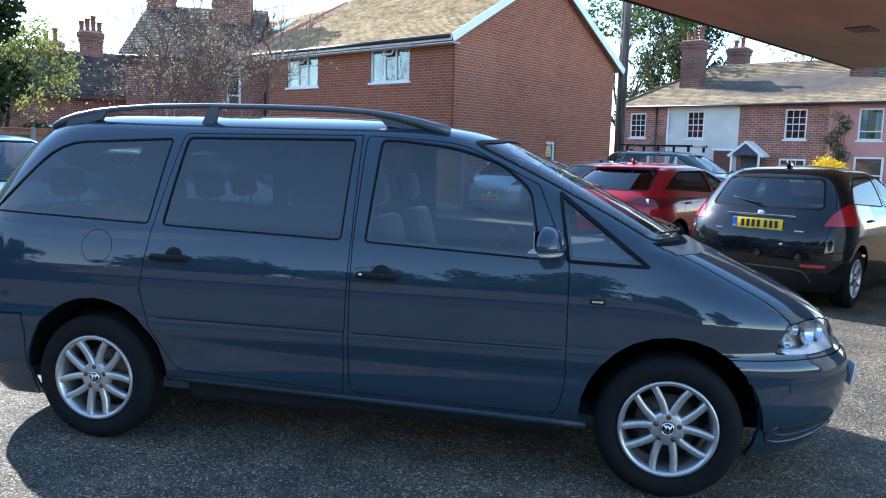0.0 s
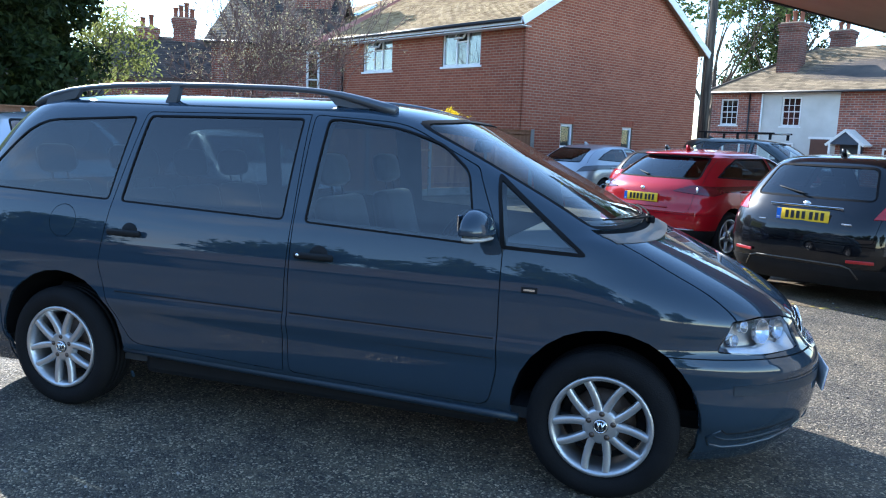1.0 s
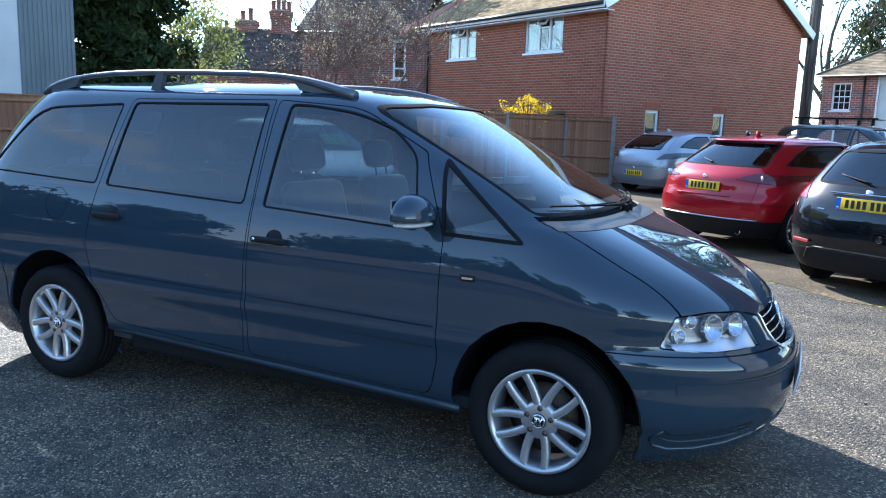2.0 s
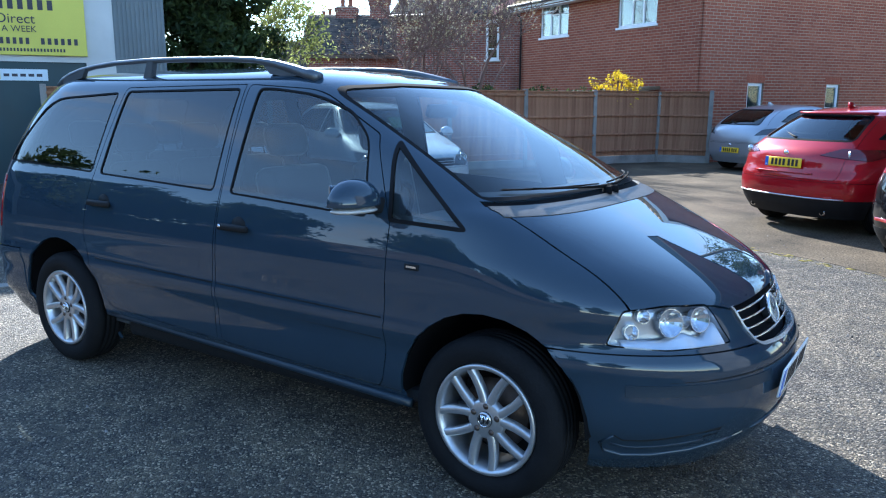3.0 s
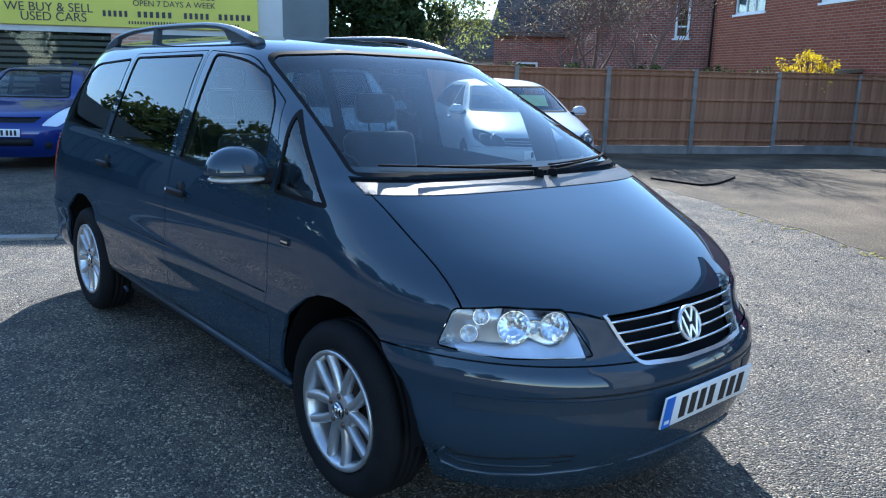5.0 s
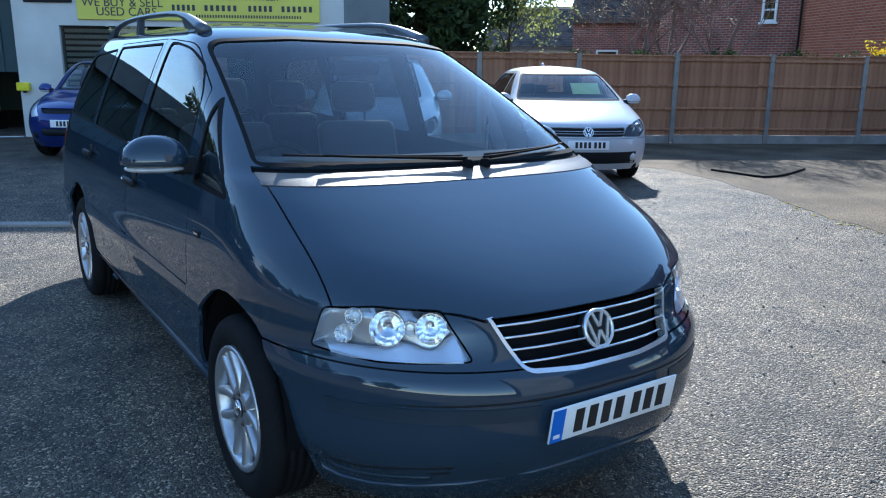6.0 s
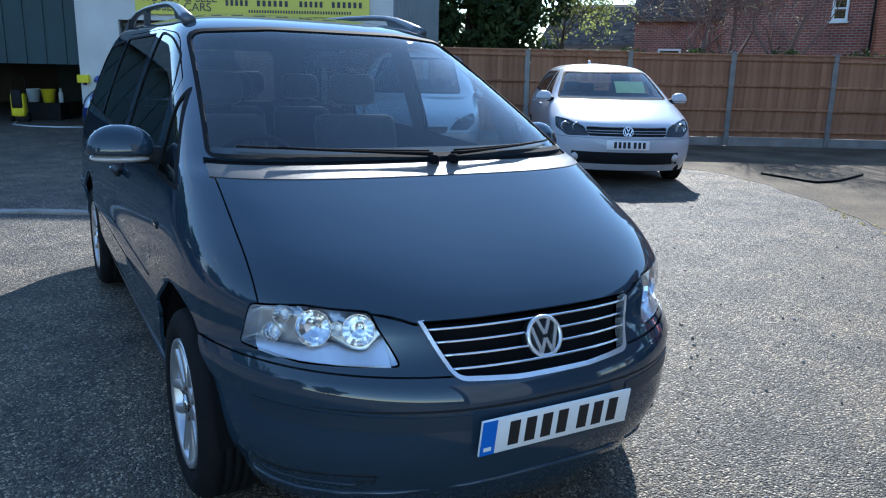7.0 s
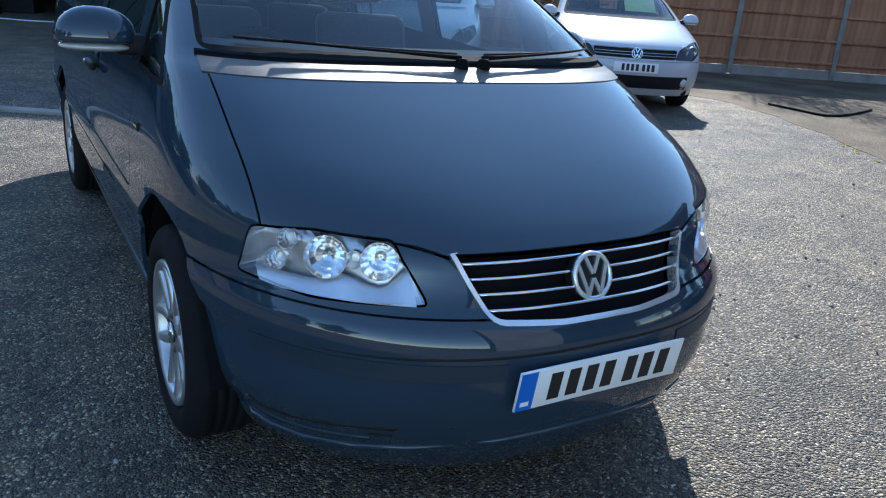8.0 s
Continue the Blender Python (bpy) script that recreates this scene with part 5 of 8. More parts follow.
def chimney(parent, m, w, d, h, pots, material):
    c = new("chimney")
    c.parent = parent
    c.matrix_local = m
    b = bmesh.new()
    box(b, -w / 2, w / 2, -d / 2, d / 2, -1.2, h - 0.35)
    box(b, -w / 2 - 0.04, w / 2 + 0.04, -d / 2 - 0.04, d / 2 + 0.04, h - 0.35, h - 0.18)
    box(b, -w / 2 - 0.08, w / 2 + 0.08, -d / 2 - 0.08, d / 2 + 0.08, h - 0.18, h - 0.02)
    part("chimney_shaft", b, material, c)
    part("flaunching", new_box(-w / 2, w / 2, -d / 2, d / 2, h - 0.02, h + 0.05, bevel=0.02), M["mortar"], c)
    for k in range(pots):
        x = (k - (pots - 1) / 2) * min(0.34, w / pots)
        hh = 0.42 + 0.12 * ((k * 7) % 3)
        bm = lathe([(0.11, 0), (0.115, 0.06), (0.09, 0.1), (0.1, hh - 0.06), (0.125, hh - 0.04), (0.125, hh), (0.09, hh), (0.085, 0.1)], 14)
        o = mesh_ob("chimney_pot", bm, M["terracotta"], c, "", True)
        o.matrix_local = pose(x, 0, h + 0.03, 90, 0, 0)
    return c


def brick_pattern(name, a, b, mortar, size=0.225):
    """Brickwork too far off for single bricks: a bond by the Brick texture, with relief."""
    m = bpy.data.materials.new(name)
    m.use_nodes = True
    n, l = m.node_tree.nodes, m.node_tree.links
    p = n["Principled BSDF"]
    p.inputs["Roughness"].default_value = 0.88
    tc, mp, br = n.new("ShaderNodeTexCoord"), n.new("ShaderNodeMapping"), n.new("ShaderNodeTexBrick")
    mp.inputs["Rotation"].default_value = (radians(90), 0, 0)
    sx, cx = n.new("ShaderNodeSeparateXYZ"), n.new("ShaderNodeCombineXYZ")
    ad = n.new("ShaderNodeMath")
    l.new(tc.outputs["Object"], sx.inputs[0])
    l.new(sx.outputs["X"], ad.inputs[0]), l.new(sx.outputs["Y"], ad.inputs[1])
    l.new(ad.outputs[0], cx.inputs["X"]), l.new(sx.outputs["Z"], cx.inputs["Y"])
    l.new(cx.outputs[0], br.inputs["Vector"])
    br.inputs["Color1"].default_value, br.inputs["Color2"].default_value, br.inputs["Mortar"].default_value = (*a, 1), (*b, 1), (*mortar, 1)
    br.inputs["Scale"].default_value, br.inputs["Brick Width"].default_value, br.inputs["Row Height"].default_value, br.inputs["Mortar Size"].default_value = 1.0, size, size / 3, size * 0.04
    nz = n.new("ShaderNodeTexNoise")
    nz.inputs["Scale"].default_value, nz.inputs["Detail"].default_value = 1.3, 6.0
    l.new(tc.outputs["Object"], nz.inputs["Vector"])
    mr = n.new("ShaderNodeMapRange")
    mr.inputs["From Min"].default_value, mr.inputs["From Max"].default_value, mr.inputs["To Min"].default_value, mr.inputs["To Max"].default_value = 0.3, 0.7, 0.7, 1.3
    l.new(nz.outputs["Fac"], mr.inputs["Value"])
    v = n.new("ShaderNodeVectorMath")
    v.operation = "SCALE"
    l.new(br.outputs["Color"], v.inputs[0]), l.new(mr.outputs["Result"], v.inputs["Scale"]), l.new(v.outputs["Vector"], p.inputs["Base Color"])
    bp = n.new("ShaderNodeBump")
    bp.inputs["Strength"].default_value, bp.inputs["Distance"].default_value, bp.invert = 0.5, 0.006, True
    l.new(br.outputs["Fac"], bp.inputs["Height"]), l.new(bp.outputs["Normal"], p.inputs["Normal"])
    return m


M["old_brick"] = brick_pattern("old_red_brick", (0.26, 0.075, 0.045), (0.17, 0.05, 0.035), (0.30, 0.25, 0.21))
M["far_brick"] = brick_pattern("weathered_red_brick", (0.33, 0.10, 0.06), (0.17, 0.055, 0.045), (0.34, 0.28, 0.23), 0.3)


def brick_house():
    """The red brick house: its front along u, its gable along v, the near corner at the yard's origin."""
    h = thing("brick_house", "two-storey red brick house with white windows and a brown tiled roof", "house", m=FRAME)
    W, D, E, R = 8.2, 8.58, 4.66, 2.38
    up = [(W - 7.01, W - 5.49, 3.43, 4.42), (W - 3.17, W - 1.61, 3.45, 4.46)]
    low = [(1.64, 2.2, 1.27, 1.95), (4.54, 5.08, 1.26, 1.94)]
    brick_wall(h, W, E, pose(-W, 0, 0), up, name="front_wall")
    gable = brick_wall(h, D, E, pose(0, 0, 0, 0, 0, 90), low, R, (0.1, 2.0, 2.02, 4.7), name="gable_wall")
    part("rear_wall", new_box(-W, -0.05, D - 0.2, D, 0, E), M["brick_soldier"], h)
    part("party_wall", new_box(-W, -W + 0.2, 0.25, D - 0.25, 0, E), M["brick_soldier"], h)
    for x0, x1, z0, z1 in up:
        window(h, pose(x0 - W, 0.02, z0), x1 - x0, z1 - z0, "casement")
    for y0, y1, z0, z1 in low:
        window(gable, pose(y0, 0.03, z0), y1 - y0, z1 - z0, "single")
        for k in range(8):
            x = y0 - 0.05 + k * 0.0815
            part("soldier_brick", new_box(x, x + 0.07, -0.004, 0.02, z1 + 0.01, z1 + 0.215, bevel=0.003), M["brick"], gable)
    slope = math.degrees(math.atan2(R, D / 2))
    run = (D / 2 + 0.35) / math.cos(radians(slope))
    ez = E - 0.35 * math.tan(radians(slope)) + 0.06
    roof = new("roof")
    roof.parent = h
    part("roof_deck", prism([(-0.35, ez), (D / 2, E + R + 0.06), (D + 0.35, ez), (D + 0.35, ez - 0.1), (D / 2, E + R - 0.06), (-0.35, ez - 0.1)], W + 0.3, "x", -W - 0.1), M["mortar"], roof)
    roof_slope(roof, pose(-W - 0.1, -0.38, ez - 0.01, slope, 0, 0), W + 0.32, run, M["tile"])
    roof_slope(roof, pose(0.22, D + 0.38, ez - 0.01, slope, 0, 180), W + 0.32, run, M["tile"])
    for k in range(28):
        o = part("ridge_tile", tube([(0, 0, 0), (0.3, 0, 0)], 0.11, 10), M["tile"], roof, "", True)
        o.matrix_local = pose(-W - 0.1 + k * 0.302, D / 2, E + R + 0.05)
    # boards and gutters
    part("fascia", new_box(-W - 0.1, 0.2, -0.39, -0.36, ez - 0.15, ez - 0.01), M["upvc"], h, "white fascia board")
    part("gutter", tube([(-W - 0.1, -0.44, ez - 0.05), (0.2, -0.44, ez - 0.05)], 0.05, 10), M["gutter"], h, "black gutter", True)
    part("soffit", new_box(-W - 0.1, 0.2, -0.36, 0.0, ez - 0.2, ez - 0.18), M["upvc"], h)
    for s, y0 in ((1, -0.38), (-1, D + 0.38)):
        b = new_box(0.2, 0.23, 0, run + 0.02, -0.2, 0.02, bevel=0.004)
        o = part("bargeboard", b, M["upvc"], h, "white bargeboard")
        o.matrix_local = pose(0, y0, ez, slope, 0, 0) if s > 0 else Matrix.Translation((0, y0, ez)) @ Matrix.Diagonal((1, -1, 1, 1)) @ pose(0, 0, 0, slope, 0, 0)
    part("downpipe", tube([(-W + 0.15, -0.44, ez - 0.08), (-W + 0.15, -0.2, ez - 0.3), (-W + 0.15, -0.07, ez - 0.4), (-W + 0.15, -0.07, 0.1)], 0.035, 8), M["gutter"], h, "black downpipe", True)
    return h


brick_house()


def fence():
    f = thing("fence", "closeboard timber fence with concrete posts and gravel boards", "fence", kind="structure", m=FRAME)
    post = board = rail = gravel = None
    rs = random.Random(3)
    ends = [-0.63 - 1.93 * k for k in range(8)] 
    spans = [(ends[k + 1], ends[k]) for k in range(7)] + [(-0.63, 0.60)]
    u = -0.66
    turned = pose(u, -0.63, 0, 0, 0, -47.6) @ pose(-u, 0.63, 0)      # the last panel swings out past the house corner
    for v in [0.60] + ends:
        if post is None:
            b = prism([(-0.05, -0.05), (0.05, -0.05), (0.05, 0.05), (-0.05, 0.05)], 1.74, "z", 0)
            bmesh.ops.bevel(b, geom=list(b.edges), offset=0.008, segments=1, affect="EDGES")
            post = part("post", b, M["concrete"], f)
            o = post
        else:
            o = new("post", post.data)
            o.parent = f
        o.matrix_local = (turned if v > 0 else Matrix()) @ pose(u + rs.uniform(-0.006, 0.006), v, rs.uniform(-0.01, 0.02), rs.uniform(-0.6, 0.6), rs.uniform(-0.5, 0.5), 0)
    for v0, v1 in spans:
        n = 17 if v1 - v0 > 1.8 else 11
        sw = turned if v1 > 0 else Matrix()
        w = (v1 - v0 - 0.1) / n
        dz = rs.uniform(-0.015, 0.015)
        for k in range(n):
            b = v0 + 0.05 + k * w
            if board is None:
                board = part("board", prism([(0, -0.006), (0.118, -0.012), (0.118, 0.0), (0, 0.0)], 1.52, "z", 0), M["wood"], f)
                o = board
            else:
                o = new("board", board.data)
                o.parent = f
            o.matrix_local = sw @ pose(u + 0.012, b, 0.18 + dz + rs.uniform(-0.004, 0.004), 0, rs.uniform(-0.3, 0.3), 90)
        for z in (0.28, 0.68, 1.12, 1.60):
            b = new_box(u + 0.025, u + 0.062, v0 + 0.04, v1 - 0.04, z + dz, z + dz + 0.04, bevel=0.004)
            part("rail", b, M["wood"], f).matrix_local = sw
        part("cap", new_box(u - 0.01, u + 0.055, v0 + 0.03, v1 - 0.03, 1.70 + dz, 1.725 + dz, bevel=0.004), M["wood"], f).matrix_local = sw
        part("gravel_board", new_box(u - 0.02, u + 0.03, v0 + 0.04, v1 - 0.04, -0.02, 0.175 + dz, bevel=0.006), M["concrete"], f).matrix_local = sw
    return f


fence()


# ---- the old house beside it ----
def old_house():
    m = pose(-9.1, 20.9, 0, 0, 0, 15)
    h = thing("old_brick_house", "old red brick house with tiled roofs, the unlit one coloured darker, and a tall chimney", "house", m=m)
    part("front_wall", new_box(-5.3, 3.0, 0, 0.3, 0, 4.5), M["old_brick"], h)
    part("side_wall", new_box(-5.3, -5.0, 0.3, 7.0, 0, 4.5), M["old_brick"], h)
    gb = prism([(-1.55, 4.5), (2.6, 6.75), (6.0, 4.5)], 0.3, "y", 0.0)
    wing = new("cross_wing")
    wing.parent = h
    wing.matrix_local = pose(-1.55, 0, 0, 0, 0, 36) @ pose(1.55, 0, 0)
    part("gable", gb, M["old_brick"], wing)
    part("wing_wall", new_box(-1.55, 6.0, 0.0, 0.3, 0, 4.5), M["old_brick"], wing)
    part("wing_side", new_box(-1.55, -1.25, 0.3, 7.0, 0, 4.5), M["old_brick"], wing)
    # the lit slope of the cross wing, given the paler tile
    sl = math.degrees(math.atan2(2.2, 4.1))
    ang = pose(-1.75, -0.15, 4.42) @ Matrix(((0, math.cos(radians(sl)), -math.sin(radians(sl)), 0), (-1, 0, 0, 0), (0, math.sin(radians(sl)), math.cos(radians(sl)), 0), (0, 0, 0, 1))) @ pose(-7, 0, 0)
    roof_slope(wing, ang, 7.0, 5.0, M["tile"], 0.2, 0.13)
    part("roof_deck", prism([(-1.75, 4.42), (2.6, 6.78), (6.0, 4.5), (6.0, 4.3), (2.6, 6.6), (-1.75, 4.25)], 7.0, "y", -0.14), M["mortar"], wing)
    part("bargeboard", prism([(-1.85, 4.28), (2.6, 6.70), (2.6, 6.92), (-1.85, 4.50)], 0.05, "y", -0.22), M["render_pink"], wing, "faded bargeboard")
    # the main roof, its gable to the far end; its shade is in the dark tile colour
    rise = math.degrees(math.atan2(2.1, 3.4))
    roof_slope(h, pose(-5.5, -0.2, 4.42, rise, 0, 0), 4.2, 4.2, M["dark_tile"], 0.2, 0.13)
    part("main_roof", prism([(-0.2, 4.40), (3.4, 6.62), (7.2, 4.4), (7.2, 4.2), (3.4, 6.4), (-0.2, 4.2)], 4.4, "x", -5.5), M["dark_tile"], h)
    part("end_gable", prism([(0, 4.5), (3.4, 6.5), (6.9, 4.5)], 0.3, "x", -5.3), M["old_brick"], h)
    chimney(h, pose(-2.25, 2.6, 6.0), 1.35, 0.8, 2.4, 4, M["old_brick"])
    chimney(h, pose(-5.0, 3.4, 6.2), 0.9, 0.6, 1.0, 2, M["old_brick"])
    part("skylight", new_box(0.0, 0.7, 0.0, 0.9, 0.05, 0.12, bevel=0.01), M["pane"], wing, "roof window").matrix_local = ang @ pose(4.6, 2.9, 0)
    window(h, pose(-1.98, -0.06, 2.86), 0.46, 1.3, "two_light", frame=M["white_wood"])
    part("lintel", new_box(-2.1, -1.42, -0.05, 0.05, 4.16, 4.45, bevel=0.01), M["white_wood"], h, "pale stone lintel")
    part("gutter", tube([(-5.5, -0.25, 4.38), (-1.6, -0.25, 4.38)], 0.05, 8), M["gutter"], h, "", True)
    return h


def far_house(u, v, w, d, eave, ridge, turn, stacks, label, material, roof):
    h = thing("distant_house", label, "house", "houses beyond the fence", m=at_uv(u, v, 0, turn))
    b = prism([(0, 0), (d, 0), (d, eave), (d / 2, ridge), (0, eave)], w, "x", -w / 2)
    part("wall", b, material, h)
    sl = math.degrees(math.atan2(ridge - eave, d / 2))
    run = (d / 2 + 0.3) / math.cos(radians(sl))
    ez = eave - 0.3 * math.tan(radians(sl)) + 0.05
    roof_slope(h, pose(-w / 2 - 0.2, -0.3, ez, sl, 0, 0), w + 0.4, run, roof, 0.25, 0.16)
    part("roof", prism([(-0.3, ez), (d / 2, ridge + 0.06), (d + 0.3, ez), (d + 0.3, ez - 0.15), (d / 2, ridge - 0.1), (-0.3, ez - 0.15)], w + 0.4, "x", -w / 2 - 0.2), roof, h)
    for x, hh, n in stacks:
        chimney(h, pose(x, d / 2, ridge - 0.2), 0.9, 0.6, hh, n, M["old_brick"])
    for x in np.arange(-w / 2 + 1.0, w / 2 - 1.2, 2.6):
        for z in (0.9, 3.2):
            if z + 1.3 < eave:
                window(h, pose(float(x), -0.06, z), 0.9, 1.25, "two_light", frame=M["white_wood"])
    return h


old_house()
far_house(-17.5, -2.2, 4.6, 5.0, 3.5, 5.2, 66, ((-0.75, 0.55, 2), (0.75, 1.05, 4)), "small dark house with two chimneys seen in haze", M["old_brick"], M["dark_tile"])
far_house(-26.0, -3.0, 9.0, 6.0, 2.6, 4.6, 62, ((1.5, 1.4, 2),), "low house with a dark slate roof", M["render_white"], M["dark_tile"])


# ---- the terrace of cottages ----
def terrace():
    V0, E, RV, RZ = 19.9, 4.12, 3.5, 6.2
    m = at_uv(0, V0)
    t = thing("cottage_terrace", "row of old brick and rendered cottages under a tan roof", "house", m=m)
    bays = ((-5.6, -3.16, M["far_brick"], "brick_cottage"), (-3.16, 0.31, M["render_white"], "white_cottage"), (0.31, 4.1, M["far_brick"], "brick_cottage"), (4.1, 9.5, M["render_pink"], "pink_cottage"))
    wins = ((-5.15, -4.27, 2.5, 3.73, "sash"), (-2.2, -1.32, 2.48, 3.79, "sash"), (2.29, 3.22, 2.49, 3.82, "sash"), (5.22, 6.16, 2.48, 3.8, "two_light"))
    low = ((-4.9, -4.0, 0.75, 1.75, "two_light"), (-2.6, -1.5, 0.75, 1.75, "two_light"), (2.2, 3.3, 0.7, 1.65, "sash"), (5.2, 6.3, 0.75, 1.8, "two_light"))
    for (x0, x1, mt, nm), wn, lw in zip(bays, wins, low):
        b = bmesh.new()
        xs, zs = [x0, wn[0], wn[1], x1], [0, wn[2], wn[3], E]
        for i in range(3):
            for j in range(3):
                if (i, j) != (1, 1):
                    box(b, xs[i], xs[i + 1], 0, 0.3, zs[j], zs[j + 1])
        bmesh.ops.remove_doubles(b, verts=b.verts, dist=0.0005)
        w = part(nm, b, mt, t)
        for q in (wn, lw):
            window(w, pose(q[0], 0.04 if q is wn else -0.07, q[2]), q[1] - q[0], q[3] - q[2], q[4], frame=M["white_wood"])
    part("end_wall", prism([(0.3, 0), (2 * RV, 0), (2 * RV, E), (0.3, E)], 0.3, "x", -5.6), M["far_brick"], t)
    part("far_end_wall", prism([(0.3, 0), (2 * RV, 0), (2 * RV, E), (RV, RZ), (0.3, E + 0.1)], 0.3, "x", 9.2), M["far_brick"], t)
    sl = math.degrees(math.atan2(RZ - E, RV))
    run = (RV + 0.3) / math.cos(radians(sl))
    ez = E - 0.3 * math.tan(radians(sl)) + 0.1
    roof_slope(t, pose(-5.8, -0.3, ez, sl, 0, 0), 15.5, run, M["slate"], 0.26, 0.15, sag=0.06, hip=3.5)
    dk = bmesh.new()
    q = [dk.verts.new(c) for c in ((-5.8, -0.3, ez), (9.7, -0.3, ez), (9.7, RV, RZ + 0.06), (9.7, 2 * RV + 0.3, ez), (-5.8, 2 * RV + 0.3, ez), (-2.3, RV, RZ + 0.06))]
    for f in ((0, 1, 2, 5), (5, 2, 3, 4), (0, 5, 4), (1, 3, 2), (0, 4, 3, 1)):
        dk.faces.new([q[k] for k in f])
    part("roof_deck", dk, M["dark_tile"], t, "hipped roof")
    part("hip_tiles", tube([(-5.8, -0.3, ez + 0.03), (-2.3, RV, RZ + 0.09)], 0.07, 8), M["dark_tile"], t, "", True)
    part("gutter", tube([(-5.8, -0.36, ez - 0.04), (9.6, -0.36, ez - 0.04)], 0.05, 8), M["gutter"], t, "", True)
    for x, y, w, hh, n, z in ((-2.75, 1.7, 1.0, 2.25, 3, 5.0), (-1.85, 5.2, 0.95, 2.25, 2, 5.0), (4.75, 2.2, 0.9, 1.7, 3, 5.3)):
        chimney(t, pose(x, y, z), w, 0.75, hh, n, M["dark_brick"])
    # downpipes, doors and a small porch
    for x in (-3.7, -3.1):
        part("downpipe", tube([(x, -0.05, E), (x, -0.05, 0.1)], 0.04, 8), M["gutter"] if x < -3.5 else M["white_wood"], t, "", True)
    dr = part("door", new_box(-0.75, 0.1, -0.06, 0.02, 0.0, 1.95, bevel=0.01), M["door_brown"], t, "brown panelled door")
    part("door_frame", new_box(-0.85, 0.2, -0.04, 0.0, 1.95, 2.05), M["white_wood"], t)
    porch = new("porch")
    porch.parent = t
    porch.matrix_local = pose(1.0, -0.9, 0)
    part("porch_door", new_box(-0.45, 0.45, 0.8, 0.86, 0, 1.9), M["door_blue"], porch)
    part("porch_gable", prism([(-0.7, 1.75), (0, 2.35), (0.7, 1.75)], 0.85, "y", 0.03), M["door_blue"], porch)
    for s in (-1, 1):
        o = part("porch_board", new_box(-0.02, 0.98, -0.02, 0.9, -0.05, 0.05), M["white_wood"], porch)
        o.matrix_local = pose(-0.75 * s, 0, 1.72, 0, -40 if s > 0 else 40, 0) if s > 0 else pose(0.75, 0.88, 1.72, 0, 0, 180) @ pose(0, 0, 0, 0, -40, 0)
        part("porch_post", new_box(s * 0.6 - 0.04, s * 0.6 + 0.04, 0.0, 0.08, 0, 1.78), M["white_wood"], porch)
    return t


# terrace chimneys: a darker brick than the cottage walls
M["dark_brick"] = brick_pattern("dark_brick", (0.15, 0.05, 0.035), (0.09, 0.035, 0.028), (0.16, 0.13, 0.11), 0.3)
M["door_brown"] = mat("brown_door", (0.10, 0.045, 0.03), 0.5, var=0.1, scale=4)
M["door_blue"] = mat("slate_blue_paint", (0.05, 0.065, 0.09), 0.6, var=0.1, scale=4)
terrace()


# ---- the sign building and workshop ----
M["sign_yellow"] = mat("sign_yellow", (0.62, 0.55, 0.085), 0.55, var=0.05, scale=2, fine=0.03, fscale=50)
M["sign_ink"] = mat("sign_ink", (0.045, 0.04, 0.05), 0.6)
M["cladding"] = mat("grey_cladding", (0.13, 0.15, 0.16), 0.5, 0.2, var=0.15, scale=2)
M["salmon"] = brick_pattern("salmon_brick", (0.50, 0.26, 0.17), (0.40, 0.20, 0.13), (0.42, 0.36, 0.30))
M["shop_glass"] = glass("shop_glass", (0.70, 0.74, 0.74), ior=1.35)
M["blind"] = mat("beige_blind", (0.34, 0.30, 0.25), 0.8, var=0.08, scale=3)
M["washer"] = mat("yellow_plastic", (0.70, 0.60, 0.02), 0.45, var=0.08, scale=8)
M["white_plastic"] = mat("white_plastic", (0.6, 0.66, 0.7), 0.5, var=0.1, scale=6)
M["teal"] = mat("dark_green_steel", (0.03, 0.055, 0.06), 0.6, var=0.25, scale=1.2, rvar=0.1)


def lettering(parent, text, size, x, z, material):
    c = bpy.data.curves.new("sign_text", "FONT")
    c.body, c.size, c.extrude, c.align_x = text, size, 0.004, "LEFT"
    c.materials.append(material)
    o = new("sign_text", c)
    o.parent = parent
    o.matrix_local = pose(x, -0.006, z, 90, 0, 0)
    return o


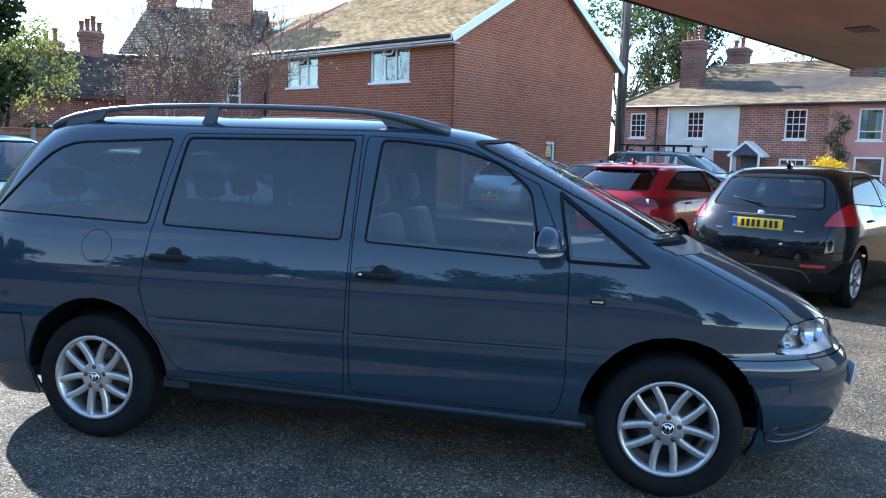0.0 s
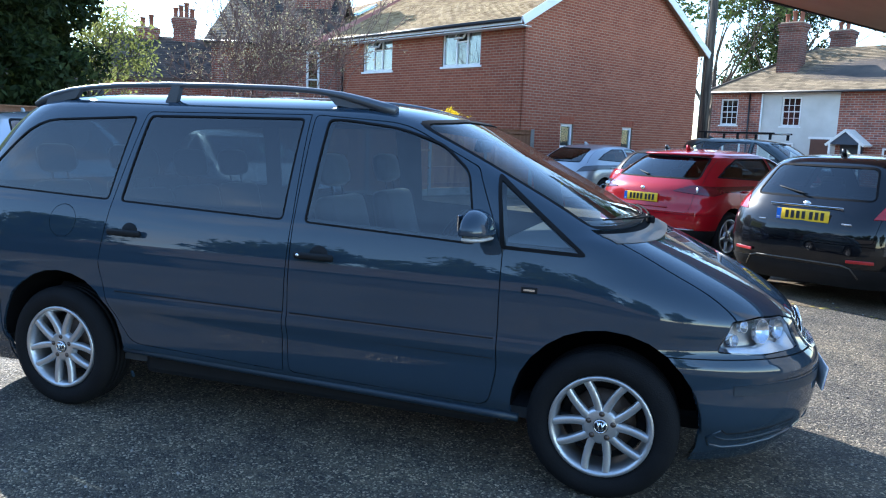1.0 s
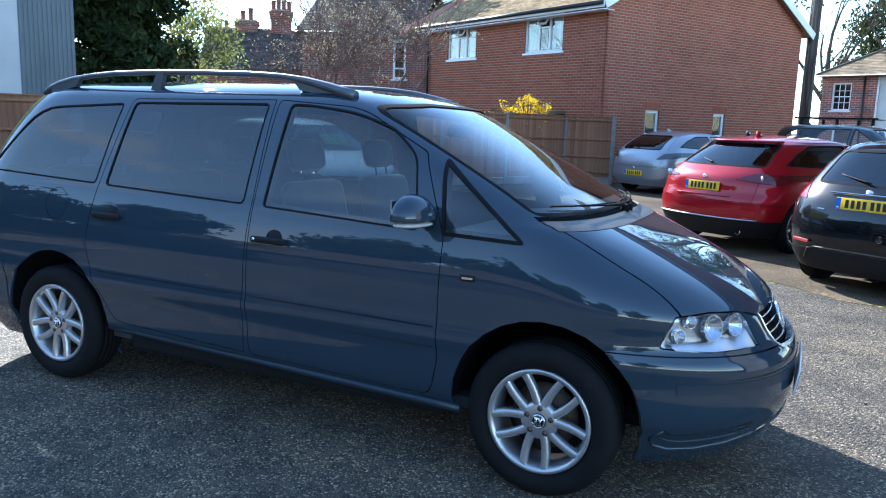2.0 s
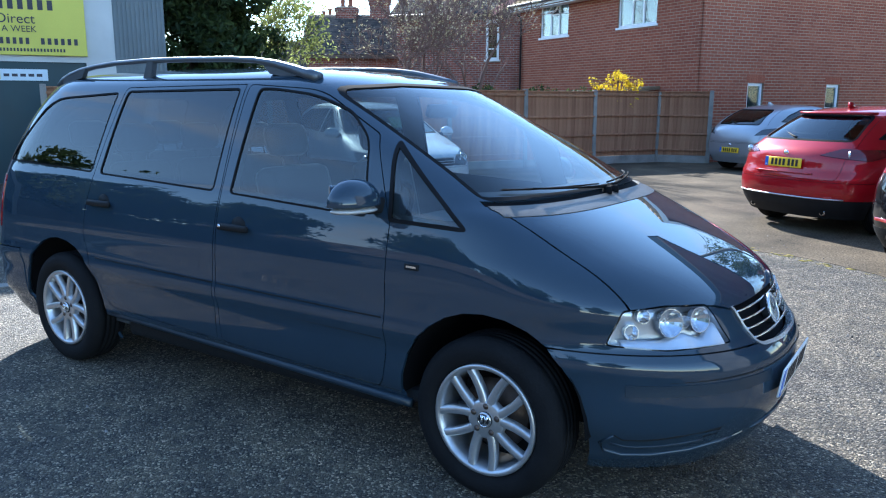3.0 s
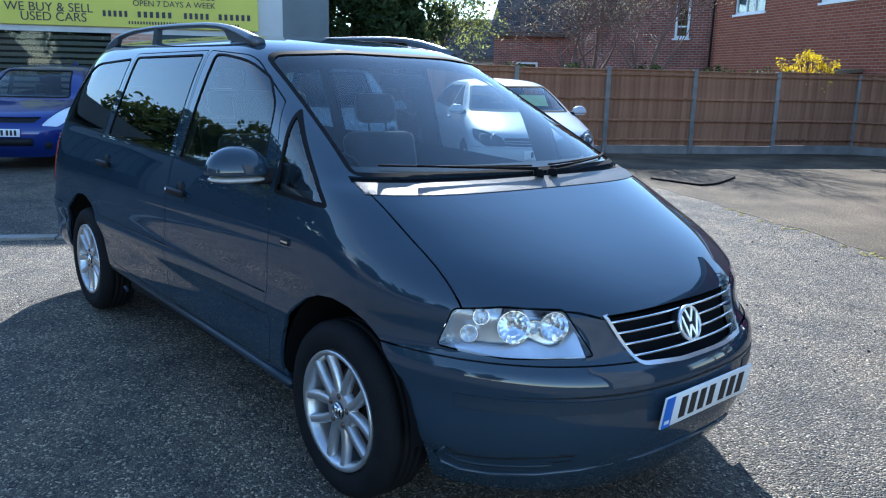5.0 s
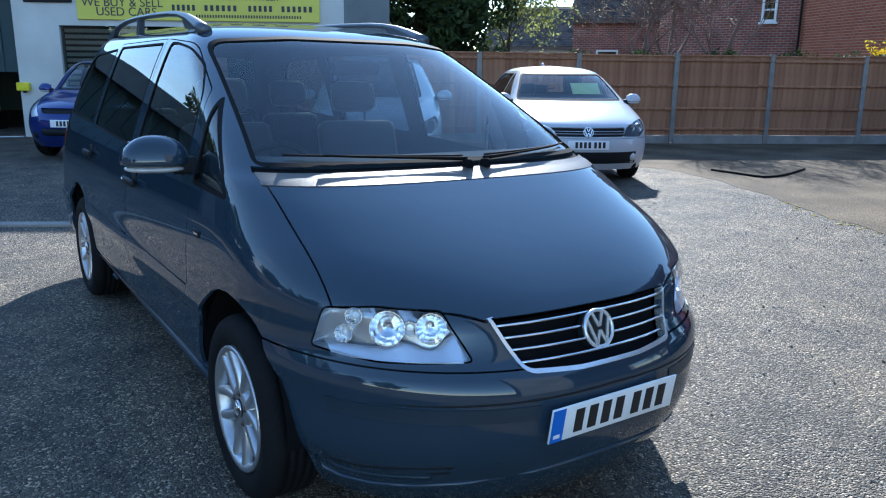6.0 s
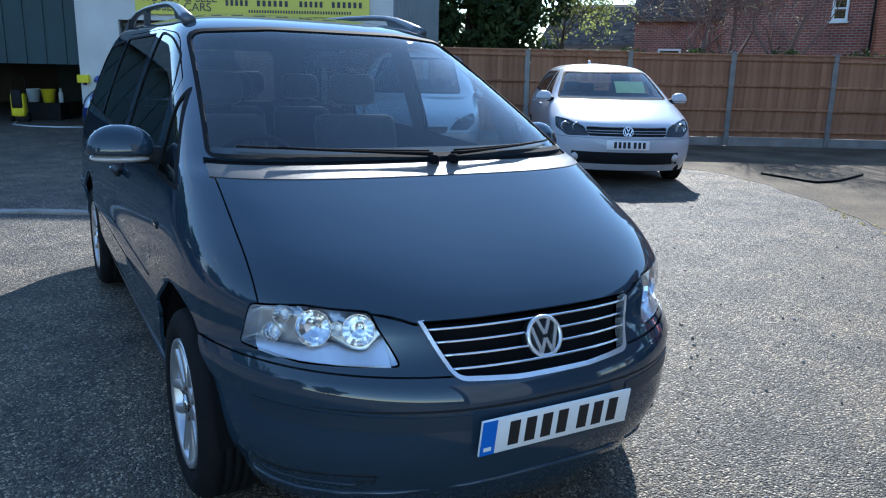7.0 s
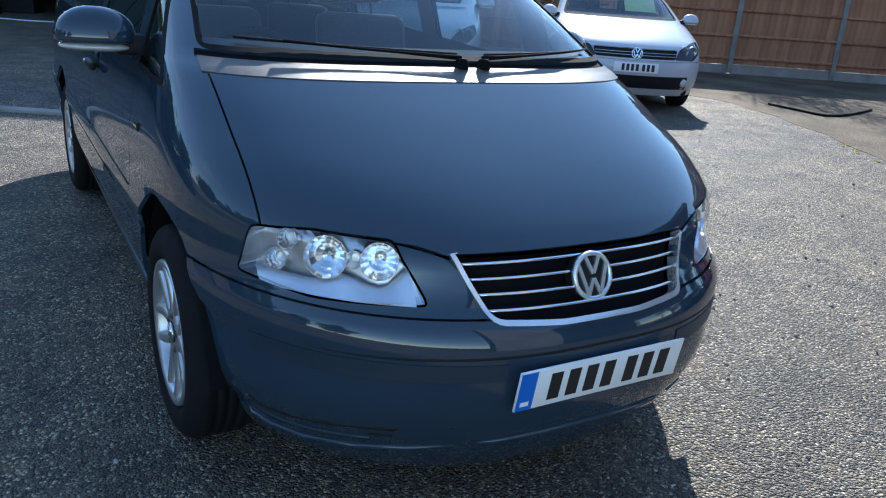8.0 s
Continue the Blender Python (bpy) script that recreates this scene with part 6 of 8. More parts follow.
def sign_building():
    # its face towards +u; local x runs along the wall towards -v, so that the writing reads from the yard
    m = FRAME @ pose(-1.57, -12.9, 0, 0, 0, 90) @ pose(0, 0, 0)
    b = thing("sign_building", "white rendered workshop with a dark open bay", "building", m=m)
    H = 5.75
    HL = 3.75                          # the workshop's lower parapet
    X1 = -17.0                         # far end of the front, to the left as seen
    G0, G1, GH = -15.2, -6.35, 3.1     # the open bay
    part("front_wall", new_box(G1, -5.5, 0, 0.25, 0, H), M["render_white"], b)
    part("wall_over_window", new_box(-5.5, -0.5, 0, 0.25, 2.15, H), M["render_white"], b)
    part("wall_under_window", new_box(-5.5, -3.2, 0, 0.25, 0, 0.75), M["salmon"], b)
    part("brick_pier", new_box(-3.2, -2.33, -0.02, 0.25, 0.0, 2.15), M["salmon"], b, "salmon brick pier")
    part("steel_door", new_box(-2.33, -0.5, 0.03, 0.12, 0.0, 2.15, bevel=0.008), M["teal"], b, "dark grey steel door")
    part("end_strip", new_box(-0.5, 0.0, 0, 0.25, 0, H), M["render_white"], b)
    part("wall_over_bay", new_box(X1, G1, 0, 0.25, GH, HL), M["cladding"], b)
    part("end_wall", new_box(X1, G0, 0, 0.25, 0, GH), M["cladding"], b)
    for k in range(12):
        part("blind_slat", new_box(-5.45, -3.22, 0.12, 0.15, 0.78 + k * 0.113, 0.85 + k * 0.113, bevel=0.004), M["blind"], b)
    part("shop_window", new_box(-5.5, -3.2, 0.08, 0.09, 0.75, 2.15), M["shop_glass"], b)
    part("window_backing", new_box(-5.5, -3.2, 0.2, 0.24, 0.75, 2.15), M["room"], b)
    part("roof", new_box(G1, 0.0, 0.25, 9.0, H - 0.15, H), M["cladding"], b)
    part("roof", new_box(X1, G1, 0.25, 9.0, HL - 0.15, HL), M["cladding"], b)
    part("bay_back", new_box(X1, G1, 8.8, 9.0, 0, HL - 0.15), M["teal"], b)
    part("rear_wall", new_box(G1, 0, 8.8, 9.0, 0, H - 0.15), M["teal"], b)
    part("bay_side", new_box(G1, G1 + 0.2, 0.25, 8.8, 0, H - 0.15), M["teal"], b)
    part("bay_side", new_box(X1, X1 + 0.2, 0.25, 8.8, 0, HL - 0.15), M["teal"], b)
    part("end_side", new_box(-0.2, 0.0, 0.25, 8.8, 0, H - 0.15), M["render_white"], b)
    door = part("raised_door", new_box(G0, G1 - 0.05, 0.45, 0.50, 1.25, GH), M["teal"], b, "dark green steel door, half raised")
    for k in range(20):
        x = G1 - 0.5 - k * 0.42
        part("door_rib", new_box(x, x + 0.05, 0.42, 0.45, 1.25, GH), M["teal"], door)
    part("dark_panel", new_box(-6.1, -5.2, -0.05, -0.003, 2.57, 3.0, bevel=0.01), M["trim"], b, "dark panel")
    # ribbed grey panel at the corner
    col = new("ribbed_panel")
    col.parent = b
    for k in range(12):
        part("rib", new_box(0.02 + k * 0.075, 0.06 + k * 0.075, -0.02, 0.02, 0, 5.0), M["cladding"], col)
    part("rib_sheet", new_box(0.0, 0.9, 0.0, 0.06, 0, 5.0), M["cladding"], col)
    note = part("wall_notice", new_box(-2.05, -1.15, 0.012, 0.028, 1.82, 2.02, bevel=0.004), M["white_plastic"], b, "small white and yellow notice")
    part("notice_end", new_box(-2.03, -1.9, 0.009, 0.0115, 1.84, 2.0), M["sign_yellow"], note)
    for k in range(5):
        part("notice_bar", new_box(-1.85 + k * 0.13, -1.76 + k * 0.13, 0.009, 0.0115, 1.89, 1.94), M["sign_ink"], note)
    # the sign
    s = thing("yellow_sign", "large yellow sign board with dark lettering on the wall", "sign", m=m @ pose(-5.11, -0.06, 2.26))
    part("board", new_box(0, 4.64, 0, 0.05, 0, 2.35, bevel=0.01), M["sign_yellow"], s)
    ink = M["sign_ink"]
    lettering(s, "WE BUY & SELL", 0.225, 0.10, 0.25, ink)
    lettering(s, "USED CARS", 0.225, 0.36, 0.08, ink)
    lettering(s, "OPEN 7 DAYS A WEEK", 0.150, 2.34, 0.40, ink)
    lettering(s, "Dealers Direct", 0.235, 2.42, 0.545, ink)
    for x0, x1, z, h in ((1.80, 2.28, 0.19, 0.11), (2.42, 3.08, 0.19, 0.11), (3.26, 3.76, 0.19, 0.11), (3.90, 4.54, 0.19, 0.11), (2.25, 4.3, 0.065, 0.055), (0.6, 2.2, 0.74, 0.17), (2.5, 4.2, 0.78, 0.17), (0.4, 4.3, 1.3, 0.5)):
        n = max(4, round((x1 - x0) / (h * 0.95)))
        w = (x1 - x0) / n
        for k in range(n):
            part("letter_bar", new_box(x0 + k * w, x0 + k * w + w * 0.55, -0.006, 0.0, z, z + h), ink, s)
    return m


SB = sign_building()


def pressure_washer(m):
    p = thing("pressure_washer", "yellow pressure washer with black wheels on the workshop floor", "washer", m=m)
    part("body", new_box(-0.14, 0.14, -0.13, 0.13, 0.12, 0.62, bevel=0.05), M["washer"], p, "", True)
    part("motor_cover", new_box(-0.11, 0.11, -0.16, 0.0, 0.3, 0.7, bevel=0.04), M["trim"], p, "", True)
    part("handle", tube([(-0.12, 0.1, 0.55), (-0.12, 0.12, 0.92), (0, 0.13, 0.97), (0.12, 0.12, 0.92), (0.12, 0.1, 0.55)], 0.015, 8), M["trim"], p, "", True)
    for s in (-1, 1):
        w = mesh_ob("wheel", lathe([(0.03, -0.02), (0.09, -0.025), (0.1, 0), (0.09, 0.025), (0.03, 0.02)], 20), M["trim"], p, "", True)
        w.matrix_local = pose(s * 0.17, 0.02, 0.1, 0, 0, 90)
    return p


def bucket(m, material, label):
    b = mesh_ob("bucket", lathe([(0.0, 0.0), (0.11, 0.0), (0.15, 0.28), (0.158, 0.285), (0.158, 0.3), (0.14, 0.3), (0.1, 0.02), (0.0, 0.02)], 24), material, None, "", True)
    b.matrix_world = m @ pose(0, 0, 0, 90, 0, 0)
    return tagged(b, label, "bucket")


pressure_washer(SB @ pose(-8.2, 0.95, 0, 0, 0, 10))
bucket(SB @ pose(-7.95, 1.75, 0.38), M["washer"], "yellow plastic bucket on a crate in the workshop")
crate = thing("storage_crate", "dark plastic crate holding bottles and rags", "crate", m=SB @ pose(-8.0, 1.85, 0))
part("crate_body", new_box(-0.5, 0.35, -0.22, 0.25, 0, 0.38, bevel=0.02), M["trim"], crate)
bucket(SB @ pose(-8.35, 1.85, 0.38), M["white_plastic"], "pale plastic tub on a crate in the workshop")
bt = mesh_ob("spray_bottle", lathe([(0.0, 0), (0.05, 0), (0.05, 0.2), (0.02, 0.26), (0.02, 0.32), (0.0, 0.32)], 14), M["white_plastic"], None, "", True)
bt.matrix_world = SB @ pose(-7.72, 1.85, 0.38, 90, 0, 0)
tagged(bt, "white spray bottle standing on a crate", "bottle")
ld = tube([SB @ Vector(p) for p in ((-8.2, 0.8, 0.02), (-7.9, 0.1, 0.02), (-7.4, -0.2, 0.02), (-6.8, -0.3, 0.02), (-6.3, -0.2, 0.02))], 0.012, 6)
tagged(mesh_ob("washer_lead", ld, M["white_plastic"], smooth=True), "pale cable of the pressure washer on the floor", "cable")
tap = thing("wall_fan_light", "small yellow-green flood light on the wall", "lamp", m=SB @ pose(-6.25, -0.08, 0.98))
part("lamp_head", new_box(-0.12, 0.12, -0.06, 0.06, -0.08, 0.08, bevel=0.02), M["washer"], tap)
part("lamp_bracket", new_box(-0.02, 0.02, 0.0, 0.09, -0.12, -0.06), M["trim"], tap)


# ---- the forecourt canopy and the showroom behind the viewer ----
M["soffit"] = wavy("beige_soffit", (0.36, 0.25, 0.18), (0.46, 0.33, 0.24), 1.5, (1, 0.2, 1), rough=0.55, low=0.3, high=0.7, bump=0.1, fine=0.04)
M["showroom"] = wavy("grey_showroom_wall", (0.15, 0.16, 0.17), (0.24, 0.25, 0.26), 0.8, rough=0.85, low=0.3, high=0.7)
M["dark_wall"] = wavy("plain_dark_wall", (0.045, 0.042, 0.04), (0.085, 0.078, 0.07), 0.8, rough=0.85, low=0.3, high=0.7)
CZ = 3.84
cn = thing("canopy", "flat beige canopy with a thin dark edge", "canopy", kind="structure", m=FRAME @ pose(7.55, -5.0, 0, 0, 0, -3.7))
part("soffit_panel", new_box(0.05, 8.2, -0.4, 10.6, CZ, CZ + 0.06), M["soffit"], cn)
part("edge_trim", new_box(0.0, 0.05, -0.4, 10.6, CZ - 0.02, CZ + 0.34), M["trim"], cn, "dark edge trim")
part("deck", new_box(0.05, 8.2, -0.4, 10.6, CZ + 0.06, CZ + 0.34), M["cladding"], cn)
part("lamp_recess", new_box(1.75, 2.15, 4.2, 4.8, CZ - 0.02, CZ + 0.01, bevel=0.006), M["door_brown"], cn, "brown light fitting")
sr = thing("showroom", "plain grey showroom wall behind the canopy", "building", kind="structure", m=FRAME)
part("wall", new_box(15.5, 15.8, -9.5, 7.0, 0, 4.4), M["showroom"], sr)
bk = thing("boundary_building", "long low dark building closing the yard", "building", kind="structure", m=pose(-6, -19, 0, 0, 0, -8))
part("wall", new_box(-16, 14, -4, 0, 0, 2.0), M["dark_wall"], bk)
part("roof", prism([(-4.2, 1.95), (-2, 3.9), (0.25, 1.95)], 30.4, "x", -16.2), M["dark_tile"], bk)

# unseen wall, added so the car's doors mirror something dark at the horizon
bw = new_box(0, 24, -0.12, 0.12, 0, 2.5)
tagged(mesh_ob("boundary_wall", bw, M["dark_wall"], smooth=False), "plain dark wall added out of view to darken the door reflections", "wall", kind="structure").matrix_world = pose(-21.6, -17.5, 0, 0, 0, 97)

# ---- pole and wires ----
tp = thing("telegraph_pole", "dark creosoted wooden telegraph pole", "pole", m=at_uv(0.1, 9.05))
part("shaft", tube([(0, 0, 0), (0.02, 0, 4), (0.05, 0, 9)], [0.17, 0.15, 0.12], 14), M["pole"], tp, "", True)
part("cable_guard", tube([(-0.12, -0.12, 0), (-0.10, -0.10, 7)], 0.025, 6), M["concrete"], tp, "grey cable guard", True)


def wire(a, b, sag, name="overhead_wire"):
    a, b = Vector(a), Vector(b)
    pts = [a.lerp(b, k / 20) - Vector((0, 0, sag * 4 * (k / 20) * (1 - k / 20))) for k in range(21)]
    return tagged(mesh_ob(name, tube(pts, 0.014, 5), M["gutter"], smooth=True), "thin dark overhead wire between buildings", "wire")


wire(at_uv(-33, 4, 6.8).translation, at_uv(-3.0, -0.3, 6.1).translation, 0.15)
wire(at_uv(0.12, 9.05, 8.4).translation, at_uv(0.2, 4.6, 6.6).translation, 0.5)

sh = thing("garden_shed", "low shed with a mossy felt roof behind the fence", "shed", m=FRAME)
part("shed_wall", new_box(-2.6, -1.5, -0.9, 0.7, 0, 1.72), M["wood"], sh)
part("shed_roof", prism([(-1.05, 1.70), (0.85, 1.86), (0.85, 1.94), (-1.05, 1.78)], 1.4, "x", -2.75), M["slate"], sh, "mossy felt roof")
for k, (v, w) in enumerate(((-0.75, 0.3), (-0.2, 0.25), (0.45, 0.2))):
    part("roof_patch", new_box(-1.62, -1.40, v, v + w, 1.83 + 0.084 * v, 1.87 + 0.084 * v, bevel=0.01), M["white_plastic"], sh)


# ---- the other cars ----
def parked_car(name, label, m, paint, front, rear, width, fdepth, rdepth, wheelbase, belt=0.98, xb=0.0, radius=0.31, rim=0.2, plate_f="white", plate_r="yellow", plate_zf=0.5, plate_zr=0.85,
               headlamp=None, tail=None, tail_proj="side", tint="glass_clear", style="five", black_low=0.0, grille=None, fpow=2.3, rpow=2.8, z0=0.2, screen=(0.62, 0.5), rear_glass=(0.56, 0.46),
               rear_z=None, mirrors=True, extra=None, tail_in=0.44, lens="lamp_red", lamp="reflector"):
    car = thing(name, label, "car", "parked cars", m=m)
    S = Shell(front, rear, width, fdepth, rdepth, fpow, rpow, z0, belt, 1.7)
    bm, ln = S.mesh(), S.mesh(0.03)
    top = S.top
    hw = wheelbase / 2
    for s in (-1, 1):
        for x in (hw, -hw):
            for b, r in ((bm, radius + 0.045), (ln, radius + 0.07)):
                bmesh.ops.delete(b, geom=clip(b, circle(x, radius + 0.01, r, 22), "side", lambda c, n: c.y * s > 0.3), context="FACES")
    zt = top - 0.105
    ws = rounded([(-screen[0], belt + 0.03), (screen[0], belt + 0.03), (screen[1], zt), (-screen[1], zt)], 0.05)
    pane(bm, ln, "windscreen", ws, "front", lambda c, n: c.x > 0.0 and n.x > 0.15, M["glass_clear"], car, 0.02)
    rz = rear_z or (belt + 0.02, zt)
    rw = rounded([(-rear_glass[0], rz[0]), (rear_glass[0], rz[0]), (rear_glass[1], rz[1]), (-rear_glass[1], rz[1])], 0.07)
    pane(bm, ln, "rear_window", rw, "front", lambda c, n: c.x < -0.5 and n.x < -0.2, M[tint], car, 0.018)

    def a_line(z):
        return S.front(z) - 0.36 + 0.1 * (z - belt)

    def d_line(z):
        return S.rear(z) + 0.34

    zs = np.linspace(belt + 0.035, zt - 0.03, 5)
    fw = [(a_line(z), z) for z in zs] + [(min(xb + 0.35, a_line(zt - 0.03) - 0.1), zt), (xb + 0.035, zt), (xb + 0.02, belt + 0.025)]
    rwn = [(xb - 0.045, belt + 0.03), (xb - 0.035, zt), (d_line(zt) + 0.25, zt - 0.01), (d_line(zt - 0.12) + 0.1, zt - 0.12), (d_line(belt + 0.1), belt + 0.09)]
    side = lambda s: (lambda c, n: c.y * s > 0.2 and abs(n.y) > 0.3)
    for s in (-1, 1):
        pane(bm, ln, "front_side_window", rounded(fw, 0.02), "side", side(s), M["glass_clear"], car, 0.014)
        pane(bm, ln, "rear_side_window", rounded(rwn, 0.04), "side", side(s), M[tint], car, 0.014)
    # lamps
    for s in (-1, 1):
        if headlamp:
            f = seam(bm, rounded([(s * y, z) for y, z in headlamp], 0.03, 3), "front", lambda c, n: c.x > 0.8 and c.y * s > 0, 0.004)
            b, nn = lift(bm, f, -0.05 if lamp != "lamp_white" else -0.015, 0.0, keep=True)
            lamp_ob = mesh_ob("headlamp", b, M[lamp], car, "clear headlamp", True, nn)
            b, nn = lift(bm, f, 0.0, 0.04)
            mesh_ob("lamp_cover", b, M["glass_lamp"], lamp_ob, "", True, nn)
            ys, zz = [p[0] for p in headlamp], [p[1] for p in headlamp]
            for k in (0.35, 0.7) if lamp != "lamp_white" else ():
                y, z = s * (min(ys) + (max(ys) - min(ys)) * k), (min(zz) + max(zz)) / 2
                o = mesh_ob("reflector_bowl", lathe([(0.01, 0.02), (0.045, 0.0), (0.05, -0.02), (0.055, -0.02), (0.055, 0.02)], 20), M["emblem"], lamp_ob, "", True)
                o.matrix_local = pose(S.front_x(y, z) - 0.06, y, z, 0, 0, 90)
        if tail:
            if tail_proj == "side":
                f = seam(bm, rounded(tail, 0.02, 3), "side", lambda c, n: c.y * s > tail_in and c.x < -0.8, 0.003)
            else:
                f = seam(bm, rounded([(s * y, z) for y, z in tail], 0.02, 3), "front", lambda c, n: c.x < -0.8 and c.y * s > 0, 0.003)
            panel(bm, "tail_lamp", f, M[lens], car, {"lamp_red": "red tail lamp", "lamp_smoke": "smoked red tail lamp"}.get(lens, "dark grey tail lamp"), 0.006)
    if grille:
        f = seam(bm, rounded(grille, 0.03, 3), "front", lambda c, n: c.x > 0.8, 0.003)
        b, nn = lift(bm, f, -0.02, 0.0)
        mesh_ob("grille", b, M["trim"], car, "black grille", True, nn)
    # bumpers and doors
    xa, xr = hw + radius + 0.02, -hw - radius - 0.02
    if black_low:
        for nm, pl, tst in (("lower_bumper", [(xr, 0.1), (xr, black_low), (-3, black_low), (-3, 0.1)], lambda c, n: c.x < -0.8),):
            panel(bm, nm, seam(bm, pl, "side", tst, 0.003), M["trim"], car, "black lower bumper", 0.006, 0.02)
    panel(bm, "rear_bumper", seam(bm, [(xr, 0.1), (xr, 0.62), (-3, 0.62), (-3, 0.1)], "side", lambda c, n: c.x < -0.8), paint, car, "", 0.004, 0.02)
    panel(bm, "front_bumper", seam(bm, [(xa, 0.1), (3, 0.1), (3, 0.60), (xa, 0.60)], "side", lambda c, n: c.x > 0.8), paint, car, "", 0.004, 0.02)
    ax = a_line(belt) - 0.02
    fd = rounded([(ax - 0.05, 0.3), (ax, 0.6), (ax + 0.02, belt)] + [(x + 0.05, z + 0.02) for x, z in fw[1:6]] + [(xb, zt + 0.03), (xb - 0.01, 0.32)], 0.03)
    rd = rounded([(xb - 0.015, 0.32), (xb - 0.005, zt + 0.03), (rwn[2][0] + 0.1, zt + 0.02), (-hw + 0.16, belt), (-hw + 0.18, 0.72), (-hw + 0.42, 0.34)], 0.03)
    for s in (-1, 1):
        for nm, pl in (("front_door", fd), ("rear_door", rd)):
            d = panel(bm, nm, seam(bm, pl, "side", side(s), 0.004), paint, car)
            x = (xb + 0.12) if nm == "front_door" else (-hw + 0.33)
            hb = mesh_ob("door_handle", new_box(-0.1, 0.08, -0.028, 0.0, -0.014, 0.014, bevel=0.008), paint, d, "", True)
            hb.matrix_local = pose(x, s * S.side_y(x, belt - 0.09), belt - 0.09, 0, 0, 0 if s < 0 else 180)
    hatch = seam(bm, rounded([(-0.66, 0.64), (0.66, 0.64), (0.70, belt), (0.54, top - 0.03), (-0.54, top - 0.03), (-0.70, belt)], 0.05), "front", lambda c, n: c.x < -0.8 and n.x < -0.25, 0.004)
    panel(bm, "tailgate", hatch, paint, car)
    finish_body(bm, "body", paint, car)
    ln.normal_update()
    mesh_ob("interior_lining", ln, M["liner"], car, "", True)
    underbody(car, S.rear(0.3) + 0.2, S.front(0.3) - 0.2, S.width(0.3) - 0.14, 0.2, 0.3)
    wy = S.width(0.5) - 0.115
    for x in (hw, -hw):
        for s in (-1, 1):
            arch_liner(car, x, s * (wy + 0.06), s * 0.45, radius + 0.05, radius)
            wheel(car, x, s * wy, s, radius, rim, 0.19, 5 if style == "five" else 7, "plain" if style != "pairs" else "pairs", turn=x * 20)
    if plate_zf:
        number_plate(car, (S.front_x(0, plate_zf) + 0.012, 0, plate_zf), 0, plate_f, -3, band=False)
    if plate_zr:
        number_plate(car, (S.rear_x(0, plate_zr) - 0.012, 0, plate_zr), 180, plate_r, -4)
    if mirrors:
        mirror_pair(car, S, a_line(belt) + 0.02, belt + 0.01, paint, 0.22)
    for y in (-0.35, 0.35):
        seat(car, 0.0, y, 0.36)
    seat(car, -0.85, 0, 0.38, 14, 1.2, 0.58)
    part("dashboard", prism([(0.5, 0.5), (0.55, belt - 0.14), (0.75, belt - 0.05), (1.05, belt - 0.03), (1.1, 0.5)], 1.3, "y", -0.65), M["liner"], car)
    # wiper at the back, aerial, badge
    zz = rz[0] + 0.035
    pts = [(S.rear_x(y, zz + 0.02 * k) - 0.02, y, zz + 0.012 * k) for k, y in enumerate(np.linspace(0.02, 0.36, 6))]
    part("rear_wiper", tube(pts, 0.008, 6), M["trim"], car, "black rear wiper", True)
    bd = mesh_ob("rear_badge", lathe([(0.0, -0.003), (0.034, -0.003), (0.038, 0.004)], 24), M["emblem"], car, "oval chrome badge", True)
    bd.matrix_local = pose(S.rear_x(0, plate_zr + 0.115) - 0.006, 0, plate_zr + 0.115, 0, 0, -90) @ Matrix.Diagonal((0.95, 1, 0.65, 1))
    fin = mesh_ob("roof_aerial", prism([(-0.06, 0), (0.09, 0), (-0.03, 0.05), (-0.055, 0.05)], 0.03, "y", -0.015), paint, car)
    fin.matrix_local = pose(S.rear(top - 0.03) + 0.12, 0, top - 0.022) @ Matrix.Diagonal((1.3, 1, 1.4, 1))
    if extra:
        extra(car, S)
    return car


def heading(x, y, deg, back=0.0):
    """The pose of a car whose point `back` metres ahead of its middle stands at (x, y)."""
    return pose(x, y, 0, 0, 0, deg) @ pose(-back, 0, 0)


FD = [(0.2, 0.5), (0.6, 0.62), (0.85, 0.6), (1.0, 0.42), (1.5, 0.36)]
RD = [(0.2, 0.4), (0.8, 0.46), (1.5, 0.42)]


def hatch_extra(car, S):
    part("tailgate_trim", new_box(S.rear_x(0, 0.96) - 0.012, S.rear_x(0, 0.96), -0.36, 0.36, 0.945, 0.965, bevel=0.004), M["chrome"], car, "chrome strip")
    for s in (-1, 1):
        b = new_box(-0.008, 0.004, -0.12, 0.12, -0.016, 0.016, bevel=0.006)
        o = part("bumper_reflector", b, M["lamp_red"], car, "red reflector")
        o.matrix_local = pose(S.rear_x(0.58, 0.47) - 0.004, s * 0.58, 0.47, 0, 0, -s * 24)
    # a grey tube stands in for the pale highlight round the bumper recess
    arc = [(-0.56, 0.30), (-0.50, 0.40), (-0.42, 0.425), (0.0, 0.43), (0.42, 0.425), (0.50, 0.40), (0.56, 0.30)]
    part("bumper_crease", tube([(S.rear_x(y, z) - 0.008, y, z) for y, z in arc], 0.007, 6), M["cowl"], car, "grey line drawn as the highlight on the bumper recess edge", True)
    part("model_mark", new_box(S.rear_x(0.42, 0.80) - 0.010, S.rear_x(0.42, 0.80), 0.37, 0.44, 0.788, 0.800, bevel=0.003), M["emblem"], car, "small chrome mark")
    part("model_mark", new_box(S.rear_x(0.42, 0.80) - 0.010, S.rear_x(0.42, 0.80), -0.47, -0.38, 0.805, 0.820, bevel=0.003), M["emblem"], car, "small chrome mark")


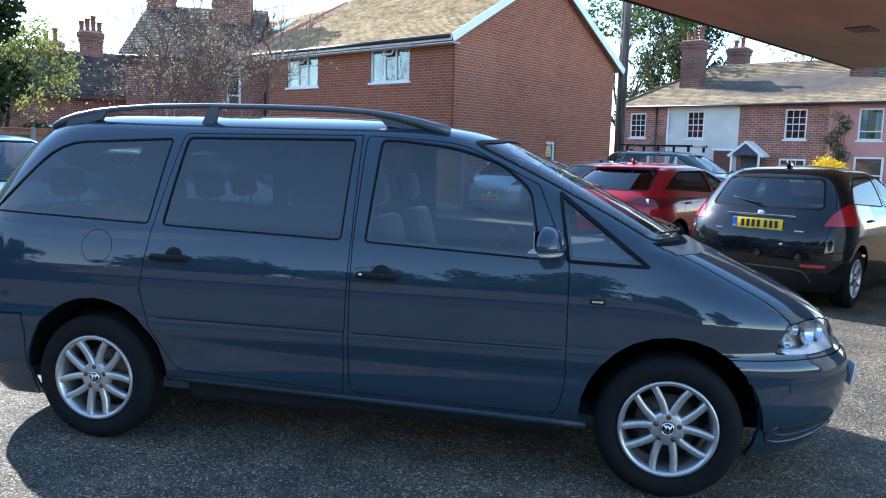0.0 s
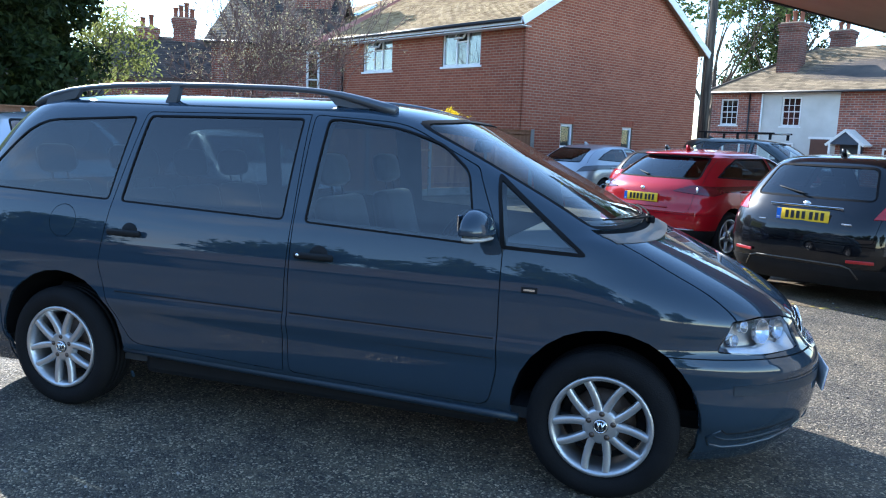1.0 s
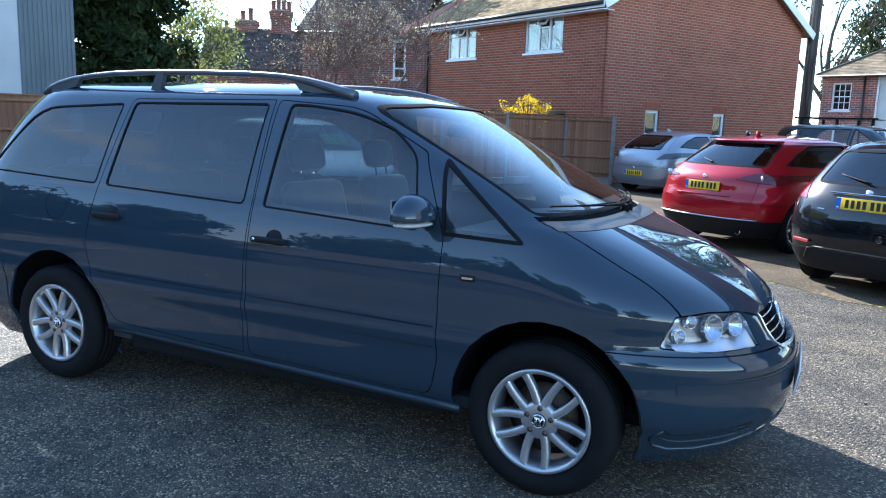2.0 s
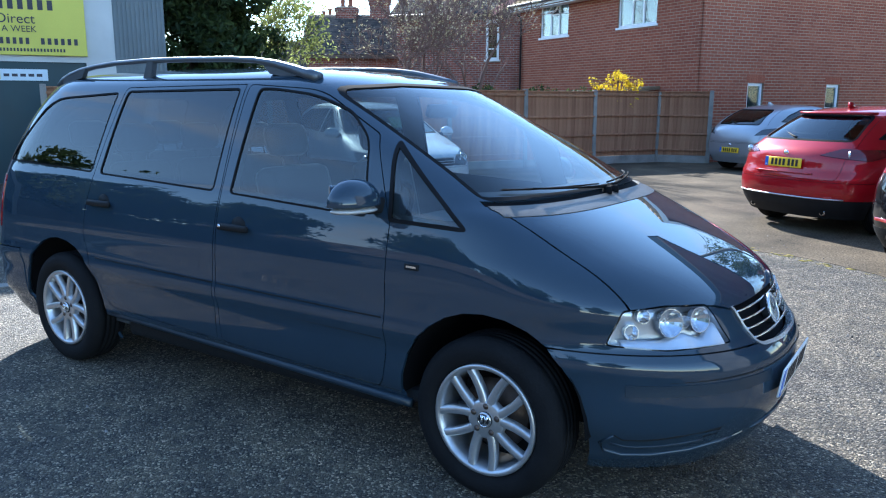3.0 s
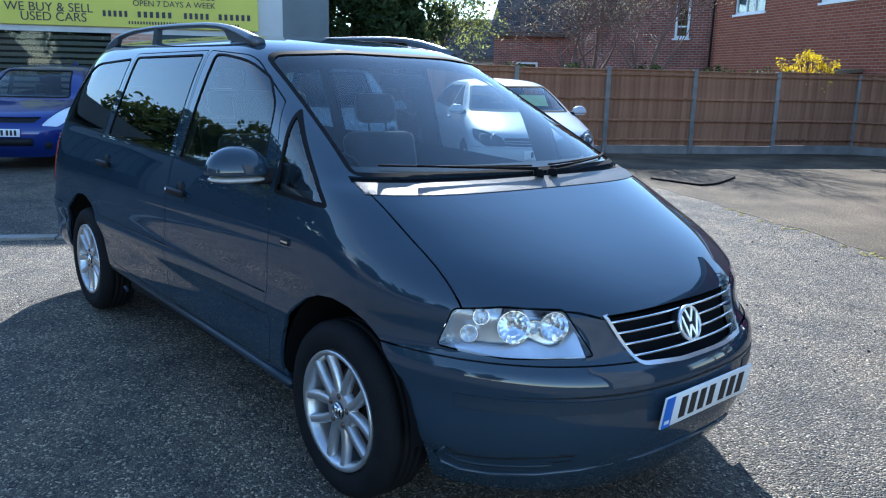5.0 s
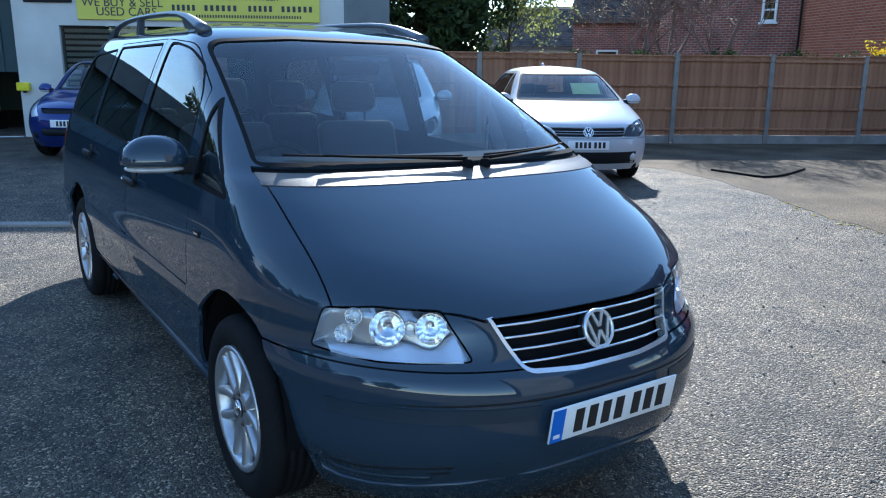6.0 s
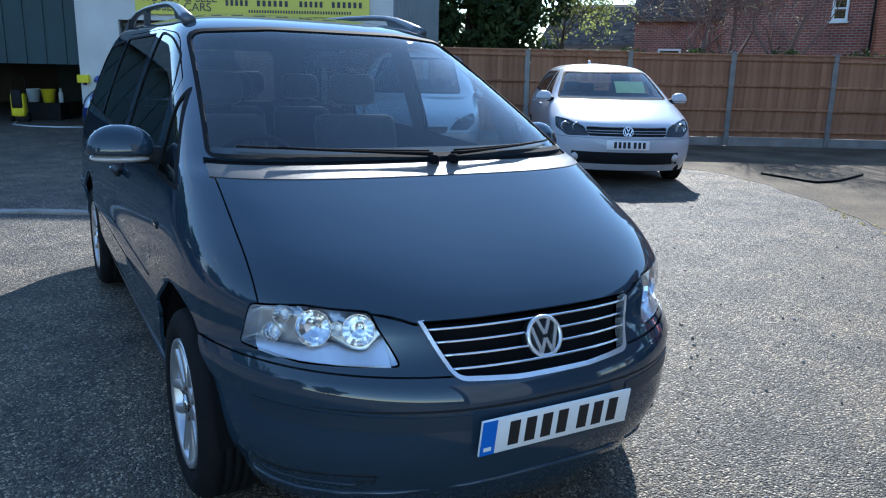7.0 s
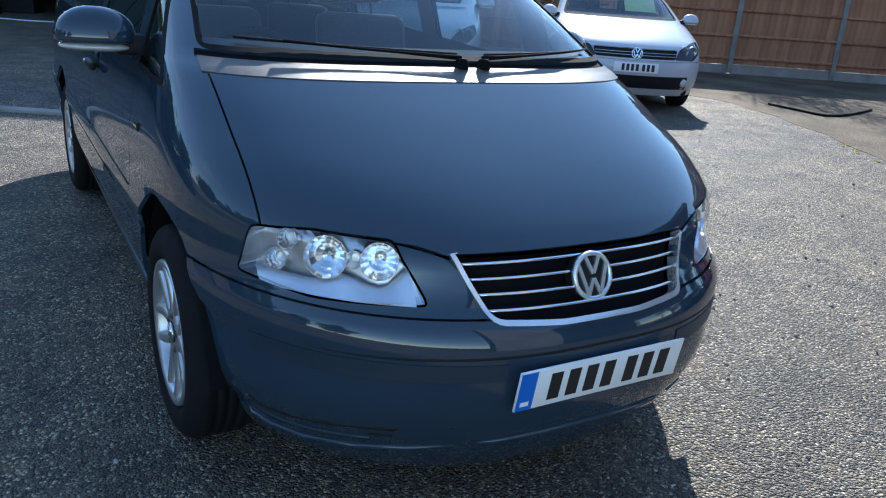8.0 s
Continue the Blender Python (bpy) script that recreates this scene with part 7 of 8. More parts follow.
parked_car("black_hatchback", "black three-door hatchback with red tail lamps and silver wheels", heading(2.81, 4.26, 57.5, -1.90), M["paint_black"],
           front=[(0.2, 1.9), (0.4, 2.0), (0.6, 2.01), (0.75, 1.93), (0.85, 1.75), (0.95, 1.38), (1.0, 1.18), (1.2, 0.74), (1.35, 0.40), (1.42, 0.16), (1.46, -0.1), (1.48, -0.35)],
           rear=[(0.2, -1.82), (0.35, -1.91), (0.5, -1.94), (0.7, -1.93), (0.88, -1.87), (1.0, -1.79), (1.2, -1.64), (1.35, -1.51), (1.42, -1.38), (1.46, -1.05), (1.48, -0.7)],
           width=[(0.2, 0.76), (0.35, 0.82), (0.55, 0.855), (0.75, 0.86), (0.9, 0.84), (1.0, 0.80), (1.2, 0.71), (1.36, 0.61), (1.42, 0.54), (1.46, 0.36), (1.48, 0.0)],
           fdepth=FD, rdepth=RD, wheelbase=2.489, belt=1.0, xb=-0.18, plate_zr=0.865, plate_zf=0.45,
           headlamp=[(0.45, 0.68), (0.72, 0.70), (0.78, 0.84), (0.6, 0.82)], tail=[(0.57, 0.87), (0.90, 0.88), (0.90, 1.06), (0.79, 1.24), (0.75, 1.20), (0.67, 1.0)], tail_proj="front", black_low=0.40, tint="glass_tint", extra=hatch_extra, grille=[(-0.4, 0.32), (0.4, 0.32), (0.45, 0.5), (-0.45, 0.5)], rear_z=(1.03, 1.36), rear_glass=(0.60, 0.50))


M["lamp_smoke"] = mat("smoked_red_lens", (0.12, 0.006, 0.010), 0.12, var=0.3, scale=14, coat=1.0)


def red_extra(car, S):
    pts = [(S.rear_x(y, 0.43) - 0.012, y, 0.43) for y in np.linspace(-0.74, 0.74, 19)]
    part("bumper_trim", tube(pts, 0.009, 6), M["alloy"], car, "thin silver strip", True)
    rec = [(S.rear_x(y, 0.70) - 0.004, y, 0.70) for y in np.linspace(-0.40, 0.40, 11)]
    part("plate_ledge", tube(rec, 0.010, 6), M["paint_red"], car, "", True)
    for s in (-1, 1):
        lamp = mesh_ob("reverse_lamp", lathe([(0.0, -0.014), (0.035, -0.012), (0.042, 0.0)], 20), M["emblem"], car, "clear round lamp", True)
        lamp.matrix_local = pose(S.rear_x(0.70, 0.93) - 0.006, s * 0.70, 0.93, 0, 0, -90 + s * 42)
    for s in (-1, 1):
        o = part("bumper_reflector", new_box(-0.008, 0.004, -0.05, 0.05, -0.02, 0.02, bevel=0.006), M["lamp_red"], car)
        o.matrix_local = pose(S.rear_x(0.6, 0.44), s * 0.6, 0.44, 0, 0, -s * 28)
        t = part("exhaust_pipe", lathe([(0.03, 0), (0.036, 0), (0.036, 0.12), (0.03, 0.12)], 16), M["chrome"], car, "", True)
        t.matrix_local = pose(S.rear_x(0.5, 0.3) + 0.02, s * 0.5, 0.27, 0, 0, 90 + 180)
    pts = [(S.rear_x(y, 1.36) - 0.03, y, 1.375) for y in np.linspace(-0.52, 0.52, 13)]
    part("spoiler", tube(pts, 0.035, 8, 0.5), M["paint_red"], car, "", True)


parked_car("red_hatchback", "glossy red five-door hatchback with a black lower bumper", heading(1.15, 6.54, 58.0, -2.14), M["paint_red"],
           front=[(0.2, 2.15), (0.4, 2.26), (0.6, 2.27), (0.72, 2.2), (0.82, 2.0), (0.92, 1.6), (1.0, 1.2), (1.2, 0.72), (1.33, 0.38), (1.40, 0.1), (1.44, -0.2), (1.452, -0.45)],
           rear=[(0.2, -2.06), (0.35, -2.15), (0.5, -2.19), (0.66, -2.19), (0.74, -2.15), (0.86, -2.14), (0.95, -2.10), (1.05, -1.98), (1.2, -1.76), (1.32, -1.56), (1.39, -1.4), (1.43, -1.1), (1.452, -0.8)],
           width=[(0.2, 0.78), (0.35, 0.85), (0.55, 0.89), (0.75, 0.895), (0.9, 0.875), (1.0, 0.83), (1.2, 0.72), (1.33, 0.62), (1.39, 0.55), (1.43, 0.38), (1.452, 0.0)],
           fdepth=FD, rdepth=[(0.2, 0.45), (0.8, 0.55), (1.0, 0.6), (1.45, 0.5)], wheelbase=2.70, belt=1.0, xb=-0.1, radius=0.325, rim=0.22, plate_zr=0.81, plate_zf=0.45, rpow=2.5,
           headlamp=[(0.45, 0.64), (0.75, 0.68), (0.82, 0.78), (0.55, 0.74)], tail=[(0.42, 0.91), (0.86, 0.86), (0.89, 0.98), (0.60, 0.99)], tail_proj="front", lens="lamp_smoke", black_low=0.42, tint="glass_tint",
           grille=[(-0.5, 0.35), (0.5, 0.35), (0.4, 0.62), (-0.4, 0.62)], rear_z=(1.06, 1.36), rear_glass=(0.64, 0.52), extra=red_extra)


def white_extra(car, S):
    for k, z in enumerate((0.655, 0.685)):
        pts = [(S.front_x(y, z) + 0.004, y, z) for y in np.linspace(-0.48, 0.48, 13)]
        part("grille_bar", tube(pts, 0.004, 6), M["alloy"], car, "", True)
    round_badge(car, pose(S.front_x(0, 0.675) + 0.014, 0, 0.675, 0, 0, 90) @ pose(0, 0, 0, -14, 0, 0), 1.05)
    for s in (-1, 1):
        fg = mesh_ob("fog_lamp", lathe([(0.0, -0.01), (0.045, -0.008), (0.05, 0.01)], 20), M["strip"], car, "round fog lamp", True)
        fg.matrix_local = pose(S.front_x(0.62, 0.36) + 0.008, s * 0.62, 0.36, 0, 0, 90 + s * 25)
    pts = [[(S.front_x(y, z) + 0.006, y, z) for y in np.linspace(-0.66, 0.66, 15)] for z in (0.28, 0.33, 0.38, 0.43)]
    b = bmesh.new()
    rows = [[b.verts.new(p) for p in r] for r in pts]
    for r0, r1 in zip(rows, rows[1:]):
        for i in range(14):
            b.faces.new((r0[i], r0[i + 1], r1[i + 1], r1[i]))
    mesh_ob("lower_grille", b, M["trim"], car, "black lower grille", True)
    o = part("price_card", new_box(-0.002, 0.002, -0.20, 0.20, -0.13, 0.13, bevel=0.0015), M["card"], car, "yellow price card behind the windscreen")
    o.matrix_local = pose(0.62, 0.30, 1.17, 0, -55, 0)


M["card"] = mat("yellow_card", (0.36, 0.42, 0.16), 0.6, var=0.1, scale=8)
parked_car("white_hatchback", "white hatchback with a black grille parked against the fence", heading(-3.12, 5.30, -31.0, 2.15), M["paint_white"],
           front=[(0.18, 2.05), (0.35, 2.15), (0.5, 2.17), (0.62, 2.15), (0.72, 2.09), (0.80, 1.96), (0.88, 1.70), (0.95, 1.42), (1.0, 1.2), (1.2, 0.78), (1.35, 0.44), (1.42, 0.2), (1.46, -0.1), (1.48, -0.5)],
           rear=[(0.2, -1.95), (0.4, -2.02), (0.7, -2.03), (0.95, -1.98), (1.2, -1.82), (1.38, -1.62), (1.44, -1.3), (1.48, -0.9)],
           width=[(0.18, 0.8), (0.35, 0.86), (0.55, 0.885), (0.75, 0.885), (0.9, 0.86), (1.0, 0.82), (1.2, 0.72), (1.36, 0.62), (1.42, 0.54), (1.46, 0.36), (1.48, 0.0)],
           fdepth=FD, rdepth=RD, wheelbase=2.578, belt=0.99, xb=-0.05, plate_zf=0.52, plate_zr=0.8, headlamp=[(0.46, 0.62), (0.72, 0.61), (0.84, 0.70), (0.83, 0.82), (0.70, 0.80), (0.52, 0.73)],
           tail=[(-2.1, 0.8), (-1.8, 0.8), (-1.75, 0.95), (-2.1, 0.95)], grille=[(-0.47, 0.62), (0.47, 0.62), (0.50, 0.73), (-0.50, 0.73)], screen=(0.74, 0.575), extra=white_extra, lamp="lamp_dark")


parked_car("silver_people_carrier", "tall silver car parked tail to the fence beside the white hatchback", heading(-4.55, 3.05, -31.0, 2.1), M["paint_silver"],
           front=[(0.2, 1.95), (0.35, 2.05), (0.55, 2.1), (0.7, 2.05), (0.82, 1.9), (0.95, 1.55), (1.03, 1.3), (1.2, 1.0), (1.4, 0.62), (1.52, 0.36), (1.58, 0.05), (1.62, -0.45)],
           rear=[(0.2, -1.9), (0.5, -2.0), (0.8, -1.98), (1.0, -1.93), (1.3, -1.78), (1.5, -1.6), (1.58, -1.3), (1.62, -0.8)],
           width=[(0.2, 0.77), (0.35, 0.83), (0.55, 0.87), (0.75, 0.875), (0.95, 0.85), (1.05, 0.82), (1.25, 0.74), (1.48, 0.63), (1.55, 0.55), (1.59, 0.38), (1.62, 0.0)],
           fdepth=FD, rdepth=RD, wheelbase=2.6, belt=1.02, xb=-0.08, plate_zf=0.5, plate_zr=0.85, headlamp=[(0.48, 0.64), (0.72, 0.63), (0.82, 0.74), (0.78, 0.84), (0.58, 0.76)],
           tail=[(-2.05, 0.85), (-1.8, 0.85), (-1.72, 1.15), (-2.05, 1.15)], grille=[(-0.45, 0.60), (0.45, 0.60), (0.48, 0.68), (-0.48, 0.68)])


def blue_extra(car, S):
    for s in (-1, 1):
        fg = mesh_ob("fog_lamp", lathe([(0.0, -0.01), (0.045, -0.008), (0.06, 0.01)], 20), M["trim"], car, "fog lamp recess", True)
        fg.matrix_local = pose(S.front_x(0.58, 0.38) + 0.006, s * 0.58, 0.38, 0, 0, 90 + s * 25)
    pts = [(S.front_x(y, 0.43) + 0.006, y, 0.43) for y in np.linspace(-0.4, 0.4, 11)]
    part("lower_grille", tube(pts, 0.06, 8, 0.9), M["trim"], car, "black lower grille", True)


parked_car("blue_hatchback", "bright blue small hatchback parked before the sign wall", heading(-9.15, 1.30, -36.0) @ pose(-1.215, -0.72, 0), M["paint_blue"],
           front=[(0.2, 1.86), (0.35, 1.95), (0.55, 1.98), (0.7, 1.93), (0.82, 1.8), (0.9, 1.6), (0.97, 1.32), (1.02, 1.13), (1.2, 0.90), (1.38, 0.64), (1.47, 0.44), (1.52, 0.1), (1.555, -0.45)],
           rear=[(0.2, -1.8), (0.5, -1.87), (0.8, -1.86), (1.0, -1.8), (1.3, -1.68), (1.46, -1.55), (1.52, -1.25), (1.555, -0.8)],
           width=[(0.2, 0.75), (0.35, 0.81), (0.55, 0.845), (0.75, 0.845), (0.9, 0.825), (1.0, 0.79), (1.2, 0.735), (1.42, 0.66), (1.48, 0.60), (1.525, 0.40), (1.555, 0.0)],
           fdepth=FD, rdepth=RD, wheelbase=2.43, belt=1.0, xb=-0.1, radius=0.295, plate_zf=0.56, plate_zr=0.85, headlamp=[(0.50, 0.66), (0.70, 0.64), (0.82, 0.76), (0.80, 0.98), (0.66, 0.88)],
           tail=[(-1.95, 0.8), (-1.68, 0.8), (-1.62, 1.1), (-1.95, 1.1)], grille=[(-0.42, 0.70), (0.42, 0.70), (0.5, 0.78), (-0.5, 0.78)], extra=blue_extra, lamp="lamp_white")
parked_car("silver_hatchback", "silver three-door hatchback parked beside the brick gable", heading(-1.2, 14.1, 59.6, -2.05), M["paint_silver"],
           front=[(0.2, 2.1), (0.4, 2.19), (0.6, 2.2), (0.75, 2.08), (0.85, 1.8), (0.93, 1.45), (0.98, 1.2), (1.2, 0.68), (1.33, 0.35), (1.39, 0.1), (1.42, -0.15), (1.435, -0.4)],
           rear=[(0.2, -2.0), (0.4, -2.09), (0.6, -2.09), (0.85, -2.03), (1.0, -1.93), (1.15, -1.74), (1.28, -1.5), (1.37, -1.25), (1.42, -0.95), (1.435, -0.7)],
           width=[(0.2, 0.76), (0.35, 0.83), (0.55, 0.87), (0.75, 0.876), (0.9, 0.85), (1.0, 0.81), (1.2, 0.71), (1.32, 0.62), (1.38, 0.54), (1.42, 0.36), (1.435, 0.0)],
           fdepth=FD, rdepth=RD, wheelbase=2.614, belt=0.98, xb=-0.3, radius=0.315, plate_zr=0.47, plate_zf=0.45, headlamp=[(0.5, 0.64), (0.75, 0.66), (0.8, 0.8), (0.6, 0.78)],
           tail=[(0.54, 0.79), (0.86, 0.82), (0.86, 0.96), (0.66, 0.92)], tail_proj="front", lens="lamp_dark", tint="glass_tint", rear_z=(1.0, 1.33))
parked_car("dark_hatchback", "dark grey hatchback parked in the row of cars", heading(0.87, 10.6, 59.0, -1.9), M["paint_dark"],
           front=[(0.2, 1.9), (0.4, 2.0), (0.6, 2.01), (0.75, 1.93), (0.85, 1.75), (0.95, 1.38), (1.0, 1.18), (1.2, 0.74), (1.33, 0.40), (1.39, 0.16), (1.42, -0.1), (1.44, -0.35)],
           rear=[(0.2, -1.85), (0.45, -1.94), (0.7, -1.93), (0.9, -1.86), (1.05, -1.74), (1.2, -1.6), (1.32, -1.45), (1.39, -1.25), (1.42, -1.0), (1.44, -0.7)],
           width=[(0.2, 0.76), (0.35, 0.82), (0.55, 0.855), (0.75, 0.86), (0.9, 0.84), (1.0, 0.80), (1.2, 0.71), (1.33, 0.61), (1.39, 0.54), (1.42, 0.36), (1.44, 0.0)],
           fdepth=FD, rdepth=RD, wheelbase=2.489, belt=0.98, xb=-0.18, plate_zr=0.8, plate_zf=0.45, headlamp=[(0.45, 0.68), (0.72, 0.70), (0.78, 0.84), (0.6, 0.82)], tail=[(-2.0, 0.80), (-1.64, 0.82), (-1.6, 1.0), (-2.0, 1.0)], tint="glass_tint")


def suv_extra(car, S):
    rack = new("roof_rack")
    rack.parent = car
    for y in (-0.5, 0.5):
        part("rack_side", tube([(-1.6, y, 1.86), (0.45, y, 1.86)], 0.022, 8), M["trim"], rack, "", True)
    for k in range(15):
        x = -1.55 + k * 0.14
        part("rack_bar", tube([(x, -0.5, 1.855), (x, 0.5, 1.855)], 0.014, 6), M["alloy"], rack, "pale rack bar", True)
    for x in (-1.4, -0.5, 0.35):
        for y in (-0.5, 0.5):
            part("rack_foot", new_box(x - 0.03, x + 0.03, y - 0.02, y + 0.02, 1.70, 1.86), M["trim"], rack)


parked_car("dark_estate", "dark green off-road car with a slatted roof rack", heading(3.6, 17.4, -30.4), mat("dark_green_paint", (0.02, 0.03, 0.028), 0.3, 0.2, var=0.06, scale=2, coat=1.0),
           front=[(0.25, 2.1), (0.5, 2.2), (0.8, 2.2), (1.0, 2.1), (1.08, 1.7), (1.14, 1.3), (1.3, 0.98), (1.5, 0.66), (1.62, 0.4), (1.68, 0.1), (1.72, -0.3)],
           rear=[(0.25, -2.1), (0.5, -2.2), (1.0, -2.2), (1.3, -2.12), (1.55, -2.02), (1.65, -1.9), (1.70, -1.5), (1.72, -1.1)],
           width=[(0.25, 0.8), (0.5, 0.88), (0.9, 0.89), (1.1, 0.85), (1.3, 0.79), (1.55, 0.70), (1.63, 0.63), (1.69, 0.42), (1.72, 0.0)],
           fdepth=FD, rdepth=RD, wheelbase=2.6, belt=1.13, xb=0.0, radius=0.36, rim=0.22, plate_zr=0.9, plate_zf=0.55, headlamp=[(0.5, 0.8), (0.76, 0.8), (0.78, 0.95), (0.5, 0.95)], tail=[(-2.3, 0.9), (-2.0, 0.9), (-2.0, 1.2), (-2.3, 1.2)], z0=0.3, extra=suv_extra)


# ---- trees and shrubs ----
M["bark"] = wavy("bark", (0.05, 0.04, 0.03), (0.13, 0.105, 0.08), 3.0, (4, 4, 0.8), rough=0.95, bump=0.6, bscale=30)
M["twig"] = mat("twig", (0.16, 0.10, 0.08), 0.9, var=0.3, scale=3)


def leaf_mat(name, a, b, thin=0.35):
    m = wavy(name, a, b, 0.9, rough=0.65, island=0.7, low=0.2, high=0.8, bump=0.0, fine=0.15)
    p = m.node_tree.nodes["Principled BSDF"]
    tr, mx = m.node_tree.nodes.new("ShaderNodeBsdfTranslucent"), m.node_tree.nodes.new("ShaderNodeMixShader")
    col = p.inputs["Base Color"].links[0].from_socket
    mx.inputs["Fac"].default_value = thin
    m.node_tree.links.new(col, tr.inputs["Color"])
    m.node_tree.links.new(p.outputs[0], mx.inputs[1]), m.node_tree.links.new(tr.outputs[0], mx.inputs[2])
    m.node_tree.links.new(mx.outputs[0], m.node_tree.nodes["Material Output"].inputs["Surface"])
    return m


M["leaf_dark"] = leaf_mat("dark_leaf", (0.018, 0.032, 0.012), (0.06, 0.085, 0.025))
M["leaf_lime"] = leaf_mat("lime_leaf", (0.13, 0.15, 0.04), (0.27, 0.29, 0.09), 0.6)
M["leaf_mid"] = leaf_mat("green_leaf", (0.04, 0.07, 0.02), (0.10, 0.13, 0.04))
M["flower_yellow"] = leaf_mat("forsythia_flower", (0.62, 0.42, 0.01), (0.85, 0.65, 0.03))
M["leaf_pale"] = leaf_mat("pale_bud", (0.30, 0.25, 0.14), (0.45, 0.40, 0.25))


def leaves(name, centres, radii, count, size, material, parent, seed, flat=0.8):
    """Many small folded leaves strewn through clumps, thickest near their outsides."""
    g = np.random.default_rng(seed)
    pick = g.integers(0, len(centres), count)
    d = g.normal(size=(count, 3))
    d /= np.linalg.norm(d, axis=1)[:, None]
    r = np.array(radii)[pick] * g.uniform(0.25, 1.0, count) ** 0.45
    c = np.array(centres)[pick] + d * r[:, None] * np.array([1, 1, flat])
    a = g.normal(size=(count, 3))
    a /= np.linalg.norm(a, axis=1)[:, None]
    b = np.cross(a, g.normal(size=(count, 3)))
    b /= np.linalg.norm(b, axis=1)[:, None]
    n = np.cross(a, b)
    s = size * g.uniform(0.6, 1.4, count)[:, None]
    verts = np.stack([c - a * s, c + b * s * 0.45 + n * s * 0.12, c + a * s, c - b * s * 0.45 + n * s * 0.12], 1).reshape(-1, 3)
    faces = [(4 * k, 4 * k + 1, 4 * k + 2, 4 * k + 3) for k in range(count)]
    me = bpy.data.meshes.new(name)
    me.from_pydata(verts.tolist(), [], faces)
    me.materials.append(material)
    o = new(name, me)
    o.parent = parent
    o["kind"] = "stuff"
    return o


def branches(bm, p, d, length, radius, depth, rs, ends, spread=0.6, up=0.25, kids=3, twig=0.008):
    """A limb that bends, tapers and forks."""
    pts, rads, q, dd = [p.copy()], [radius], p.copy(), d.copy()
    for k in range(4):
        dd = (dd + Vector((rs.gauss(0, 0.13), rs.gauss(0, 0.13), rs.gauss(0, 0.08) + up * 0.12))).normalized()
        q = q + dd * length / 4
        pts.append(q.copy())
        rads.append(max(twig, radius * (1 - 0.16 * (k + 1))))
    tube(pts, rads, 6 if radius > 0.03 else 4, bm=bm, cap=False)
    if depth == 0:
        ends.append(q)
        return
    for k in range(kids):
        t = rs.choice((2, 3, 4, 4))
        nd = (dd + Vector((rs.gauss(0, spread), rs.gauss(0, spread), rs.gauss(up, spread * 0.5)))).normalized()
        branches(bm, pts[t], nd, length * rs.uniform(0.6, 0.85), rads[t] * 0.62, depth - 1, rs, ends, spread, up, kids, twig)


def tree(x, y, height, trunk, depth, seed, label, leaf=None, count=0, size=0.08, clump=0.6, spread=0.55, name="tree", kids=3, z0=0.0, extra=(), up=0.25, material=None):
    t = thing(name, label, "tree", m=pose(x, y, z0))
    rs = random.Random(seed)
    bm, ends = bmesh.new(), []
    h0 = height * 0.28
    tube([(0, 0, 0), (0.03, 0.02, h0 * 0.5), (0.0, 0.05, h0)], [trunk * 1.25, trunk, trunk * 0.9], 9, bm=bm, cap=False)
    for k in range(kids + 1):
        a = 2 * math.pi * k / (kids + 1) + rs.uniform(-0.4, 0.4)
        branches(bm, Vector((0, 0.03, h0 * rs.uniform(0.75, 1.0))), Vector((math.cos(a) * spread, math.sin(a) * spread, 1)).normalized(), height * 0.3, trunk * 0.6, depth, rs, ends, spread, up, kids)
    branches(bm, Vector((0, 0.05, h0)), Vector((0.05, 0, 1)), height * 0.34, trunk * 0.75, depth, rs, ends, spread * 0.7, up + 0.2, kids)
    mesh_ob("trunk", bm, material or M["bark"], t, "", True)
    if leaf:
        cs = [tuple(e) for e in ends] + list(extra)
        leaves("crown", cs, [clump * rs.uniform(0.5, 1.2) for _ in cs], count, size, leaf, t, seed)
    return t


rs = random.Random(17)
col = []
for k in range(130):
    z = rs.uniform(0.6, 6.3)
    a, r = rs.uniform(0, 2 * math.pi), rs.uniform(0.2, 1.0) ** 0.5 * (1.75 if z < 4.6 else 1.75 * (6.9 - z) / 2.3)
    col.append((r * math.cos(a), r * math.sin(a), z))
tree(-11.6, 8.2, 5.2, 0.2, 3, 21, "dense dark evergreen tree behind the fence", M["leaf_dark"], 95000, 0.085, 0.55, 0.22, "evergreen_tree", 3, extra=col)
tree(-11.9, 11.0, 4.0, 0.08, 3, 5, "sunlit yellow-green shrub beyond the fence", M["leaf_lime"], 4200, 0.05, 0.4, 0.5, "lime_tree", 3)
tree(-17.5, 8.5, 6.0, 0.16, 3, 8, "sunlit yellow-green shrub beyond the fence", M["leaf_lime"], 8000, 0.07, 0.8, 0.6, "lime_tree", 3)
for x, y, h, sd, k in ((-7.4, 13.7, 4.7, 3, 4), (-8.5, 12.3, 4.2, 14, 4), (-9.7, 14.6, 5.0, 31, 4)):
    tree(x, y, h, 0.09, k, sd, "bare twiggy tree with a few pale buds", M["leaf_pale"], 1300, 0.028, 0.3, 0.8, "bare_tree", 3, material=M["twig"])
p = at_uv(-1.2, -1.65).translation
tree(p.x, p.y, 1.95, 0.03, 3, 9, "yellow flowering forsythia bush above the fence", M["flower_yellow"], 3200, 0.032, 0.13, 0.42, "forsythia", 3, material=M["twig"])
p = at_uv(4.6, 18.2).translation
tree(p.x, p.y, 1.7, 0.03, 3, 19, "yellow flowering forsythia bush by the cottages", M["flower_yellow"], 1800, 0.05, 0.25, 0.8, "forsythia", 3, material=M["twig"])
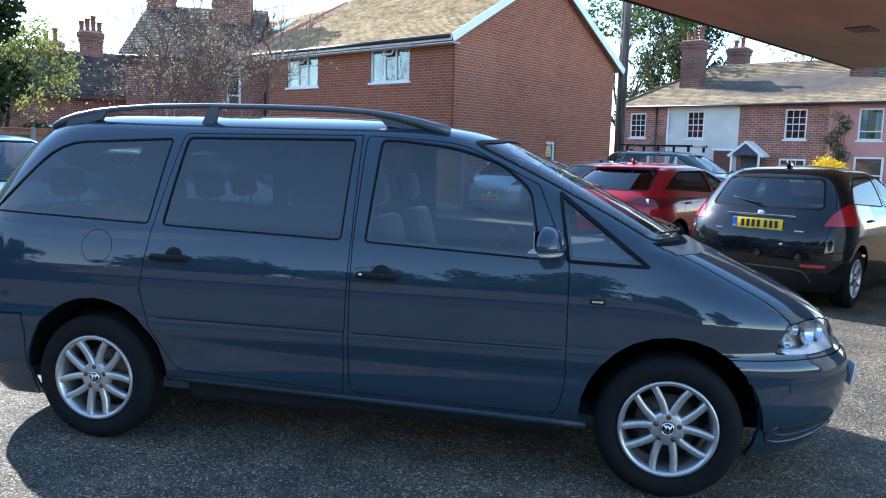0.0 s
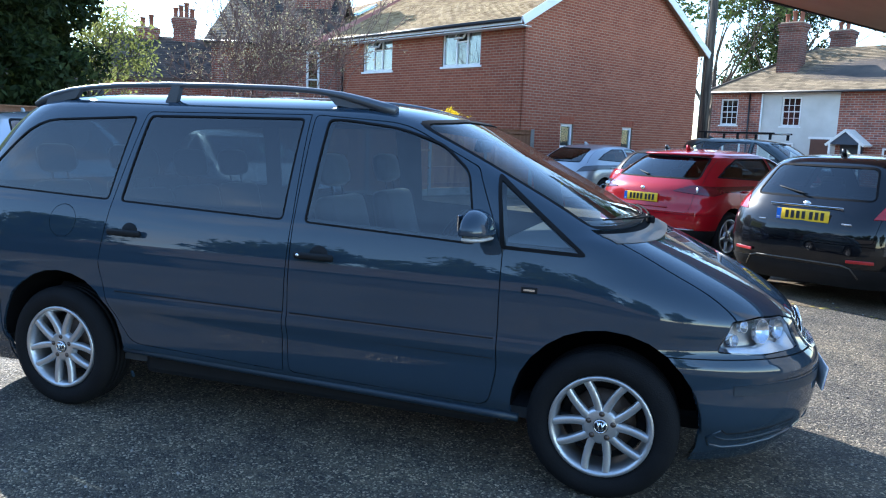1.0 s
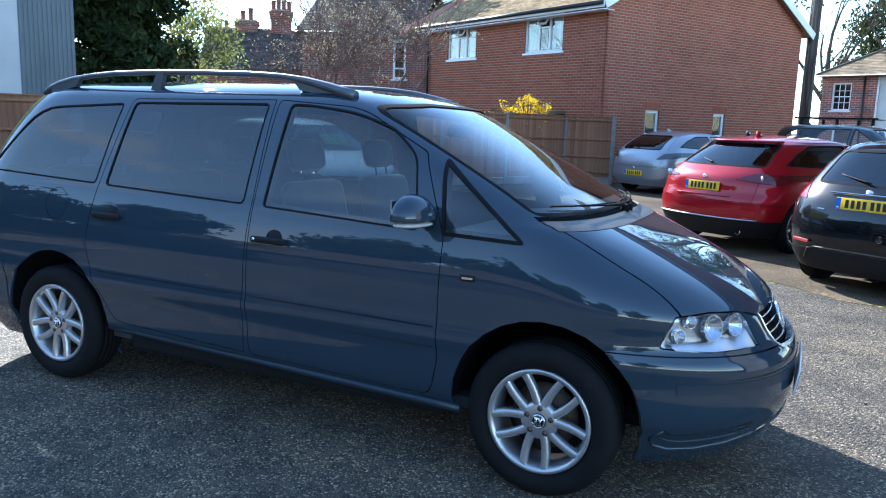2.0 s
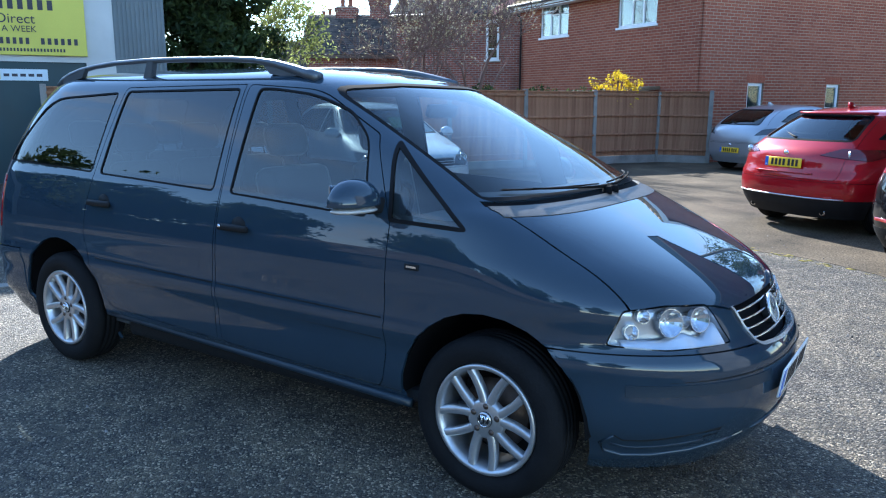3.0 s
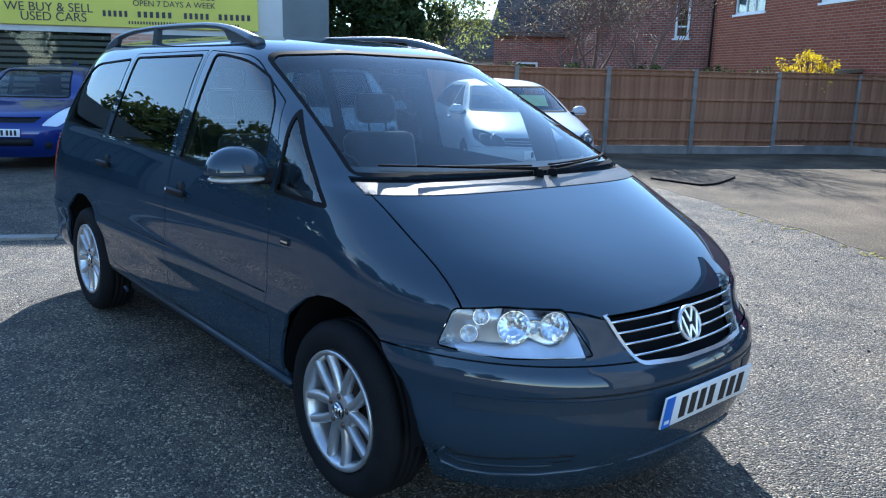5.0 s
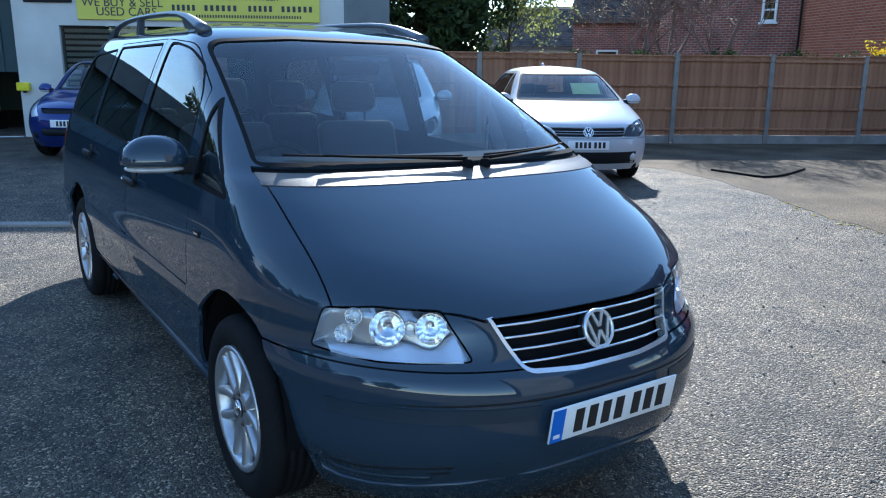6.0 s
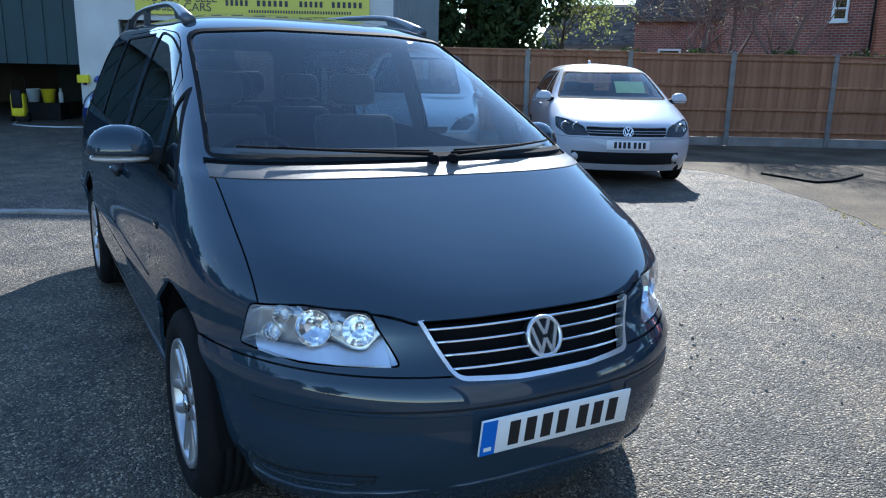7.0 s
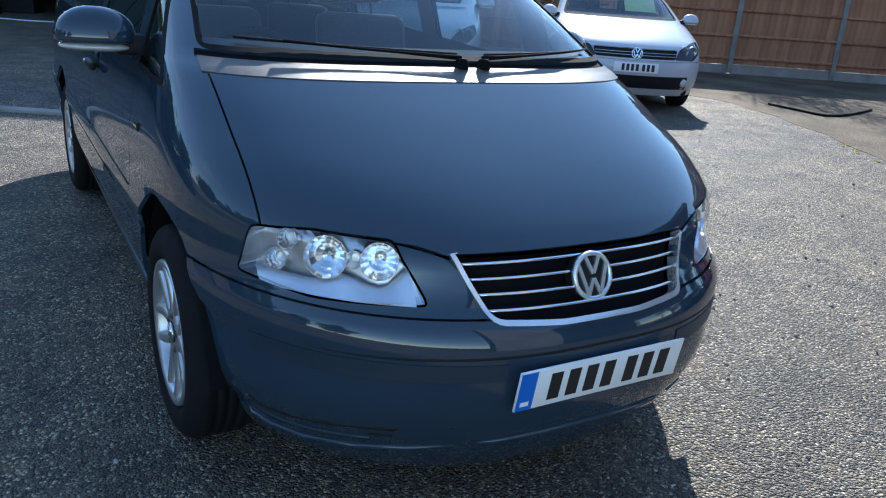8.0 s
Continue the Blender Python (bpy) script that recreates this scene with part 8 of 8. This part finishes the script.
for u, v, h, sd, lf, ct in ((-6.5, 30, 15, 41, None, 0), (-9.5, 27, 13, 43, M["leaf_mid"], 6000), (3, 38, 10, 44, M["leaf_pale"], 3000), (8, 40, 10, 45, M["leaf_mid"], 6000), (13, 38, 10, 46, M["leaf_pale"], 3000), (-1, 40, 11, 47, M["leaf_pale"], 2500)):
    p = at_uv(u, v).translation
    tree(p.x, p.y, h, 0.22, 4 if ct < 5000 else 3, sd, "tall bare tree behind the cottages" if ct < 5000 else "leafy evergreen tree behind the cottages", lf, ct, 0.14, 0.9, 0.45, "background_tree", 3)
rs = random.Random(29)
fir = []
for k in range(140):
    z = rs.uniform(3.5, 14.5)
    a, r = rs.uniform(0, 2 * math.pi), rs.uniform(0.1, 1.0) ** 0.5 * (3.1 * (15.5 - z) / 12)
    fir.append((r * math.cos(a), r * math.sin(a), z))
for u, v, sd in ((-7.0, 31, 71), (-9.8, 33, 72)):
    p = at_uv(u, v).translation
    tree(p.x, p.y, 13, 0.25, 2, sd, "tall dark conifer behind the cottages", M["leaf_dark"], 8000, 0.13, 0.75, 0.2, "conifer", 2, extra=fir)
rs = random.Random(53)
low = [(rs.uniform(-3.4, 3.4), rs.uniform(-1.5, 1.5), rs.uniform(1.5, 6.0)) for _ in range(70)]
for x, y, h, sd in ((-14, -24, 8, 61), (-7, -25, 7, 62), (-1, -25, 8.5, 63), (6, -24, 7, 64), (-22, -20, 8, 65), (14, -22, 8, 66), (-22, -14, 6.5, 67), (-26, -11, 7, 68)):
    tree(x, y, h, 0.2, 3, sd, "leafy tree behind the boundary building", M["leaf_mid"], 12000, 0.2, 1.0, 0.55, "boundary_tree", 3, extra=low)
# climber on the pink cottage and a low hedge line behind the fence
cl = thing("wall_climber", "grey-green climber on the pink cottage wall", "climber", m=at_uv(4.55, 19.85))
bmv = bmesh.new()
for k in range(5):
    tube([(0.12 * k - 0.3, -0.02, 0), (0.1 * k - 0.25, -0.04, 1.5), (0.14 * k - 0.3, -0.03, 3.2)], [0.03, 0.02, 0.008], 5, bm=bmv)
mesh_ob("stems", bmv, M["bark"], cl, "", True)
leaves("foliage", [(0.3 * math.sin(k), -0.08, 0.3 + 0.2 * k) for k in range(17)], [0.28] * 17, 1800, 0.05, M["leaf_mid"], cl, 77)
hg = thing("hedge_growth", "dark low growth behind the fence", "hedge", m=FRAME)
bmv = bmesh.new()
for k in range(14):
    tube([(-1.4 - 0.05 * (k % 3), -10 + 0.65 * k, 0), (-1.35, -10 + 0.65 * k, 1.0), (-1.3, -9.9 + 0.65 * k, 1.7)], [0.03, 0.02, 0.008], 5, bm=bmv)
mesh_ob("stems", bmv, M["bark"], hg, "", True)
leaves("foliage", [(-1.5 - 0.3 * (k % 2), -10.2 + 0.42 * k, 1.35 + 0.2 * math.sin(k * 1.7)) for k in range(24)], [0.42] * 24, 5200, 0.06, M["leaf_dark"], hg, 78)
